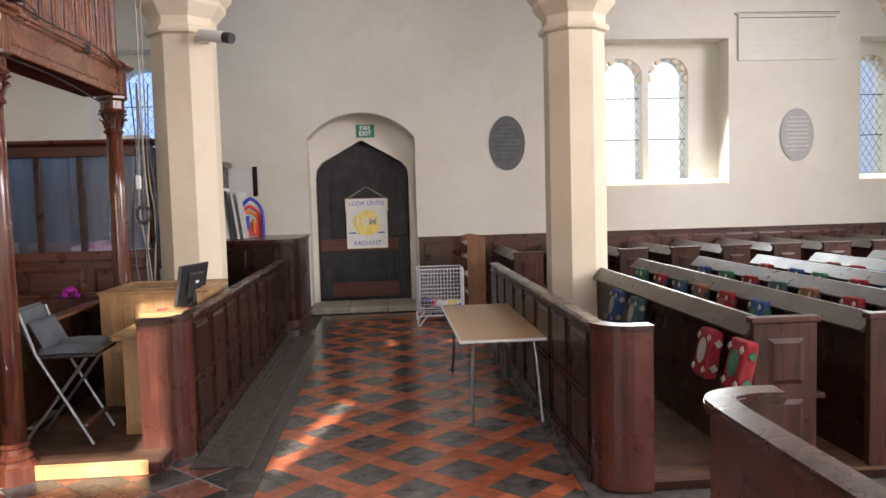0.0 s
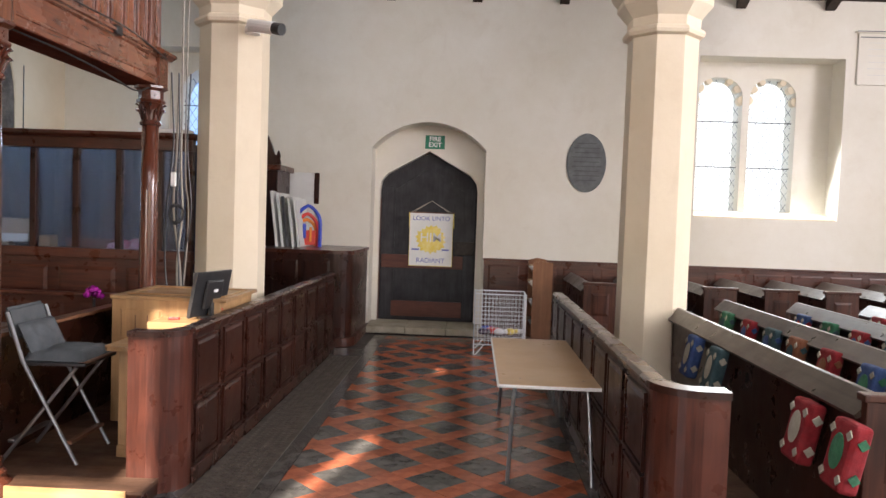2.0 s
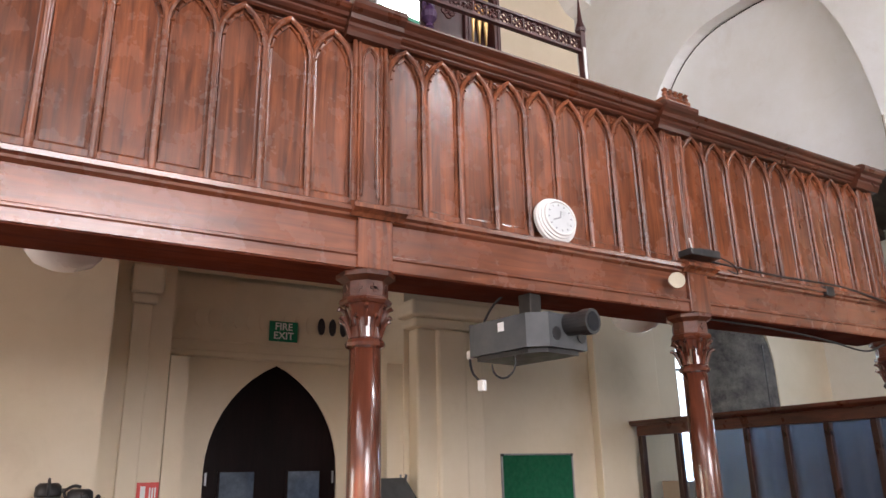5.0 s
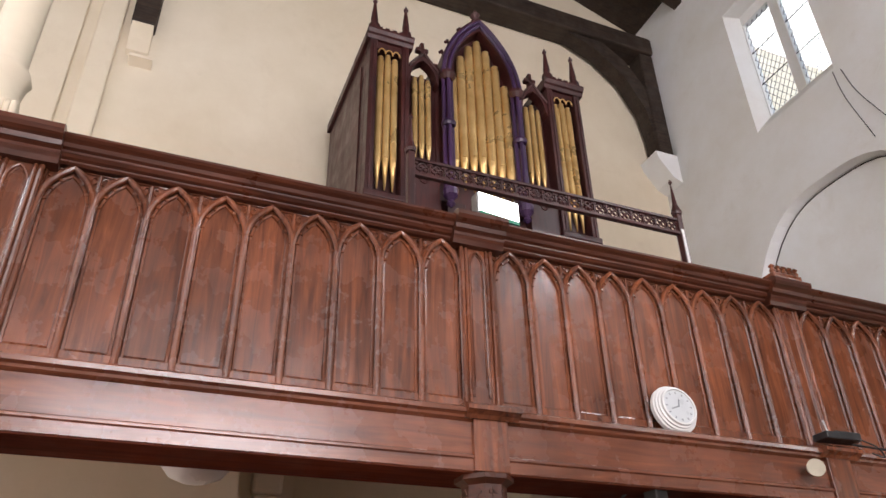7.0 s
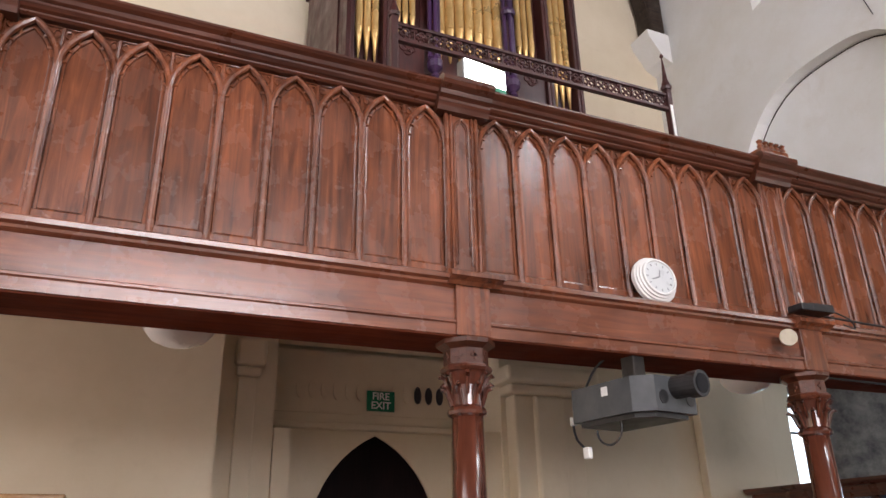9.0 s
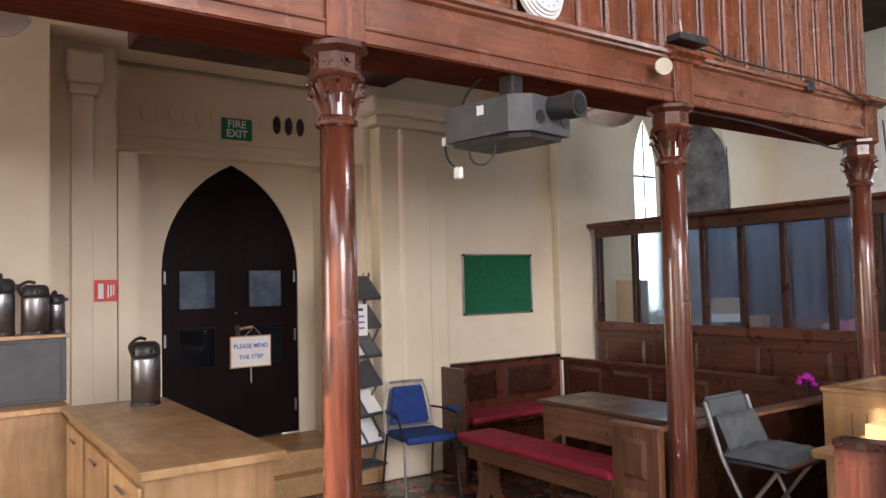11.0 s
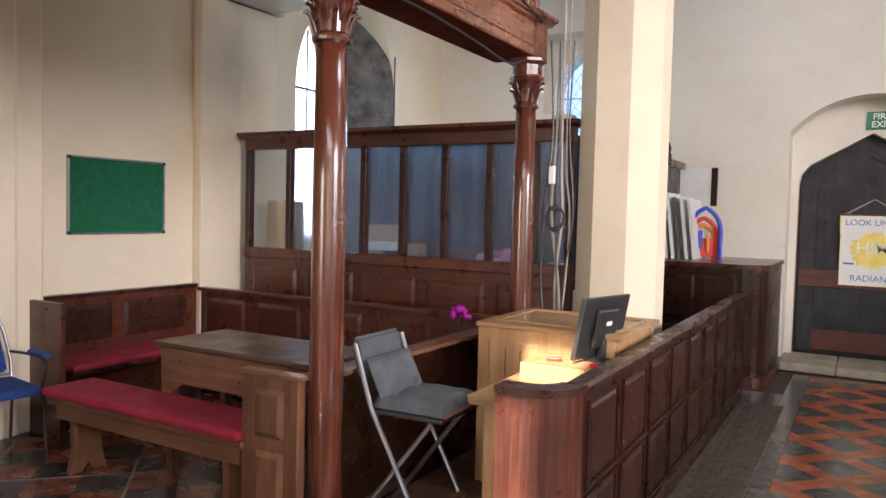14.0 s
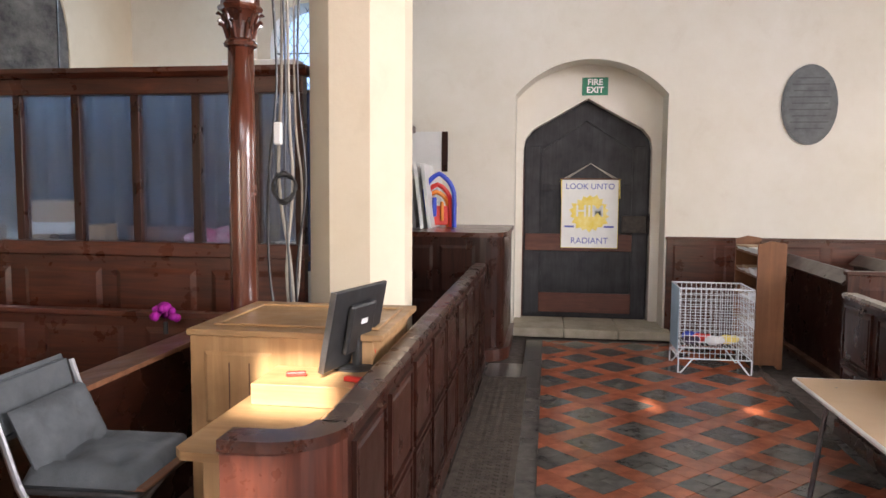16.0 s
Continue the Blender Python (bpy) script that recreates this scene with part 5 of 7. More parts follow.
part("apron", box(B(), 0.03, DW - 0.03, 0.03, DD - 0.03, 0.53, 0.725, 0.004), PINE_X, desk)
part("front_board", box(B(), 0.04, DW - 0.04, 0.018, 0.029, 0.535, 0.72, 0.003), PINE_X, desk, "plain worn front board")
for x, z in ((0.62, 0.60), (0.20, 0.66)):
    keyhole = lathe(B(), [(0.009, 0), (0.009, 0.003)], 10)
    keyhole.transform(pose(x, 0.018, z, 90))
    part("keyhole", keyhole, BLACK_PLASTIC, desk)
for x, d in ((0.03, 1), (DW - 0.03, -1)):
    part("foot_bracket", prism(B(), [(x, 0.40), (x + d * 0.07, 0.40), (x + d * 0.09, 0.49), (x + d * 0.16, 0.535), (x, 0.535)], "y", 0.03, 0.055), PINE_X, desk)
for x in (0.05, DW - 0.09):
    for y in (0.05, DD - 0.09):
        part("leg", prism(B(), [(x, y), (x + 0.045, y), (x + 0.045, y + 0.045), (x, y + 0.045)], "z", 0.0, 0.53), PINE, desk)

be = thing("bench_end", (-2.645, 4.46, 0), "worn pine panelled bench end with two raised panels", "pew end")
part("board", box(B(), 0, 0.33, 0, 0.05, 0, 0.735, 0.006), PINE, be)
part("top", box(B(), -0.012, 0.345, -0.012, 0.062, 0.735, 0.757, 0.006), PINE_X, be)
for z0, z1 in ((0.10, 0.40), (0.46, 0.68)):
    bm = B()
    panel(bm, 0.08, 0.25, z0, z1, "y", -0.001, -1, 0.014, 0.026)
    part("panel", bm, PINE, be)

rb = thing("red_bench", (-4.08, 4.44, 0), "pine bench with a red velvet seat pad", "bench")
part("seat_rail", box(B(), 0, 1.45, 0.0, 0.28, 0.385, 0.42, 0.008), PINE_X, rb)
bm = B()
box(bm, -0.02, 1.45, -0.03, 0.30, 0.422, 0.475, 0.022)
part("seat_pad", bm, CRIMSON, rb, "crimson velvet pad")
part("front_rail", box(B(), 0.05, 1.42, 0.02, 0.05, 0.30, 0.385, 0.006), PINE_X, rb)
for x in (0.12, 1.28):
    bm = B()
    prism(bm, [(0.03, 0.0), (0.10, 0.0), (0.14, 0.05), (0.18, 0.0), (0.25, 0.0), (0.22, 0.12), (0.23, 0.385), (0.05, 0.385), (0.06, 0.12)], "x", x, x + 0.04)
    part("trestle_leg", bm, PINE, rb)

lf = thing("choir_desk", (-2.24, 4.52, 0), "dark pew front with a brown sloping book ledge", "pew")
part("body", box(B(), 0.0, 0.05, 0, 1.62, 0.085, 0.76, 0.004), PEW_Y, lf)
part("book_ledge", prism(B(), [(-0.08, 0.765), (-0.075, 0.745), (0.15, 0.785), (0.15, 0.805)], "y", -0.02, 1.64), PINE_X, lf, "brown worn ledge")

# purple flower head on the choir desk
pf = thing("purple_ornament", (-2.44, 6.15, 0.74), "purple paper ornament on a short stand", "ornament")
part("stand", rod(B(), [(0, 0, 0), (0, 0, 0.06)], 0.012), BLACK_PLASTIC, pf)
VIOLET = mottled("violet_paper", (0.28, 0.0, 0.22), (0.42, 0.01, 0.34), 0.7, 30, 0.4)
bm = B()
random.seed(2)
for i in range(26):
    a, e = random.uniform(0, math.tau), random.uniform(-0.3, 1.4)
    bmesh.ops.create_icosphere(bm, subdivisions=1, radius=0.022, matrix=Matrix.Translation((0.055 * math.cos(a) * math.cos(e), 0.055 * math.sin(a) * math.cos(e), 0.09 + 0.05 * math.sin(e))))
part("petals", bm, VIOLET, pf, smooth=True)

# ---- folding bar chair ----
fc = thing("folding_chair", (-1.86, 4.74, 0.085), "tall folding chair with steel frame and grey tufted pad", "chair", "", -88)
for s in (-1, 1):
    part("long_leg", rod(B(), [(s * 0.19, -0.225, 0.83), (s * 0.19, -0.14, 0.57), (s * 0.19, 0.16, 0.012)], 0.011, 8), STEEL, fc)
    part("back_leg", rod(B(), [(s * 0.165, 0.14, 0.54), (s * 0.175, -0.26, 0.012)], 0.011, 8), STEEL, fc)
for y, z in ((0.115, 0.12), (-0.20, 0.12)):
    part("foot_bar", box(B(), -0.19, 0.19, y - 0.018, y + 0.018, z, z + 0.02, 0.005), PINE_X if y > 0 else STEEL, fc)
part("seat", box(B(), -0.19, 0.19, -0.14, 0.20, 0.545, 0.565, 0.008), BLACK_PLASTIC, fc)
part("seat_front", box(B(), -0.18, 0.18, 0.15, 0.215, 0.566, 0.576, 0.006), PINE_X, fc)
bm = B()
m = pose(0, -0.222, 0.765, 14, 0, 0)
bmesh.ops.create_cube(bm, size=1, matrix=m @ Matrix.Diagonal((0.37, 0.03, 0.18, 1)))
bmesh.ops.bevel(bm, geom=list(bm.edges), offset=0.02, segments=3, affect="EDGES")
part("backrest", bm, GREY_CLOTH, fc)


def tufted(bm, w, d, z, m):
    n = 14
    grid = [[None] * (n + 1) for _ in range(n + 1)]
    for side in (1, 0):
        for i in range(n + 1):
            for j in range(n + 1):
                u, v = i / n * 2 - 1, j / n * 2 - 1
                edge = max(0.0, 1 - max(abs(u), abs(v)) ** 4)
                h = z * math.sqrt(edge) + 0.006
                dip = sum(math.exp(-((u - a) ** 2 + (v - b) ** 2) / 0.03) for a in (-0.45, 0.45) for b in (-0.45, 0.45))
                grid[i][j] = bm.verts.new(m @ Vector((u * w / 2, v * d / 2, (h - dip * z * 0.55) if side else 0)))
        for i in range(n):
            for j in range(n):
                bm.faces.new((grid[i][j], grid[i + 1][j], grid[i + 1][j + 1], grid[i][j + 1]))
    return bm


part("seat_pad", tufted(B(), 0.37, 0.34, 0.06, pose(0, 0.02, 0.567)), GREY_CLOTH, fc, "grey tufted seat pad", True)
part("back_pad", tufted(B(), 0.33, 0.24, 0.045, pose(0, -0.135, 0.655, -64, 0, 0)), GREY_CLOTH, fc, "grey tufted back pad", True)

# ---- oak sound desk ----
oak = thing("sound_desk", (-1.94, 5.42, 0), "pale oak sound desk with a lower worktop", "desk")
part("cabinet", box(B(), 0, 0.72, 0, 0.68, 0.09, 0.90, 0.004), OAK_Z, oak)
part("lid", box(B(), -0.01, 0.76, -0.012, 0.69, 0.90, 0.925, 0.005), OAK, oak)
for u, v, w, d in ((0.06, 0.08, 0.66, 0.02), (0.06, 0.56, 0.66, 0.02), (0.06, 0.10, 0.02, 0.46), (0.70, 0.10, 0.02, 0.46)):
    part("lid_moulding", box(B(), u, u + w, v, v + d, 0.925, 0.934, 0.003), OAK, oak)
for z0, z1 in ((0.14, 0.50), (0.56, 0.84)):
    bm = B()
    panel(bm, 0.06, 0.33, z0, z1, "y", -0.001, -1, 0.008, 0.012)
    part("door_panel", bm, OAK_Z, oak)
for x in (0.16, 0.24):
    part("groove", box(B(), x, x + 0.004, -0.012, -0.008, 0.6, 0.8), PINE, oak)
bm = B()
prism(bm, [(0.31, -0.70), (0.34, -0.735), (0.45, -0.74), (0.76, -0.70), (0.76, -0.004), (0.31, -0.004)], "z", 0.70, 0.725)
part("worktop", bm, OAK, oak)
part("worktop_side", box(B(), 0.385, 0.405, -0.655, -0.01, 0.09, 0.70), OAK_Z, oak)
part("front_panel", box(B(), 0.38, 0.70, -0.68, -0.656, 0.09, 0.698, 0.003), OAK_Z, oak)
part("front_rail", box(B(), 0.378, 0.70, -0.688, -0.681, 0.09, 0.16, 0.002), OAK, oak)
bm = B()
box(bm, 0.36, 0.74, -0.28, -0.02, 0.726, 0.80, 0.003)
part("riser", bm, OAK, oak)

mon = thing("computer_monitor", (-1.345, 5.30, 0.80), "black flat computer monitor seen from behind, on a small stand", "monitor", "", 75)
part("screen_housing", box(B(), -0.06, 0.32, -0.012, 0.006, 0.03, 0.325, 0.005), BLACK_PLASTIC, mon)
part("silver_edge", box(B(), -0.064, -0.060, -0.014, 0.008, 0.03, 0.325), STEEL, mon)
part("back_bulge", box(B(), 0.04, 0.22, -0.035, -0.012, 0.08, 0.27, 0.012), BLACK_PLASTIC, mon)
part("stand_neck", box(B(), 0.11, 0.17, -0.05, -0.02, 0.0, 0.14, 0.008), BLACK_PLASTIC, mon)
part("stand_foot", lathe(B(), [(0.09, 0), (0.09, 0.008), (0.06, 0.014)], 20, (0.14, -0.02, 0)), BLACK_PLASTIC, mon)
part("maker_mark", box(B(), 0.115, 0.16, -0.0365, -0.0352, 0.19, 0.21), WHITE_INK, mon)
for piece in mon.children:
    if piece.name.split(".")[0] in ("screen_housing", "silver_edge", "back_bulge", "maker_mark"):
        piece.matrix_basis = pose(0, 0.012, -0.012, 11)
part("cable", rod(B(), bowed([(0.15, -0.04, 0.10), (0.18, -0.08, 0.06), (0.2, -0.05, 0.02), (0.24, -0.03, 0.006)]), 0.004, 6), RED_PLASTIC, mon, "red cable")
for x, y, r in ((-1.46, 5.26, 20), (-1.24, 5.22, -15)):
    t = thing("red_marker", (x, y, 0.80), "small red plastic object lying on the oak riser", "stationery", "red bits", r)
    part("body", box(B(), -0.035, 0.035, -0.012, 0.012, 0, 0.018, 0.005), RED_PLASTIC, t)

# ---- blue chair ----
ch = thing("arm_chair", (-4.50, 4.36, 0), "blue upholstered armchair with a bronze tube frame", "chair", "", 82)
# faces local -y
bm = B()
box(bm, -0.22, 0.22, -0.24, 0.20, 0.415, 0.475, 0.02)
part("seat", bm, BLUE_CLOTH, ch)
bm = B()
bmesh.ops.create_cube(bm, size=1, matrix=pose(0, 0.235, 0.66, -8, 0, 0) @ Matrix.Diagonal((0.38, 0.04, 0.32, 1)))
bmesh.ops.bevel(bm, geom=list(bm.edges), offset=0.015, segments=2, affect="EDGES")
for v in bm.verts:
    v.co.x *= 1.0 - 0.75 * (v.co.z - 0.5)
part("backrest", bm, BLUE_CLOTH, ch)
part("back_tube", rod(B(), bowed([(-0.215, 0.20, 0.40), (-0.215, 0.235, 0.6), (-0.165, 0.265, 0.83), (-0.12, 0.27, 0.855), (0.12, 0.27, 0.855), (0.165, 0.265, 0.83), (0.215, 0.235, 0.6), (0.215, 0.20, 0.40)], 5), 0.011, 8), STEEL, ch)
part("back_strip", box(B(), -0.2, 0.2, 0.20, 0.225, 0.482, 0.492), STEEL, ch)
for s in (-1, 1):
    part("front_leg", rod(B(), [(s * 0.235, -0.20, 0.44), (s * 0.245, -0.24, 0.0)], 0.011, 8), STEEL if s < 0 else IRON, ch)
    part("rear_leg", rod(B(), [(s * 0.22, 0.20, 0.44), (s * 0.235, 0.28, 0.0)], 0.011, 8), IRON, ch)
    part("arm_tube", rod(B(), bowed([(s * 0.245, -0.16, 0.44), (s * 0.265, -0.19, 0.58), (s * 0.27, -0.12, 0.625), (s * 0.255, 0.1, 0.63), (s * 0.22, 0.23, 0.63)], 4), 0.010, 8), IRON, ch)
    bm = B()
    box(bm, s * 0.27 - 0.03, s * 0.27 + 0.03, -0.20, 0.04, 0.635, 0.665, 0.012)
    part("arm_pad", bm, BLUE_CLOTH, ch)

ch.matrix_basis = ch.matrix_basis @ Matrix.Diagonal((0.9, 0.9, 0.92, 1))

# ---- green board ----
gb = thing("notice_board", (W_FACE, 5.17, 1.28), "green felt notice board in a thin aluminium frame", "board")
part("felt", box(B(), 0.0, 0.012, 0, 0.78, 0, 0.52), FELT, gb)
for y0, y1, z0, z1 in ((-0.015, 0, 0, 0.52), (0.78, 0.795, 0, 0.52), (-0.015, 0.795, -0.015, 0.0), (-0.015, 0.795, 0.52, 0.535)):
    part("frame_bar", box(B(), 0, 0.02, y0, y1, z0, z1, 0.002), STEEL, gb)
for y in (-0.015, 0.77):
    for z in (-0.015, 0.51):
        part("corner_cap", box(B(), 0, 0.024, y, y + 0.025, z, z + 0.025, 0.003), BLACK_PLASTIC, gb)

# ---- west door, alcove and steps ----
wd = thing("door_2", (W_FACE - 0.72, 0, 0), "closed dark double door with four small glass panes in a pointed arch", "door", "", 0, "structure")
mid = (WD0 + WD1) / 2
halves = arch(WD0, WD1, 1.70, 0.88, 10)
for s in (0, 1):
    pts = [p for p in halves if (p[0] <= mid + 1e-6 if s == 0 else p[0] >= mid - 1e-6)]
    poly = ([(WD0, WSILL)] + pts + [(mid, WSILL)]) if s == 0 else ([(mid, WSILL)] + pts + [(WD1, WSILL)])
    leaf = part("door_leaf", prism(B(), poly, "x", -0.05, 0.0), DARK_DOOR, wd)
    c = mid + (-0.29 if s == 0 else 0.28)
    for z in (0.93, 1.40):
        for y0, y1, z0, z1 in ((c - 0.16, c - 0.14, z - 0.015, z + 0.315), (c + 0.14, c + 0.16, z - 0.015, z + 0.315), (c - 0.14, c + 0.14, z - 0.015, z), (c - 0.14, c + 0.14, z + 0.30, z + 0.315)):
            part("glazing_bead", box(B(), 0.0, 0.012, y0, y1, z0, z1), DARK_DOOR, leaf)
        pm = PANE_DARK if z < 1 else PANE_SHEEN
        part("glass_pane", box(B(), 0.001, 0.005, c - 0.14, c + 0.14, z, z + 0.30), pm, leaf, "small reflecting glass pane")
    hy = WD0 + 0.02 if s == 0 else WD1 - 0.035
    for z in (0.5, 1.1, 1.6):
        part("hinge", box(B(), 0, 0.01, hy, hy + 0.015, z, z + 0.1), STEEL, leaf)
part("handle_plate", box(B(), 0.0, 0.008, mid + 0.02, mid + 0.06, 1.0, 1.25), IRON, wd)
part("handle", rod(B(), [(0.03, mid + 0.05, 1.22), (0.03, mid + 0.16, 1.235)], 0.010), GILT, wd, "brass lever handle")
part("keyhole", lathe(B(), [(0.012, 0), (0.012, 0.004)], 10, (0.012, mid + 0.03, 1.35)), GILT, wd)
sg = thing("step_notice", (W_FACE - 0.69, mid + 0.14, 1.03), "white notice hung on the door handle", "sign")
part("card", box(B(), 0, 0.006, -0.165, 0.165, -0.12, 0.12), PAPER, sg)
part("frame", box(B(), -0.004, 0.0, -0.175, 0.175, -0.13, 0.13), OAK, sg)
part("string", rod(B(), [(0.004, -0.06, 0.12), (0.02, 0.02, 0.20), (0.004, 0.1, 0.12)], 0.003, 5), ROPE, sg)
part("tail", box(B(), 0, 0.004, -0.006, 0.006, -0.26, -0.12), ROPE, sg)
writing("PLEASE MIND", 0.05, sg, BLUE_INK, pose(0.0072, 0, 0.045, 90, 0, 90), bold=0.0012)
writing("THE STEP", 0.05, sg, BLUE_INK, pose(0.0072, 0, -0.045, 90, 0, 90), bold=0.0012)

ex = thing("exit_sign", (W_FACE - 0.62, 3.345, 2.865), "green fire exit sign with white letters on the panel", "sign", "exit signs")
part("plate", box(B(), 0, 0.008, -0.145, 0.145, -0.10, 0.10, 0.002), GREEN_SIGN, ex)
writing("FIRE", 0.10, ex, WHITE_INK, pose(0.0095, 0, 0.045, 90, 0, 90), bold=0.002)
writing("EXIT", 0.10, ex, WHITE_INK, pose(0.0095, 0, -0.045, 90, 0, 90), bold=0.002)

ex.matrix_basis = ex.matrix_basis @ Matrix.Diagonal((1, 0.88, 0.88, 1))
lin = thing("pierced_lintel", (W_FACE - 0.70, 2.33, 2.66), "cream painted panel with a row of pierced slots above the door", "panel", "", 0, "structure")
part("panel", box(B(), 0, 0.06, 0, 1.87, 0, 0.62), CREAM, lin)
part("ledge", box(B(), 0, 0.11, 0, 1.87, -0.05, 0.0, 0.01), CREAM, lin)
part("bead", box(B(), 0.06, 0.075, 0, 1.87, 0.08, 0.095, 0.004), CREAM, lin)
for i in range(13):
    y = 0.30 + i * 0.107
    m = BLACK_INK if i >= 10 else CREAM
    bm = B()
    lathe(bm, [(0.034, 0), (0.034, 0.012)], 12)
    bm.transform(pose(0.061, y, 0.28, 0, 90, 0) @ Matrix.Diagonal((2.3, 1, 1, 1)))
    part("slot", bm, m, lin)
for k, (y0, y1) in enumerate(((2.365, 2.50), (4.05, 4.2))):
    bm = B()
    box(bm, W_FACE - 0.70, W_FACE - (0.02 if k else 0.28), y0, y1, 0, 2.55)
    structure("alcove_jamb", bm, CREAM, "cream plaster jamb of the porch alcove", "wall")
bm = B()
box(bm, W_FACE + 0.0, W_FACE + 0.16, 4.24, 4.90, 0, 2.84, 0.02)
box(bm, W_FACE + 0.0, W_FACE + 0.19, 4.42, 4.72, 0, 2.84, 0.03)
box(bm, W_FACE + 0.0, W_FACE + 0.23, 4.18, 4.96, 2.84, 2.92, 0.02)
box(bm, W_FACE + 0.0, W_FACE + 0.30, 4.12, 5.02, 2.92, 3.06, 0.03)
structure("pilaster_west", bm, CREAM, "cream plaster pilaster with a moulded capital", "pilaster")
bm = B()
box(bm, W_FACE - 0.69, W_FACE - 0.30, 1.88, 2.36, 0, 3.32)
box(bm, W_FACE - 0.299, W_FACE - 0.25, 2.06, 2.20, 0, 2.92, 0.01)
box(bm, W_FACE - 0.299, W_FACE - 0.22, 2.04, 2.23, 2.921, 3.0, 0.02)
box(bm, W_FACE - 0.299, W_FACE - 0.18, 2.02, 2.26, 3.001, 3.22, 0.03)
structure("pilaster_west_south", bm, CREAM, "cream plaster pilaster beside the porch alcove", "pilaster")
st = thing("porch_steps", (0, 0, 0), "two pale wooden steps up to the porch door", "steps", "", 0, "structure")
part("step", box(B(), -5.2, -4.86, 2.0, 4.83, 0, 0.155, 0.008), OAK, st)
part("step", box(B(), -5.7, -5.02, 2.36, 4.2, 0.155, 0.31, 0.008), OAK, st)
part("step", box(B(), -5.02, -4.99, 2.0, 4.83, 0.155, 0.31, 0.006), OAK, st)

# ---- leaflet stand ----
ls = thing("leaflet_stand", (-4.86, 4.02, 0.155), "grey folding leaflet stand with papers on its shelves", "stand", "", 12)
for y in (-0.14, 0.14):
    zig = [(0.0, 0.02)] + [(0.10 if k % 2 else -0.06, 0.05 + 0.2 * k) for k in range(1, 7)] + [(0.0, 1.50)]
    part("side_frame", rod(B(), [(x, y, z) for x, z in zig], 0.010, 6), GREY_PLASTIC, ls)
    part("post", rod(B(), [(-0.07, y, 0.0), (-0.07, y, 1.50)], 0.008, 6), STEEL, ls)
part("base", box(B(), -0.12, 0.14, -0.18, 0.18, 0, 0.02, 0.005), GREY_PLASTIC, ls)
for k in range(6):
    z = 0.16 + k * 0.225
    bm = B()
    prism(bm, [(0.10, z), (0.11, z + 0.02), (-0.05, z + 0.19), (-0.06, z + 0.18)], "y", -0.17, 0.17)
    part("shelf", bm, GREY_PLASTIC, ls)
    for j, y in enumerate((-0.085, 0.085)):
        if (k, j) in ((5, 0), (5, 1), (4, 1), (2, 1)):
            continue
        mat = (PAPER, WHITE_INK, SLATE, PAPER, GREY_PLASTIC)[(k * 2 + j) % 5]
        bm = B()
        prism(bm, [(0.108, z + 0.03), (0.113, z + 0.032), (-0.035, z + 0.19), (-0.04, z + 0.188)], "y", y - 0.07, y + 0.07)
        part("leaflet", bm, mat, ls)
t = thing("paper_notice", (-4.74, 3.96, 1.28), "white printed notice fixed to the leaflet stand", "sign", "", 8)
part("sheet", box(B(), 0, 0.003, -0.12, 0.10, -0.11, 0.13), PAPER, t)
part("arrow_bar", box(B(), 0.003, 0.0042, -0.08, 0.06, 0.08, 0.10), BLACK_INK, t)
for i in range(3):
    part("text_bar", box(B(), 0.003, 0.0042, -0.09, 0.07, 0.03 - i * 0.045, 0.045 - i * 0.045), BLUE_INK, t)


# ---- behind the glazed screen ----
# added navy sheet stands in for the dim interior seen through the panes
NAVY = mottled("navy_dark_interior", (0.007, 0.011, 0.026), (0.022, 0.035, 0.085), 0.9, 5, 0.5, 0, 0, 60, 0.01)
cur = thing("curtain", (-4.20, 7.55, 0), "added navy sheet for the dark interior behind the glazed screen", "curtain")
bm = B()
pts = [(2.35 * i / 60, 0.02 * math.sin(i * 1.3) + 0.008 * math.sin(i * 2.9)) for i in range(61)]
prism(bm, pts + [(x, y + 0.012) for x, y in pts[::-1]], "z", 0.9, 2.08)
part("cloth", bm, NAVY, cur)
part("rail", rod(B(), [(-0.1, 0, 2.09), (2.5, 0, 2.09)], 0.012), IRON, cur)
for x in (0.0, 2.4):
    part("rail_post", rod(B(), [(x, 0.0, 0.0), (x, 0.0, 2.09)], 0.012), IRON, cur)
sh = thing("storage_table", (-4.75, 6.78, 0), "brown storage table behind the screen", "table")
part("top", box(B(), 0, 2.75, 0, 0.30, 1.02, 1.05), PEW_X, sh)
for x in (0.05, 1.35, 2.66):
    part("leg", box(B(), x, x + 0.05, 0.05, 0.25, 0, 1.02), PEW, sh)


def carton(x, y, z, w, d, h, mat, label, name="cardboard_box"):
    t = thing(name, (x, y, z), label, "box", "stored boxes", random.uniform(12, 24))
    part("carton", box(B(), 0, w, 0, d, 0, h, 0.004), mat, t)
    part("tape", box(B(), w * 0.46, w * 0.54, -0.001, d * 0.9, h, h + 0.0015), PAPER if mat is CARD else CARD, t)
    return t


random.seed(5)
carton(-4.70, 6.80, 1.05, 0.26, 0.2, 0.50, CARD, "tall brown cardboard box standing behind the glass")
carton(-4.25, 6.84, 1.05, 0.28, 0.2, 0.16, CARD, "brown cardboard box on the storage table")
carton(-4.25, 6.84, 1.21, 0.24, 0.18, 0.05, PAPER, "white flat box on a cardboard box")
carton(-3.72, 6.82, 1.05, 0.16, 0.2, 0.12, CARD, "small brown cardboard box")
carton(-3.72, 6.82, 1.17, 0.30, 0.2, 0.07, WHITE_PLASTIC, "white plastic storage tub", "storage_tub")
carton(-3.66, 6.84, 1.24, 0.26, 0.18, 0.13, CARD, "brown cardboard box on the white tub")
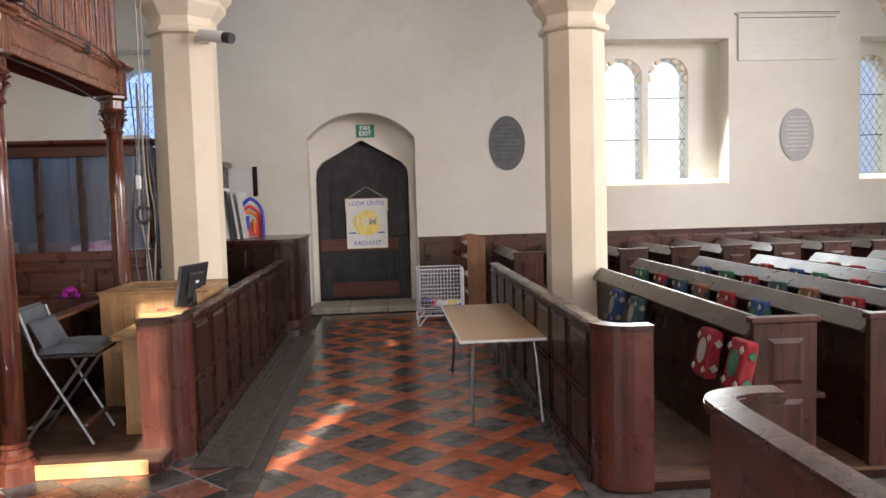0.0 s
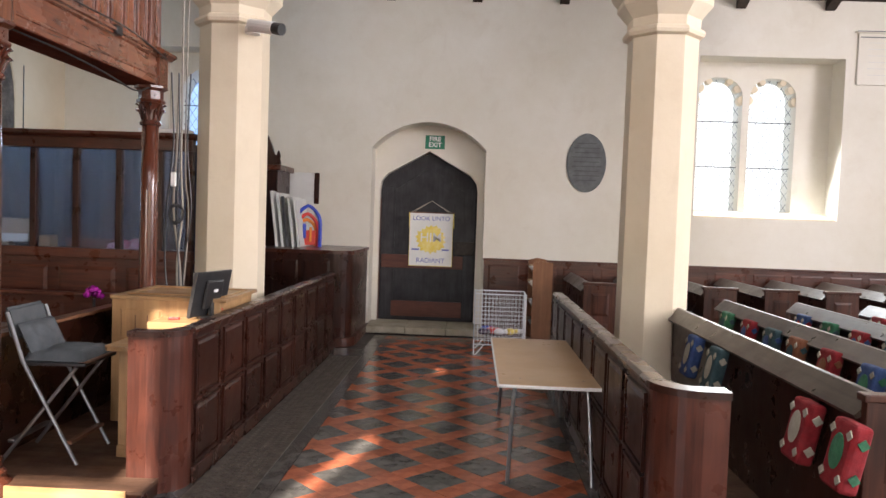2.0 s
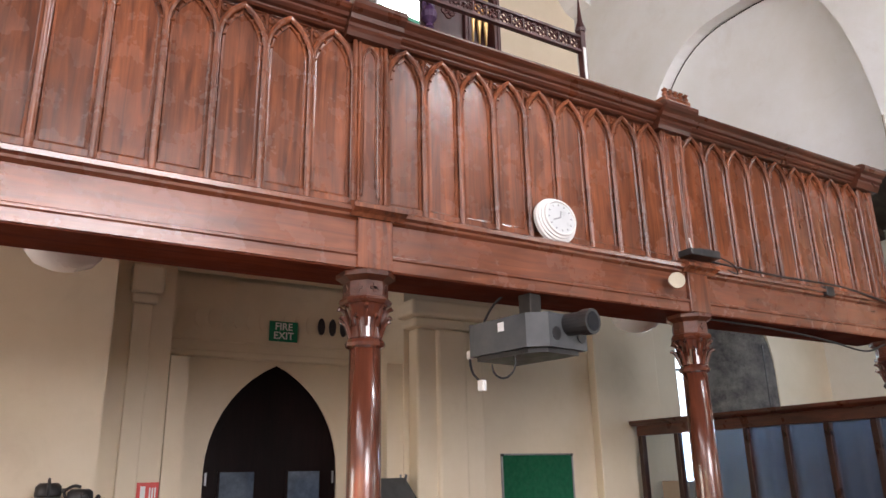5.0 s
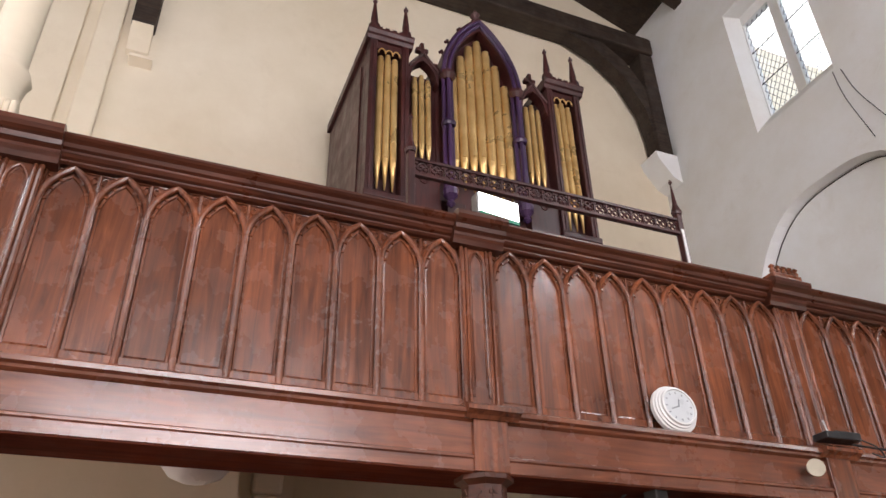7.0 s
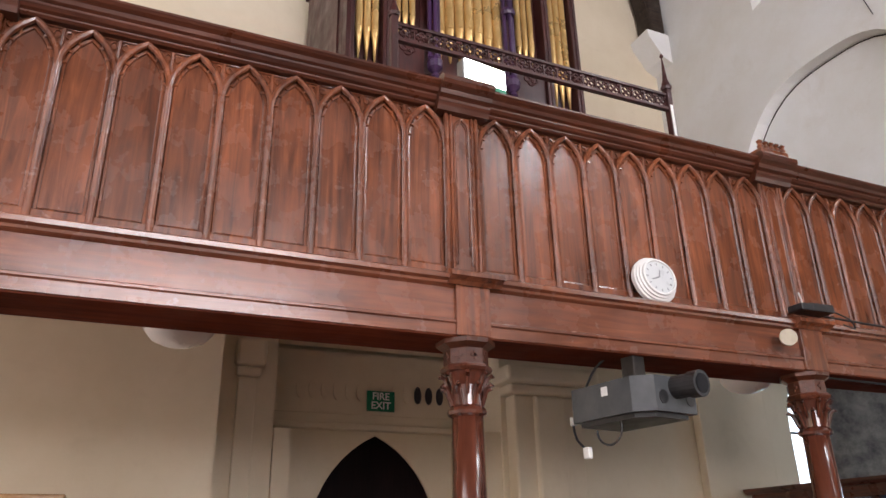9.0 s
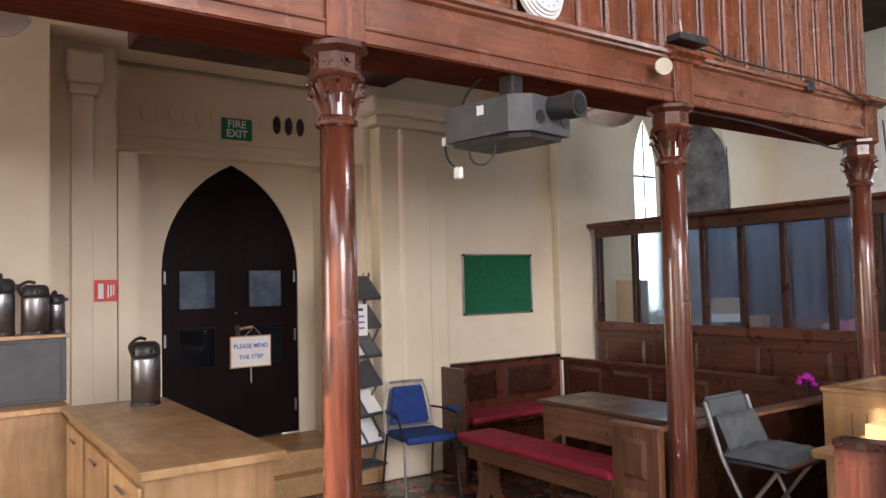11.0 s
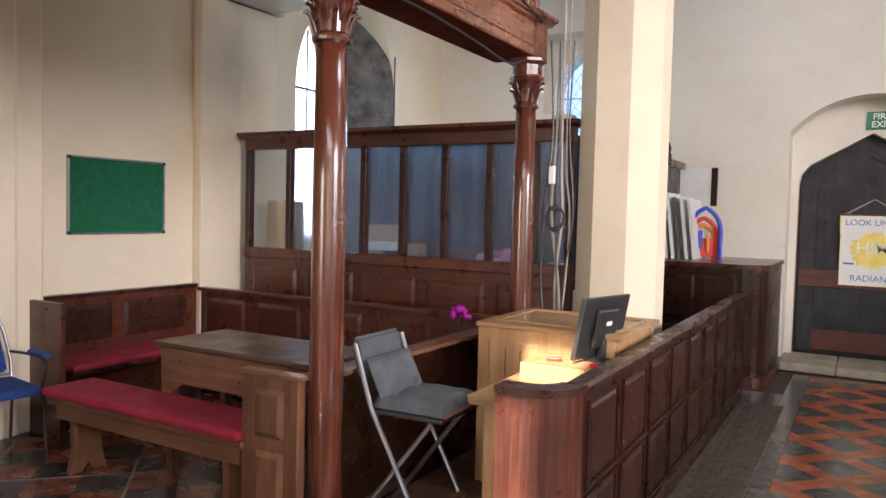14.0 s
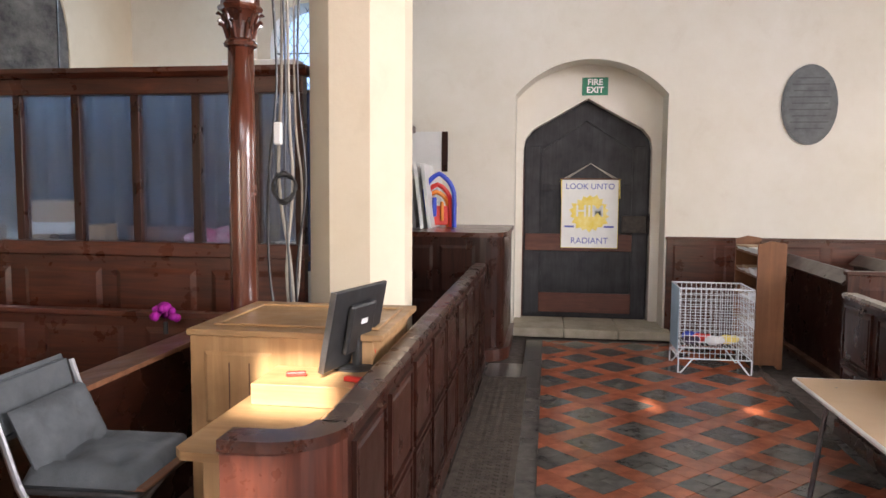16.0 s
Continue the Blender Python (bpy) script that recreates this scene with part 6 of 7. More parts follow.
carton(-3.30, 6.84, 1.05, 0.10, 0.2, 0.18, OAK, "pale wooden block leaning on the table", "wooden_block")
carton(-2.96, 6.82, 1.05, 0.24, 0.2, 0.05, PAPER, "stack of white papers")
carton(-2.12, 6.82, 1.05, 0.14, 0.2, 0.09, PAPER, "small white cardboard box")
dk = thing("red_wooden_chest", (-3.15, 7.02, 1.05), "reddish wooden chest on the storage table", "chest")
part("body", box(B(), 0, 0.5, 0, 0.06, 0, 0.14, 0.006), GALLERY_Y, dk)
part("lid", box(B(), -0.01, 0.51, -0.01, 0.07, 0.14, 0.165, 0.006), GALLERY_Y, dk)
PINK = mottled("pink_print_cloth", (0.62, 0.05, 0.22), (0.85, 0.72, 0.74), 0.8, 9, 0.3)
tub = thing("fabric_bundle", (-2.52, 6.88, 1.05), "white tub heaped with pink and white fabric", "fabric")
part("tub", box(B(), -0.16, 0.16, -0.09, 0.09, 0, 0.08, 0.01), WHITE_PLASTIC, tub)
bm = B()
for i in range(14):
    bmesh.ops.create_icosphere(bm, subdivisions=2, radius=random.uniform(0.035, 0.06), matrix=Matrix.Translation((random.uniform(-0.14, 0.14), random.uniform(-0.05, 0.05), 0.08 + random.uniform(0, 0.07))) @ Matrix.Diagonal((1.3, 1, 0.7, 1)))
part("cloth", bm, PINK, tub, "pink and white printed cloth", True)
wl = thing("white_box_lid", (-2.35, 6.66, 2.11), "flat white box lying on top of the screen", "box")
part("lid", box(B(), 0, 0.42, -0.02, 0.1, 0, 0.035, 0.004), PAPER, wl)

# ---- ropes and cables by the last column ----
random.seed(21)
for i, (mat, x, y, r, n) in enumerate(((ROPE, -1.86, 6.32, 0.008, "bell_rope"), (ROPE, -1.82, 6.34, 0.006, "bell_rope"), (ROPE, -1.90, 6.36, 0.009, "bell_rope"), (BLACK_PLASTIC, -1.93, 6.28, 0.007, "hanging_cable"), (BLACK_PLASTIC, -1.80, 6.33, 0.006, "hanging_cable"), (GREY_PLASTIC, -1.88, 6.30, 0.006, "hanging_cable"))):
    t = thing(n, (x, y, 0.085), "pale rope hanging beside the column" if mat is ROPE else "dark cable hanging beside the column", "rope" if mat is ROPE else "cable", "ropes and cables")
    top = 3.9 if i in (0, 1) else 2.45
    pts = [(random.uniform(-0.04, 0.04), random.uniform(-0.02, 0.02), z) for z in (0.02, 0.5, 0.95)] + [(random.uniform(-0.03, 0.03), 0, z) for z in (1.4, 1.9)] + [(0, 0, top)]
    part("strand", rod(B(), bowed(pts, 6), r, 6), mat, t)
t = thing("cable_coil", (-1.87, 6.27, 1.45), "tangled loop of black cable tied to the ropes", "cable")
bm = B()
for k in range(3):
    rod(bm, [(0.055 * math.cos(a) + random.uniform(-0.008, 0.008), 0.02 * math.sin(a * 2 + k), 0.07 * math.sin(a) + 0.01 * k) for a in [math.tau * i / 16 for i in range(17)]], 0.006, 5)
part("loops", bm, BLACK_PLASTIC, t)
t = thing("plug_socket", (-1.90, 6.28, 1.72), "white plug hanging on a cable", "plug")
part("body", box(B(), -0.02, 0.02, -0.015, 0.015, -0.05, 0.06, 0.008), WHITE_PLASTIC, t)
t = thing("swagged_cable", (0, 0, 0), "black cable looped along the gallery beam", "cable")
part("loop", rod(B(), bowed([(GX + 0.02, 4.42, 2.395), (GX + 0.04, 4.9, 2.38), (GX + 0.03, 5.4, 2.355), (GX + 0.05, 5.75, 2.31), (GX + 0.04, 6.0, 2.37)], 6), 0.006, 6), BLACK_PLASTIC, t)
part("loop", rod(B(), bowed([(GX + 0.12, 4.36, 2.675), (GX + 0.125, 4.9, 2.66), (GX + 0.125, 5.5, 2.665), (GX + 0.125, 6.1, 2.60)], 5), 0.006, 6), BLACK_PLASTIC, t)
part("junction_box", box(B(), GX + 0.085, GX + 0.12, 5.35, 5.43, 2.60, 2.66, 0.006), BLACK_PLASTIC, t)
part("drop", rod(B(), [(-3.3, 6.63, 2.1), (-3.3, 6.63, 2.62)], 0.005, 6), BLACK_PLASTIC, t)

for k, (x0, z0, x1, z1) in enumerate(((-2.60, 6.48, -2.46, 5.62), (-2.52, 6.44, -2.26, 5.60))):
    t = thing("wall_cable", (0, ARC0 - 0.012, 0), "thin grey cable drooping down the white wall", "cable", "wall cables")
    part("strand", rod(B(), bowed([(x0, 0, z0), ((x0 * 2 + x1) / 3 - 0.02, 0, (z0 * 2 + z1) / 3 - 0.05), (x1, 0, z1)], 6), 0.004, 5), LEAD, t)

# ---- projector ----
pj = thing("projector", (-2.0, 3.24, 2.12), "dark grey ceiling projector with a black lens and hanging cables", "projector", "", 10)
part("body", prism(B(), [(-0.26, -0.17), (0.12, -0.17), (0.20, -0.10), (0.20, 0.17), (-0.26, 0.17)], "z", 0.02, 0.17), GREY_PLASTIC, pj)
part("base", prism(B(), [(-0.24, -0.14), (0.10, -0.14), (0.17, -0.08), (0.17, 0.14), (-0.24, 0.14)], "z", 0.0, 0.02), BLACK_PLASTIC, pj)
lens = part("lens_barrel", rod(B(), [(0.10, 0.04, 0.13), (0.34, 0.04, 0.12)], 0.05, 20), BLACK_PLASTIC, pj)
part("lens_ring", rod(B(), [(0.29, 0.04, 0.1225), (0.345, 0.04, 0.12)], 0.056, 20), BLACK_PLASTIC, lens)
part("lens_glass", rod(B(), [(0.343, 0.04, 0.12), (0.348, 0.04, 0.12)], 0.042, 20), PANE_DARK, lens)
part("bracket", box(B(), -0.04, 0.04, -0.04, 0.04, 0.17, 0.36, 0.006), IRON, pj)
part("sticker", box(B(), -0.06, -0.02, -0.1715, -0.17, 0.11, 0.15), WHITE_INK, pj)
for y in (-0.05, 0.1):
    part("vent", lathe(B(), [(0.03, 0), (0.03, 0.003)], 14, (0, 0, 0)), BLACK_PLASTIC, pj).matrix_basis = pose(0.201, y, 0.08, 0, 90, 0) if y < 0 else pose(0.201, 0.13, 0.08, 0, 90, 0)
part("cable", rod(B(), bowed([(-0.26, -0.1, 0.12), (-0.31, -0.12, 0.05), (-0.28, -0.14, -0.04), (-0.20, -0.16, -0.10)]), 0.006, 6), BLACK_PLASTIC, pj)
part("plug", box(B(), -0.21, -0.17, -0.175, -0.15, -0.14, -0.09, 0.005), WHITE_PLASTIC, pj)
part("plug", box(B(), -0.325, -0.295, -0.135, -0.11, 0.02, 0.06, 0.005), WHITE_PLASTIC, pj)
part("cable_loop", rod(B(), [(-0.08 + 0.08 * math.cos(a), -0.12, -0.02 + 0.07 * math.sin(a)) for a in [math.pi + math.pi * 1.15 * i / 14 for i in range(15)]], 0.005, 6), BLACK_PLASTIC, pj)
part("top_cable", rod(B(), bowed([(-0.25, -0.1, 0.16), (-0.15, -0.1, 0.26), (-0.04, -0.05, 0.34)]), 0.006, 6), BLACK_PLASTIC, pj)

pj.matrix_basis = pj.matrix_basis @ Matrix.Diagonal((0.9, 0.9, 0.96, 1))

# ---- dome lamps under the gallery ----
OPAL = mottled("opal_glass", (0.72, 0.72, 0.70), (0.80, 0.80, 0.78), 0.25, 4, 0.0)
for y in (1.47, 4.60):
    t = thing("dome_lamp", (-2.64, y - 0.05, 2.505), "white opal glass dome lamp on the gallery soffit", "lamp", "dome lamps")
    part("dome", lathe(B(), [(0.005, -0.06), (0.06, -0.052), (0.11, -0.03), (0.135, 0.0), (0.14, 0.01)], 28), OPAL, t, smooth=True)
    part("rim", lathe(B(), [(0.145, 0.01), (0.145, 0.03), (0.12, 0.035)], 28), WHITE_PLASTIC, t)
    part("stem", lathe(B(), [(0.03, 0.03), (0.03, 0.55)], 12), WHITE_PLASTIC, t)

# ---- clock and fittings on the gallery front ----
FAINT = mottled("faded_grey_print", (0.22, 0.23, 0.24), (0.30, 0.31, 0.32), 0.5, 8, 0.0)
ck = thing("wall_clock", (GX + 0.045, 3.385, 2.757), "round white plastic clock with a stepped rim on the ledge", "clock")
bm = B()
lathe(bm, [(0.115, 0.0), (0.115, 0.02), (0.108, 0.024), (0.108, 0.032), (0.100, 0.036), (0.100, 0.044), (0.092, 0.048), (0.090, 0.058), (0.082, 0.06), (0.078, 0.05)], 40)
bm.transform(pose(0, 0, 0, 0, 82, 0))
part("rim", bm, WHITE_PLASTIC, ck)
bm = B()
lathe(bm, [(0.079, 0.048), (0.079, 0.052)], 40)
bm.transform(pose(0, 0, 0, 0, 82, 0))
part("dial", bm, mottled("pale_dial", (0.55, 0.57, 0.58), (0.62, 0.64, 0.65), 0.3, 8, 0.0), ck)
for a, l in ((200, 0.045), (75, 0.035)):
    bm = B()
    box(bm, -0.003, 0.003, 0, l, 0.053, 0.055)
    bm.transform(pose(0, 0, 0, 0, 82, 0) @ pose(0, 0, 0, 0, 0, a))
    part("clock_hand", bm, FAINT, ck)
for k in range(12):
    bm = B()
    box(bm, -0.003, 0.003, 0.06, 0.07, 0.0525, 0.0535)
    bm.transform(pose(0, 0, 0, 0, 82, 0) @ pose(0, 0, 0, 0, 0, 30 * k))
    part("hour_mark", bm, FAINT, ck)
gd = thing("wireless_receiver", (GX + 0.15, 4.27, 2.655), "black receiver box with cables on the gallery ledge", "receiver")
part("case", box(B(), -0.06, 0.03, -0.06, 0.10, 0.02, 0.06, 0.006), BLACK_PLASTIC, gd)
part("case", box(B(), -0.05, 0.04, -0.13, -0.05, 0.015, 0.05, 0.006), BLACK_PLASTIC, gd)
part("aerial", rod(B(), [(0.03, -0.11, 0.03), (0.05, -0.15, 0.09)], 0.004, 6), WHITE_PLASTIC, gd)
part("cable", rod(B(), bowed([(0.02, 0.1, 0.03), (0.05, 0.16, -0.01), (0.04, 0.2, -0.05), (0.02, 0.15, -0.03)]), 0.004, 6), BLACK_PLASTIC, gd)
ds = thing("reflector_disc", (GX + 0.09, 4.03, 2.53), "small round pale disc on a chrome arm", "fitting")
part("arm", rod(B(), [(0, 0.10, 0.0), (0.06, 0.02, 0.0)], 0.010), STEEL, ds)
part("disc", rod(B(), [(0.06, 0.02, 0.0), (0.072, 0.012, 0.0)], 0.04, 20), STONE, ds)
cr = thing("carved_cresting", (GX + 0.06, 4.28, 3.575), "small carved cresting with a row of knobs", "cresting")
part("base", box(B(), -0.05, 0.05, -0.10, 0.10, 0, 0.03, 0.006), GALLERY, cr)
for i in range(5):
    part("knob", lathe(B(), [(0.012, 0.03), (0.018, 0.045), (0.010, 0.06), (0.018, 0.072), (0.005, 0.085)], 10, (0.03, -0.08 + i * 0.04, 0)), GALLERY, cr)

# ---- music rail with its lamp ----
mr = thing("music_rail", (-2.46, 2.30, 3.40), "dark openwork rail on pinnacled posts behind the gallery front", "rail")
for y, mat in ((0.0, ORGAN), (1.82, PAPER)):
    p = part("post", box(B(), -0.02, 0.02, y - 0.02, y + 0.02, -0.08, 0.89, 0.004), ORGAN, mr)
    part("pinnacle", lathe(B(), [(0.03, 0.89), (0.035, 0.91), (0.016, 0.97), (0.004, 1.13), (0.014, 1.145), (0.002, 1.17)], 8, (0, y, 0)), ORGAN, p)
    part("inset", box(B(), 0.021, 0.023, y - 0.010, y + 0.010, 0.47, 0.77), mat, p)
for z in (0.735, 0.835):
    part("bar", box(B(), -0.016, 0.016, 0.02, 1.80, z, z + 0.02, 0.003), ORGAN, mr)
for i in range(20):
    y = 0.07 + i * 0.089
    bm = B()
    for q in range(4):
        cy, cz = y + 0.019 * math.cos(math.pi / 2 * q), 0.795 + 0.019 * math.sin(math.pi / 2 * q)
        rod(bm, [(0, cy + 0.017 * math.cos(w), cz + 0.017 * math.sin(w)) for w in [math.tau * j / 8 for j in range(9)]], 0.0055, 4)
    for dz in (-0.034, 0.034):
        for dy in (-0.036, 0.036):
            box(bm, -0.006, 0.006, y + dy - 0.010, y + dy + 0.010, 0.795 + dz - 0.010, 0.795 + dz + 0.010)
    part("quatrefoil", bm, ORGAN, mr)
    part("bar", box(B(), -0.010, 0.010, y + 0.0405, y + 0.0485, 0.755, 0.835), ORGAN, mr)
lb = thing("flood_lamp", (-2.10, 2.64, 3.76), "lit white flood lamp standing behind the gallery front", "lamp", "", 8)
part("housing", box(B(), -0.06, 0.0, -0.125, 0.125, -0.07, 0.07, 0.006), STEEL, lb)
part("diffuser", box(B(), 0.0, 0.006, -0.118, 0.118, -0.045, 0.064), glow("lamp_diffuser", (0.93, 1.0, 0.98), 3.0), lb, "lit white diffuser")
part("green_edge", box(B(), 0.0, 0.008, -0.118, 0.118, -0.068, -0.047), GREEN_SIGN, lb)
part("stand", box(B(), -0.05, -0.02, -0.02, 0.02, -0.19, -0.07), IRON, lb)

# ---- organ ----
OW, TOW, FLT, Z0 = 1.96, 0.335, 0.265, 1.75
og = thing("pipe_organ", (-3.62, 2.335, 2.9), "dark red wooden pipe organ case with gilded pipes and pinnacles", "organ")


def organ_pipe(parent, y, z0, z1, r, x=0.03):
    """A gilded pipe: conical foot, pressed mouth, straight body, pointed crown."""
    bm = B()
    k = z0 + (z1 - z0) * 0.2
    lathe(bm, [(r * 0.2, z0), (r * 0.96, k), (r, k + 0.02), (r, z1 - 0.07), (r * 0.8, z1 - 0.045), (r * 0.85, z1 - 0.02), (r * 0.15, z1)], 14, (x, y, 0))
    p = part("pipe", bm, GILT, parent, smooth=True)
    part("mouth", prism(B(), [(y - r * 0.55, k + 0.012), (y + r * 0.55, k + 0.012), (y + r * 0.5, k + 0.03), (y, k + 0.12), (y - r * 0.5, k + 0.03)], "x", x + r * 0.78, x + r * 1.04), GILT, p)
    return p


part("plinth", box(B(), -1.2, 0.10, 0.0, OW, 0.25, Z0, 0.01), ORGAN, og)
part("case_back", box(B(), -1.2, -0.25, 0.02, OW - 0.02, Z0, 3.3), ORGAN, og)
for y0 in (0.0, OW - TOW):
    y1, top = y0 + TOW, 3.40
    tw = part("tower", box(B(), -1.2, -0.02, y0, y1, Z0, top, 0.006), ORGAN, og)
    for y in (y0, y1 - 0.062):
        part("stile", box(B(), -0.02, 0.09, y, y + 0.062, Z0, top, 0.006), ORGAN, tw)
        part("bead", rod(B(), [(0.092, y + 0.031, Z0 + 0.1), (0.092, y + 0.031, top - 0.08)], 0.008, 6), ORGAN, tw)
    part("cornice", prism(B(), [(-1.2, top - 0.03), (0.095, top - 0.03), (0.11, top), (0.125, top + 0.01), (0.14, top + 0.04), (0.14, top + 0.06), (-1.2, top + 0.06)], "y", y0 - 0.03, y1 + 0.03), ORGAN, tw)
    part("head", box(B(), -0.02, 0.07, y0 + 0.06, y1 - 0.06, top - 0.10, top - 0.03, 0.004), ORGAN, tw)
    part("sill", box(B(), -0.02, 0.11, y0 - 0.012, y1 + 0.012, Z0 + 0.06, Z0 + 0.115, 0.01), ORGAN, tw)
    for side in (y0 - 0.006, y1 + 0.006):
        part("side_panel", box(B(), -1.02, -0.12, side - 0.006, side + 0.006, Z0 + 0.2, top - 0.16, 0.004), ORGAN, tw)
    for y in (y0 + 0.03, y1 - 0.03):
        part("pinnacle", lathe(B(), [(0.045, top + 0.06), (0.05, top + 0.13), (0.028, top + 0.15), (0.032, top + 0.2), (0.012, top + 0.40), (0.022, top + 0.42), (0.003, top + 0.47)], 8, (0.08, y, 0)), ORGAN, tw)
    for k in range(4):
        part("battlement", box(B(), 0.07, 0.12, y0 + 0.055 + k * 0.062, y0 + 0.092 + k * 0.062, top + 0.06, top + 0.10), ORGAN, tw)
    for i in range(3):
        organ_pipe(og, y0 + TOW / 2 + (i - 1) * 0.061, Z0 + 0.18, 3.29 - 0.03 * abs(i - 1), 0.028, 0.035)
        bm = B()
        rod(bm, [(0.075, y0 + TOW / 2 + (i - 1) * 0.061 + 0.03 * math.cos(a), 3.25 + 0.05 * math.sin(a)) for a in [math.pi * j / 8 for j in range(9)]], 0.007, 5)
        part("carved_crest", bm, GILT, tw)
for y0 in (TOW, OW - TOW - FLT):
    y1 = y0 + FLT
    c = (y0 + y1) / 2
    fl = part("flat", box(B(), -0.9, -0.03, y0, y1, Z0, 3.2), ORGAN, og)
    part("gable", prism(B(), [(y0, 3.06), (y0, 3.20), (c, 3.38), (y1, 3.20), (y1, 3.06)] + arch(y0 + 0.02, y1 - 0.02, 3.10, 0.2, 6)[::-1], "x", -0.02, 0.07), ORGAN, fl)
    for s in (-1, 1):
        part("gable_roll", rod(B(), [(0.075, c + s * FLT / 2, 3.20), (0.075, c, 3.385)], 0.013, 6), ORGAN, fl)
    bm = B()
    box(bm, 0.0, 0.05, c - 0.016, c + 0.016, 3.37, 3.53, 0.004)
    box(bm, 0.0, 0.05, c - 0.055, c + 0.055, 3.43, 3.47, 0.008)
    part("finial_cross", bm, ORGAN, fl)
    for i in range(3):
        organ_pipe(og, c + (i - 1) * 0.058, Z0 + 0.50, 3.19 - 0.04 * abs(i - 1), 0.024, 0.015)
    part("skirt", box(B(), -0.03, 0.06, y0, y1, Z0, Z0 + 0.49, 0.006), ORGAN, fl)
    bm = B()
    for q in range(4):
        rod(bm, [(0.062, c + 0.03 * math.cos(math.pi / 2 * q) + 0.028 * math.cos(a), Z0 + 0.36 + 0.03 * math.sin(math.pi / 2 * q) + 0.028 * math.sin(a)) for a in [math.tau * j / 10 for j in range(11)]], 0.007, 5)
    part("tracery", bm, ORGAN, fl)
M0, M1 = TOW + FLT + 0.075, OW - TOW - FLT - 0.075
part("centre_back", box(B(), -0.9, -0.02, TOW + FLT, OW - TOW - FLT, Z0, 3.4), ORGAN, og)
ca = part("centre_arch", prism(B(), arch(M0 - 0.07, M1 + 0.07, 3.16, 0.80, 12) + arch(M0 + 0.02, M1 - 0.02, 3.16, 0.64, 12)[::-1], "x", -0.02, 0.12), ORGAN, og)
for d in (-0.05, 0.0):
    part("arch_roll", rod(B(), [(0.12, u, z) for u, z in arch(M0 + d, M1 - d, 3.16, 0.70 - d, 12)], 0.02, 8), PURPLE, ca, "purple painted moulding")
part("arch_board", prism(B(), arch(M0, M1, 3.16, 0.66, 12), "x", -0.019, 0.0), ORGAN, ca)
for s, y in ((-1, M0), (1, M1)):
    for d, o in ((-0.045, 0.0), (-0.012, 0.03), (0.022, 0.0)):
        part("colonnette", rod(B(), [(0.10 + o, y - s * d, Z0 + 0.28), (0.10 + o, y - s * d, 3.16)], 0.017, 10), PURPLE, og, "purple painted colonnette")
    part("shaft_ring", lathe(B(), [(0.05, 2.62), (0.06, 2.64), (0.06, 2.66), (0.05, 2.68)], 12, (0.105, y + s * 0.012, 0)), PURPLE, og)
    part("colonnette_base", lathe(B(), [(0.01, 0.10), (0.035, 0.13), (0.02, 0.16), (0.055, 0.20), (0.06, 0.25), (0.045, 0.29)], 12, (0.11, y + s * 0.012, Z0)), PURPLE, og)
    part("colonnette_capital", lathe(B(), [(0.04, 3.11), (0.07, 3.15), (0.07, 3.18)], 12, (0.11, y + s * 0.012, 0)), ORGAN, og)
for i in range(7):
    k = abs(i - 3)
    organ_pipe(og, M0 + 0.06 + (M1 - M0 - 0.12) * i / 6, Z0 + 0.34, 3.74 - 0.06 * k - 0.03 * k * k, 0.039, 0.04)
crown = arch(M0 - 0.08, M1 + 0.08, 3.16, 0.81, 12)
for i in range(9):
    a, b = crown[int((i + 0.5) / 9 * (len(crown) - 1))]
    bm = B()
    for q in range(3):
        bmesh.ops.create_icosphere(bm, subdivisions=1, radius=0.016, matrix=Matrix.Translation((0.05, a + 0.016 * math.cos(q * 2.1 + 1.5), b + 0.018 + 0.014 * math.sin(q * 2.1 + 1.5))))
    part("crocket", bm, ORGAN, ca)
part("finial", lathe(B(), [(0.02, 3.94), (0.045, 3.98), (0.02, 4.02), (0.05, 4.06), (0.02, 4.10), (0.004, 4.14)], 8, (0.05, OW / 2, 0)), ORGAN, ca)
for y0, y1 in ((0.64, 0.84), (0.88, 1.08), (1.12, 1.32)):
    bm = B()
    panel(bm, y0, y1, Z0 + 0.02, Z0 + 0.24, "x", -0.019, 1, 0.05, 0.03)
    part("carved_panel", bm, ORGAN, og)

# ---- carved plaster figure at the gallery corner, built as one plain shape ----
sta = B()
random.seed(31)
lathe(sta, [(0.10, 0.0), (0.13, 0.03), (0.135, 0.10), (0.12, 0.20), (0.13, 0.27), (0.15, 0.31), (0.13, 0.35), (0.105, 0.38), (0.10, 0.9), (0.10, 1.9)], 10)
for i in range(5):
    rod(sta, bowed([(0.09, 0.02 + 0.026 * i, 0.10), (0.125, 0.02 + 0.028 * i, 0.05), (0.115, 0.02 + 0.028 * i, 0.0)], 3), 0.017, 7)
for i in range(6):
    rod(sta, bowed([(0.10, -0.16 + 0.03 * i, 0.30), (0.13, -0.17 + 0.03 * i, 0.05), (0.12 + 0.01 * (i % 2), -0.18 + 0.028 * i, -0.16)], 4), 0.022, 7)
st_ob = link("statue", sta, CREAM, True)
st_ob.matrix_basis = pose(-2.06, 0.40, 3.60) @ Matrix.Diagonal((0.8, 0.8, 0.8, 1))
tagged(st_ob, "cream plaster carved figure above the gallery post", "statue")
bm = B()
box(bm, W_FACE, W_FACE + 0.10, -0.30, 0.03, 3.3, 9.2, 0.01)
box(bm, W_FACE, W_FACE + 0.03, 0.03, 0.13, 3.3, 9.2, 0.004)
box(bm, W_FACE, W_FACE + 0.08, 0.13, 0.34, 3.3, 9.2, 0.02)
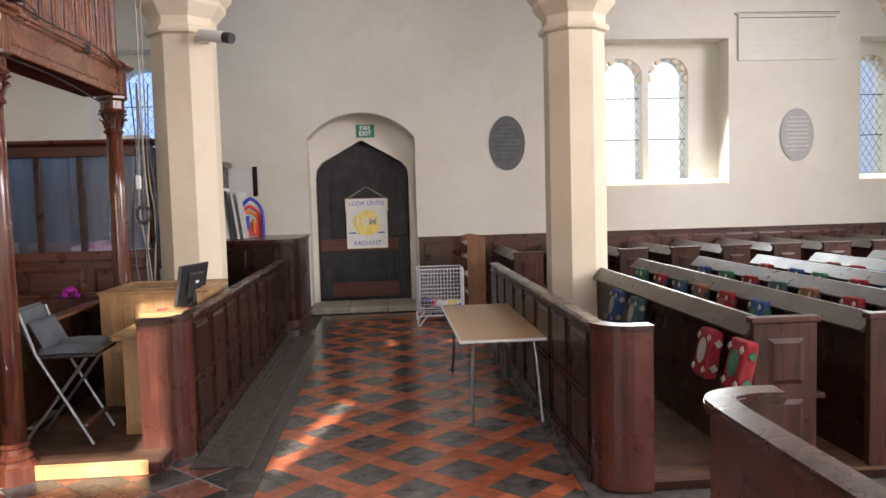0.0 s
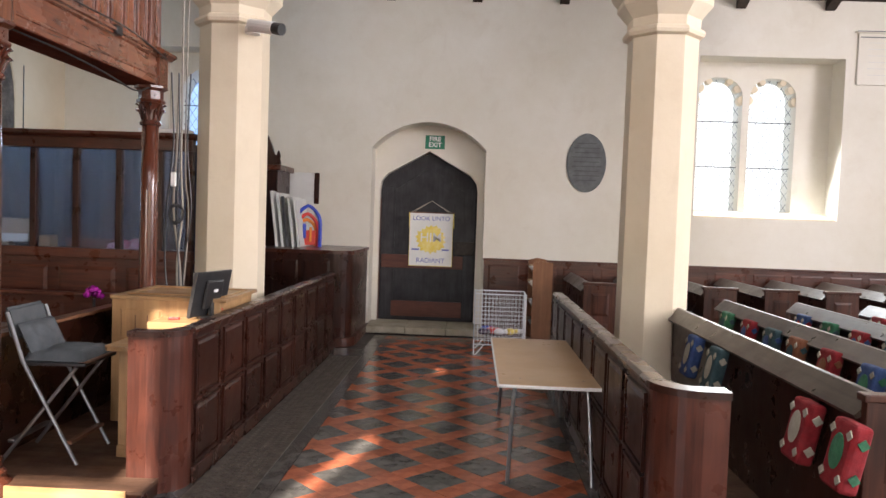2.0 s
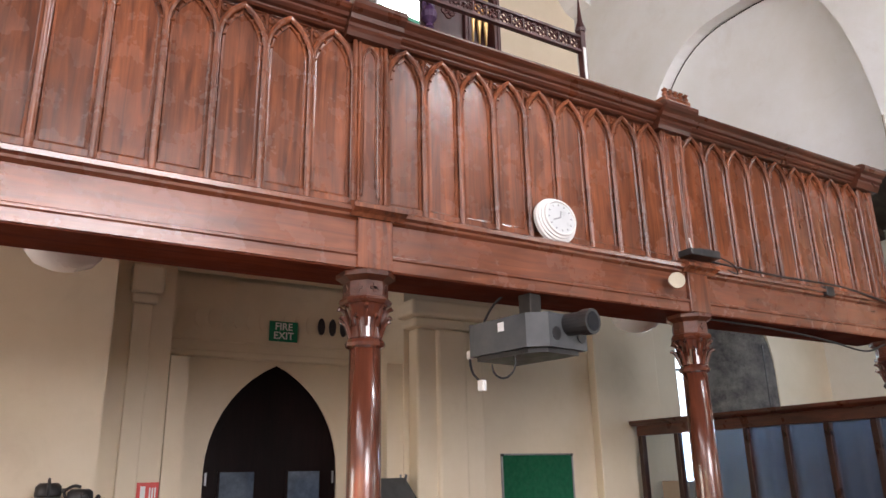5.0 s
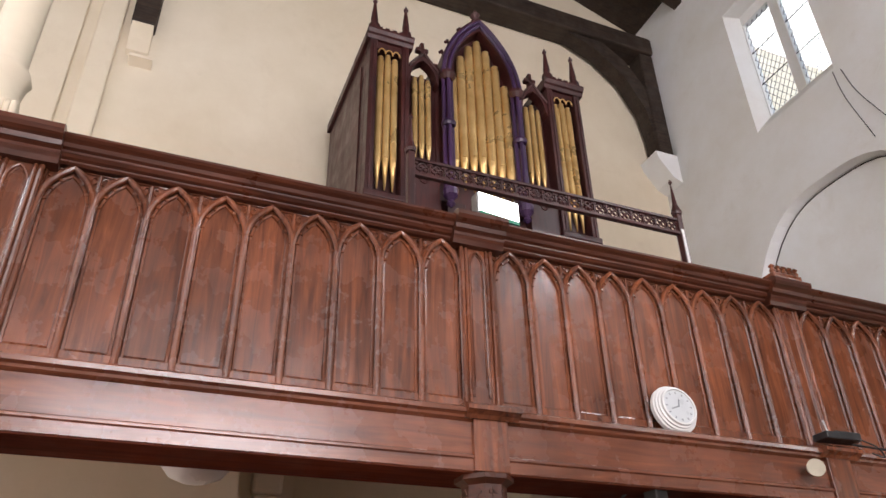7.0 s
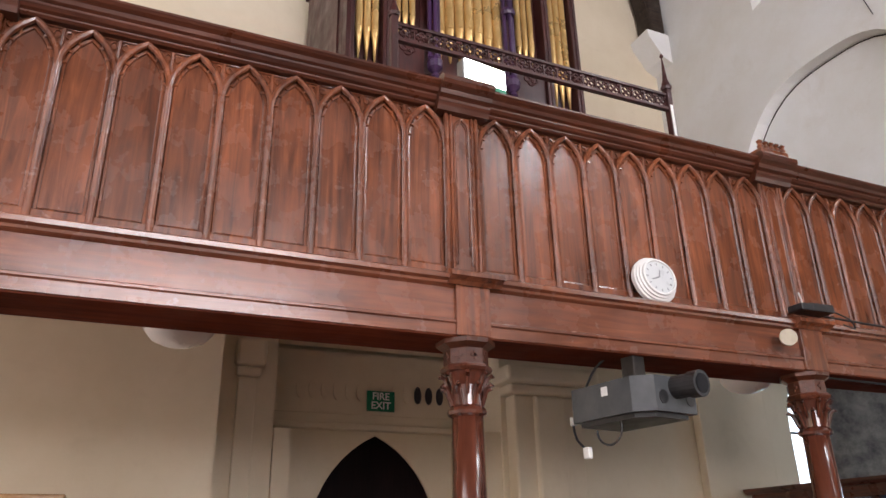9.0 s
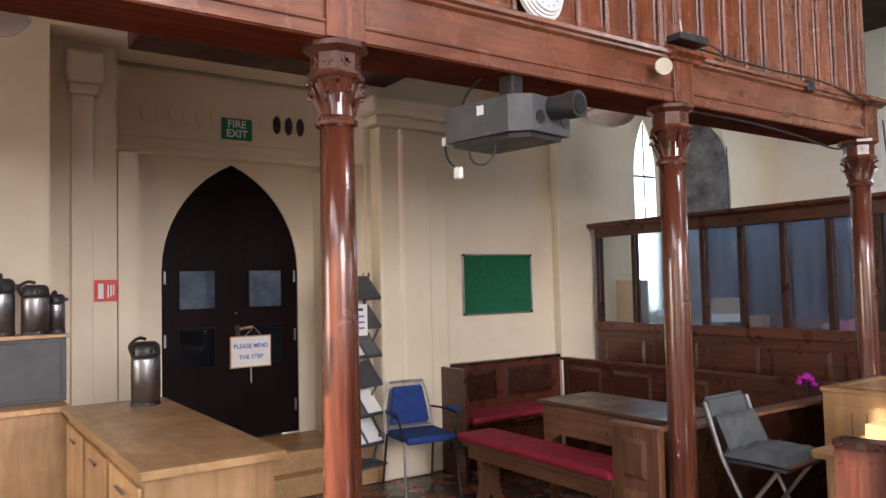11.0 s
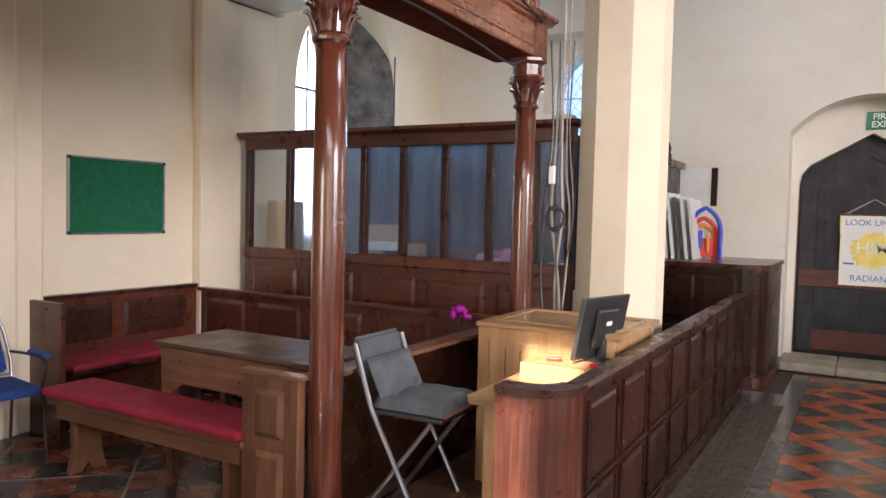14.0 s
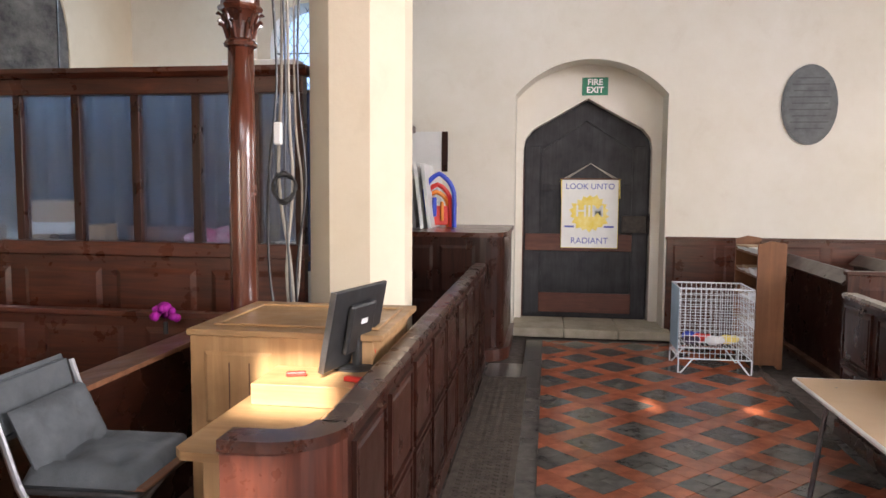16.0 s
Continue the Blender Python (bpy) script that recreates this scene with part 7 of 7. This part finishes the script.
structure("pilaster_high", bm, CREAM, "cream plaster pilaster above the gallery", "pilaster")
t = thing("wall_post", (W_FACE, 0.41, 7.08), "short weathered timber wall post above a plaster stub", "timber")
part("timber", box(B(), 0, 0.16, 0, 0.215, 0.0, 1.6, 0.02), ROOF, t)
part("corbel", prism(B(), [(0.0, -0.002), (0.15, -0.002), (0.10, -0.16), (0.05, -0.27), (0, -0.30)], "y", 0.01, 0.20), CREAM, t, "cream plaster stub")
part("bracket", prism(B(), [(0, -0.42), (0.10, -0.38), (0.10, -0.35), (0, -0.34)], "y", 0.05, 0.25), CREAM, t)

# ---- kitchen corner ----
isl = thing("kitchen_island", (-4.45, 1.90, 0), "pale beech kitchen counter with a thick wooden top", "counter")
part("worktop", box(B(), 0, 1.92, 0, 0.56, 0.865, 0.90, 0.005), OAK, isl)
part("cabinet", box(B(), 0.02, 1.86, 0.03, 0.53, 0.0, 0.865, 0.004), OAK_Z, isl)
for i in range(3):
    dr = part("drawer_front", box(B(), 0.08 + i * 0.6, 0.62 + i * 0.6, 0.012, 0.029, 0.1, 0.82, 0.003), OAK_Z, isl)
    part("handle", rod(B(), [(0.28 + i * 0.6, 0.0, 0.76), (0.42 + i * 0.6, 0.0, 0.76)], 0.006, 6), STEEL, dr)


def flask(x, y, z, h, r, lid):
    t = thing("vacuum_flask", (x, y, z), "steel pump flask with a black lid", "flask", "vacuum flasks", random.uniform(0, 90))
    part("body", lathe(B(), [(r, 0), (r, h * 0.72), (r * 0.95, h * 0.76)], 20), STEEL, t, smooth=True)
    part("lid", lathe(B(), [(r * 0.97, h * 0.76), (r * 1.02, h * 0.8), (r * 0.98, h * 0.94), (r * 0.7, h)], 20), BLACK_PLASTIC, t, smooth=True)
    part("base", lathe(B(), [(r * 1.03, 0), (r * 1.03, 0.02)], 20), BLACK_PLASTIC, t)
    part("spout", box(B(), r * 0.8, r * 1.35, -0.02, 0.02, h * 0.82, h * 0.9, 0.006), BLACK_PLASTIC, t)
    part("handle", rod(B(), bowed([(0, -r, h * 0.78), (0, -r * 1.25, h * 0.95), (0, -r * 0.6, h * 1.06), (0, 0, h * 1.04)]), 0.010, 6), BLACK_PLASTIC, t)
    return t


random.seed(8)
flask(-4.20, 2.30, 0.90, 0.36, 0.08, 1)
kc = thing("kitchen_counter", (-4.98, -0.5, 0), "pale wooden kitchen counter along the wall", "counter")
part("worktop", box(B(), 0, 0.5, 0, 2.45, 0.865, 0.90, 0.005), OAK, kc)
part("cabinet", box(B(), 0, 0.46, 0, 2.45, 0, 0.865), OAK_Z, kc)
shf = thing("kitchen_unit", (-4.98, 0.98, 0.90), "dark grey kitchen unit with a pale wooden top", "cabinet")
part("body", box(B(), 0, 0.26, 0, 0.98, 0.0, 0.38, 0.004), GREY_PLASTIC, shf)
part("board", box(B(), 0, 0.29, -0.01, 0.99, 0.381, 0.405, 0.004), OAK, shf, "pale wooden top")
part("oven_door", box(B(), 0.26, 0.272, 0.14, 0.46, 0.06, 0.33, 0.006), PANE_DARK, shf, "black glass oven door")
part("door", box(B(), 0.26, 0.272, 0.5, 0.95, 0.02, 0.36, 0.004), GREY_PLASTIC, shf)
for x, y, h, r in ((-4.82, 1.62, 0.34, 0.075), (-4.80, 1.80, 0.30, 0.075), (-4.86, 1.92, 0.24, 0.05)):
    flask(x, y, 1.305, h, r, 1)
for y, h, r in ((1.30, 0.16, 0.03), (1.47, 0.2, 0.022), (1.16, 0.18, 0.03)):
    t = thing("bottle", (-4.86, y, 1.305), "small kitchen bottle on the shelf", "bottle", "bottles")
    part("body", lathe(B(), [(r, 0), (r, h * 0.65), (r * 0.4, h * 0.8), (r * 0.4, h * 0.9)], 14), (BLUE_INK, STEEL, WHITE_PLASTIC)[int(y * 10) % 3], t, smooth=True)
    part("cap", lathe(B(), [(r * 0.5, h * 0.9), (r * 0.5, h)], 12), BLACK_PLASTIC, t)
wc = thing("wall_cabinet", (-4.98, 0.1, 1.35), "pale beech kitchen wall cabinet with grooved doors", "cabinet")
part("body", box(B(), 0, 0.32, 0, 0.88, 0, 0.60, 0.004), OAK_Z, wc)
part("cornice", box(B(), -0.0, 0.36, -0.03, 0.92, 0.60, 0.65, 0.012), OAK, wc)
for i in range(2):
    d = part("door", box(B(), 0.32, 0.34, 0.02 + i * 0.43, 0.44 + i * 0.43, 0.02, 0.58, 0.004), OAK_Z, wc)
    for k in range(3):
        part("groove", box(B(), 0.3395, 0.341, 0.10 + i * 0.43 + k * 0.1, 0.104 + i * 0.43 + k * 0.1, 0.08, 0.52), PINE, d)
sp = thing("spot_lamp", (-4.66, 1.03, 1.90), "small chrome spot lamp on the cabinet side", "lamp")
part("arm", rod(B(), [(0, -0.05, 0.0), (0, 0.03, 0.01)], 0.008), STEEL, sp)
part("head", rod(B(), [(0, 0.02, 0.02), (0.02, 0.08, -0.02)], 0.025, 14), STEEL, sp)
es = thing("extinguisher_sign", (W_FACE - 0.01, 2.20, 1.55), "red fire extinguisher sign with white symbols", "sign")
es.matrix_basis = pose(W_FACE - 0.298, 2.285, 1.56)
part("plate", box(B(), 0, 0.004, -0.075, 0.075, -0.075, 0.075), RED_PLASTIC, es)
part("symbol", box(B(), 0.004, 0.0055, -0.05, -0.015, -0.055, 0.05), WHITE_INK, es)
for k in range(3):
    part("flame_bar", box(B(), 0.004, 0.0055, 0.01 + k * 0.018, 0.02 + k * 0.018, -0.05 + 0.01 * k, 0.04), WHITE_INK, es)

# ---- chair with a cloth, at the edge of the kitchen ----
YEL = mottled("pale_yellow_cover", (0.62, 0.55, 0.26), (0.70, 0.64, 0.36), 0.8, 5, 0.2)
PRINT = mottled("grey_printed_cloth", (0.28, 0.28, 0.30), (0.80, 0.79, 0.76), 0.85, 14, 0.3)
TEAL = mottled("teal_cloth", (0.0, 0.22, 0.30), (0.01, 0.28, 0.36), 0.85, 8, 0.2)
cl = thing("covered_chair", (-2.15, 1.86, 0), "chair with a pale yellow cover and printed cloths over its back", "chair", "", 75)
part("seat", box(B(), -0.22, 0.22, -0.44, -0.02, 0.42, 0.47, 0.015), YEL, cl)
for x in (-0.19, 0.19):
    for y in (-0.40, -0.03):
        part("leg", box(B(), x - 0.018, x + 0.018, y - 0.018, y + 0.018, 0, 0.42), PINE, cl)


def drape(w0, w1, top, drop, thick, seed):
    bm = B()
    random.seed(seed)
    prof = [(-0.055, top - drop), (-0.05, top - 0.06), (-0.035, top - 0.015), (0.0, top), (0.035, top - 0.015), (0.05, top - 0.06), (0.06, top - drop)]
    n = 10
    rows = []
    for i in range(n + 1):
        x = w0 + (w1 - w0) * i / n
        sag = -0.05 * abs(x / 0.24) ** 3
        rows.append([bm.verts.new((x, y * (1 + thick + 0.15 * math.sin(i * 1.7 + k)), z + sag + thick * 0.05)) for k, (y, z) in enumerate(prof)])
    for a, b in zip(rows, rows[1:]):
        for k in range(len(prof) - 1):
            bm.faces.new((a[k], a[k + 1], b[k + 1], b[k]))
    for r in (rows[0], rows[-1]):
        bm.faces.new(r)
    bm.faces.new([v for r in rows for v in (r[0],)] + [r[-1] for r in rows[::-1]])
    return bm


part("back_cover", drape(-0.24, 0.24, 0.84, 0.40, 0.0, 1), YEL, cl, smooth=True)
part("printed_cloth", drape(0.02, 0.245, 0.85, 0.28, 0.35, 2), PRINT, cl, "white cloth with a grey print", True)
part("teal_band", drape(-0.04, 0.03, 0.852, 0.28, 0.45, 3), TEAL, cl, "teal cloth band", True)


# ---- floor grating ----
GRATE = mottled("worn_grating_iron", (0.065, 0.053, 0.043), (0.17, 0.14, 0.115), 0.45, 14, 0.3, 0.35)
PIT_SHADE = mottled("grating_pit_shade", (0.004, 0.004, 0.004), (0.010, 0.009, 0.008), 0.9, 10, 0.1)
gr = thing("floor_grating", (-1.04, 4.3, 0), "dark iron floor grating with pierced pattern", "grating", "", 0, "structure")
# flat near-black sheet paints the shade of the hollow below the bars
part("pit", box(B(), -0.02, 0.31, -0.02, 4.14, -0.012, 0.001), PIT_SHADE, gr, "near-black sheet for the shade under the bars")
for x0, x1 in ((-0.022, 0.0), (0.29, 0.312)):
    part("frame", box(B(), x0, x1, -0.022, 4.142, -0.011, 0.008), GRATE, gr)
bm = B()
for i in range(7):
    x = i * 0.0455
    box(bm, x, x + 0.017, 0.0, 4.12, 0.001, 0.007)
for j in range(90):
    y = j * 0.0460
    box(bm, 0.0, 0.29, y, y + 0.022, 0.001, 0.0066)
    for i in range(6):
        rod(bm, [(i * 0.0455 + 0.017, y + 0.022, 0.004), (i * 0.0455 + 0.0455, y + 0.046, 0.004)], 0.003, 4)
tagged(part("bars", bm, GRATE, gr, "pierced iron bars"), kind="stuff")

# ---- tiled floor: black squares of four tiles in a lattice of red ones ----
TILE = 0.1275
R2 = math.sqrt(0.5)


def square(look_of, w=TILE * 0.982, h=0.012):
    bm = B()
    a, b = w / 2, w / 2 - 0.002
    lo = [bm.verts.new((x, y, -h)) for x, y in ((-a, -a), (a, -a), (a, a), (-a, a))]
    md = [bm.verts.new((x, y, -0.002)) for x, y in ((-a, -a), (a, -a), (a, a), (-a, a))]
    hi = [bm.verts.new((x, y, 0)) for x, y in ((-b, -b), (b, -b), (b, b), (-b, b))]
    for p, q in ((lo, md), (md, hi)):
        for i in range(4):
            bm.faces.new((p[i], p[(i + 1) % 4], q[(i + 1) % 4], q[i]))
    bm.faces.new(hi)
    me = bpy.data.meshes.new("tile")
    bm.to_mesh(me)
    bm.free()
    me.materials.append(look_of)
    return me


def clipped(poly, x0, x1, y0, y1):
    for axis, limit, keep in ((0, x0, 1), (0, x1, -1), (1, y0, 1), (1, y1, -1)):
        out = []
        for p, q in zip(poly, poly[1:] + poly[:1]):
            a, b = (p[axis] - limit) * keep, (q[axis] - limit) * keep
            if a >= 0:
                out.append(p)
            if a * b < 0:
                k = a / (a - b)
                out.append((p[0] + (q[0] - p[0]) * k, p[1] + (q[1] - p[1]) * k))
        poly = out
        if len(poly) < 3:
            return []
    return poly


def tiled(name, x0, x1, y0, y1, cx, cy, single, label, blocks=False):
    """Tiles at 45 degrees; those in the stretch 'single' are objects of their own."""
    t = thing(name, (0, 0, 0), label, "floor", "", 0, "structure")
    looks = (SHADED_RED, SHADED_DARK) if blocks else (RED_TILE, DARK_TILE)
    rests = (SHADED_RED_REST, SHADED_DARK_REST) if blocks else (RED_TILE_REST, DARK_TILE_REST)
    meshes = (square(looks[0]), square(looks[1]))
    rest = ([], [])
    rnd = random.Random(17)
    count = 0
    n = int(max(x1 - x0, y1 - y0) / TILE) + 6
    for i in range(-3 * n, 3 * n):
        for j in range(-3 * n, 3 * n):
            u, v = (i + 0.5) * TILE, (j + 0.5) * TILE
            x, y = cx + (u - v) * R2, cy + (u + v) * R2
            if not (x0 - 0.1 < x < x1 + 0.1 and y0 - 0.1 < y < y1 + 0.1):
                continue
            dark = (((i // 2) + (j // 2)) % 2 == 0) if blocks else ((i % 3) < 2 and (j % 3) < 2)
            h = TILE * 0.982 * R2
            poly = [(x, y - h), (x + h, y), (x, y + h), (x - h, y)]
            inside = x0 <= x - h and x + h <= x1 and y0 <= y - h and y + h <= y1
            lift = rnd.uniform(-0.0012, 0.0008)
            if inside and single[0] < y < single[1] and single[2] < x < single[3] and count < 300:
                ob = new("tile", meshes[dark])
                ob.parent = t
                ob.matrix_basis = pose(x, y, lift, rnd.uniform(-0.35, 0.35), rnd.uniform(-0.35, 0.35), 45 + rnd.uniform(-0.6, 0.6))
                count += 1
            else:
                poly = clipped(poly, x0, x1, y0, y1)
                if poly:
                    rest[dark].append((poly, lift))
    for k, mat in ((0, RED_TILE), (1, DARK_TILE)):
        verts, faces = [], []
        for poly, lift in rest[k]:
            b, m = len(verts), len(poly)
            verts += [(x, y, lift) for x, y in poly] + [(x, y, -0.012) for x, y in poly]
            faces.append(tuple(range(b, b + m)))
            faces += [(b + i, b + m + i, b + m + (i + 1) % m, b + (i + 1) % m) for i in range(m)]
        me = bpy.data.meshes.new("tiles")
        me.from_pydata(verts, [], faces)
        me.update()
        me.materials.append(rests[k])
        ob = new("tiles", me)
        ob.parent = t
        tagged(ob, ("red quarry tiles", "black quarry tiles")[k], kind="stuff")
    return t


def islands(name, a, c, rough, each):
    m, nt, b = blank(name, rough)
    v = coords(nt)
    tone = ramp(nt, noise_of(nt, v, 9, 7, 0.65), [(0.32, a), (0.7, c)])
    g = nt.nodes.new("ShaderNodeNewGeometry")
    tone = mix(nt, "MULTIPLY", 1.0, tone, ramp(nt, g.outputs["Random Per Island"], [(0, (1 - each,) * 3), (1, (1 + each * 0.6,) * 3)]))
    nt.links.new(tone, b.inputs["Base Color"])
    nt.links.new(ramp(nt, noise_of(nt, v, 6, 5), [(0.3, (rough * 0.8,) * 3), (0.7, (rough * 1.3,) * 3)]), b.inputs["Roughness"])
    bump(nt, b, noise_of(nt, v, 70, 5, 0.6), 0.2, 0.002)
    return m


RED_TILE_REST = islands("red_quarry_tiles", (0.30, 0.078, 0.039), (0.56, 0.160, 0.073), 0.2, 0.25)
DARK_TILE_REST = islands("black_quarry_tiles", (0.055, 0.051, 0.047), (0.155, 0.143, 0.13), 0.2, 0.3)
# browner tile tones, darkened to put the gallery's shade into the colour
SHADED_RED = mottled("shaded_red_tile", (0.13, 0.040, 0.024), (0.26, 0.085, 0.048), 0.25, 9, 0.2, 0, 0.3, 70, 0.002)
SHADED_DARK = mottled("shaded_black_tile", (0.022, 0.022, 0.024), (0.065, 0.062, 0.060), 0.24, 9, 0.2, 0, 0.3, 70, 0.002)
SHADED_RED_REST = islands("shaded_red_tiles", (0.13, 0.040, 0.024), (0.26, 0.085, 0.048), 0.25, 0.3)
SHADED_DARK_REST = islands("shaded_black_tiles", (0.022, 0.022, 0.024), (0.065, 0.062, 0.060), 0.24, 0.3)
tiled("aisle_tiles", -0.62, 1.09, -1.0, 9.9, -0.03, 4.42, (4.2, 6.7, -0.62, 1.1), "red and black quarry tiles laid as a diagonal lattice")
tiled("west_tiles", -4.85, -0.78, -2.0, 6.25, -2.6, 3.6, (2.0, 4.2, -4.8, -2.1), "browner red and black quarry tiles, darkened for the shade under the gallery", True)
PALE_JOINT = mottled("pale_mortar", (0.13, 0.115, 0.10), (0.24, 0.21, 0.19), 0.9, 20, 0.3)
mortar = thing("mortar_joints", (0, 0, 0), "pale wide mortar joints between blocks of tiles", "floor", "", 0, "structure")
for k in range(-14, 15):
    for s in (1, -1):
        d = k * TILE * 6 / R2
        ends = []
        for y in (-2.0, 4.84):
            x = -2.6 + s * (y - 3.6) + d
            x2 = max(-4.85, min(-0.78, x))
            ends.append((x2, 3.6 + s * (x2 + 2.6 - d)))
        (xa, ya), (xb, yb) = ends
        if abs(xa - xb) > 0.2:
            n = 0.005
            part("joint", prism(B(), [(xa - n, ya + s * n), (xa + n, ya - s * n), (xb + n, yb - s * n), (xb - n, yb + s * n)], "z", -0.01, 0.0016), PALE_JOINT, mortar)
slab = thing("stone_border", (0, 0, 0), "dark worn stone border beside the tiles", "floor", "", 0, "structure")
k = 0
y = -1.0
while y < 9.9:
    l = 0.62 + 0.09 * (k % 3)
    y2 = min(y + l, 9.9)
    part("stone", box(B(), -0.775, -0.625, y, y2 - 0.005, -0.012, 0.0), DARK_TILE, slab)
    part("stone", box(B(), 1.095, 1.17, y, y2 - 0.005, -0.012, 0.0), DARK_TILE, slab)
    y, k = y2, k + 1
y = 4.3
while y < 8.9:
    part("stone", box(B(), -1.13, -1.065, y, min(y + 0.7, 8.9) - 0.005, -0.012, 0.0), DARK_TILE, slab)
    y += 0.7
part("stone", box(B(), -1.06, -0.78, 8.46, 8.9, -0.012, 0.0), DARK_TILE, slab)
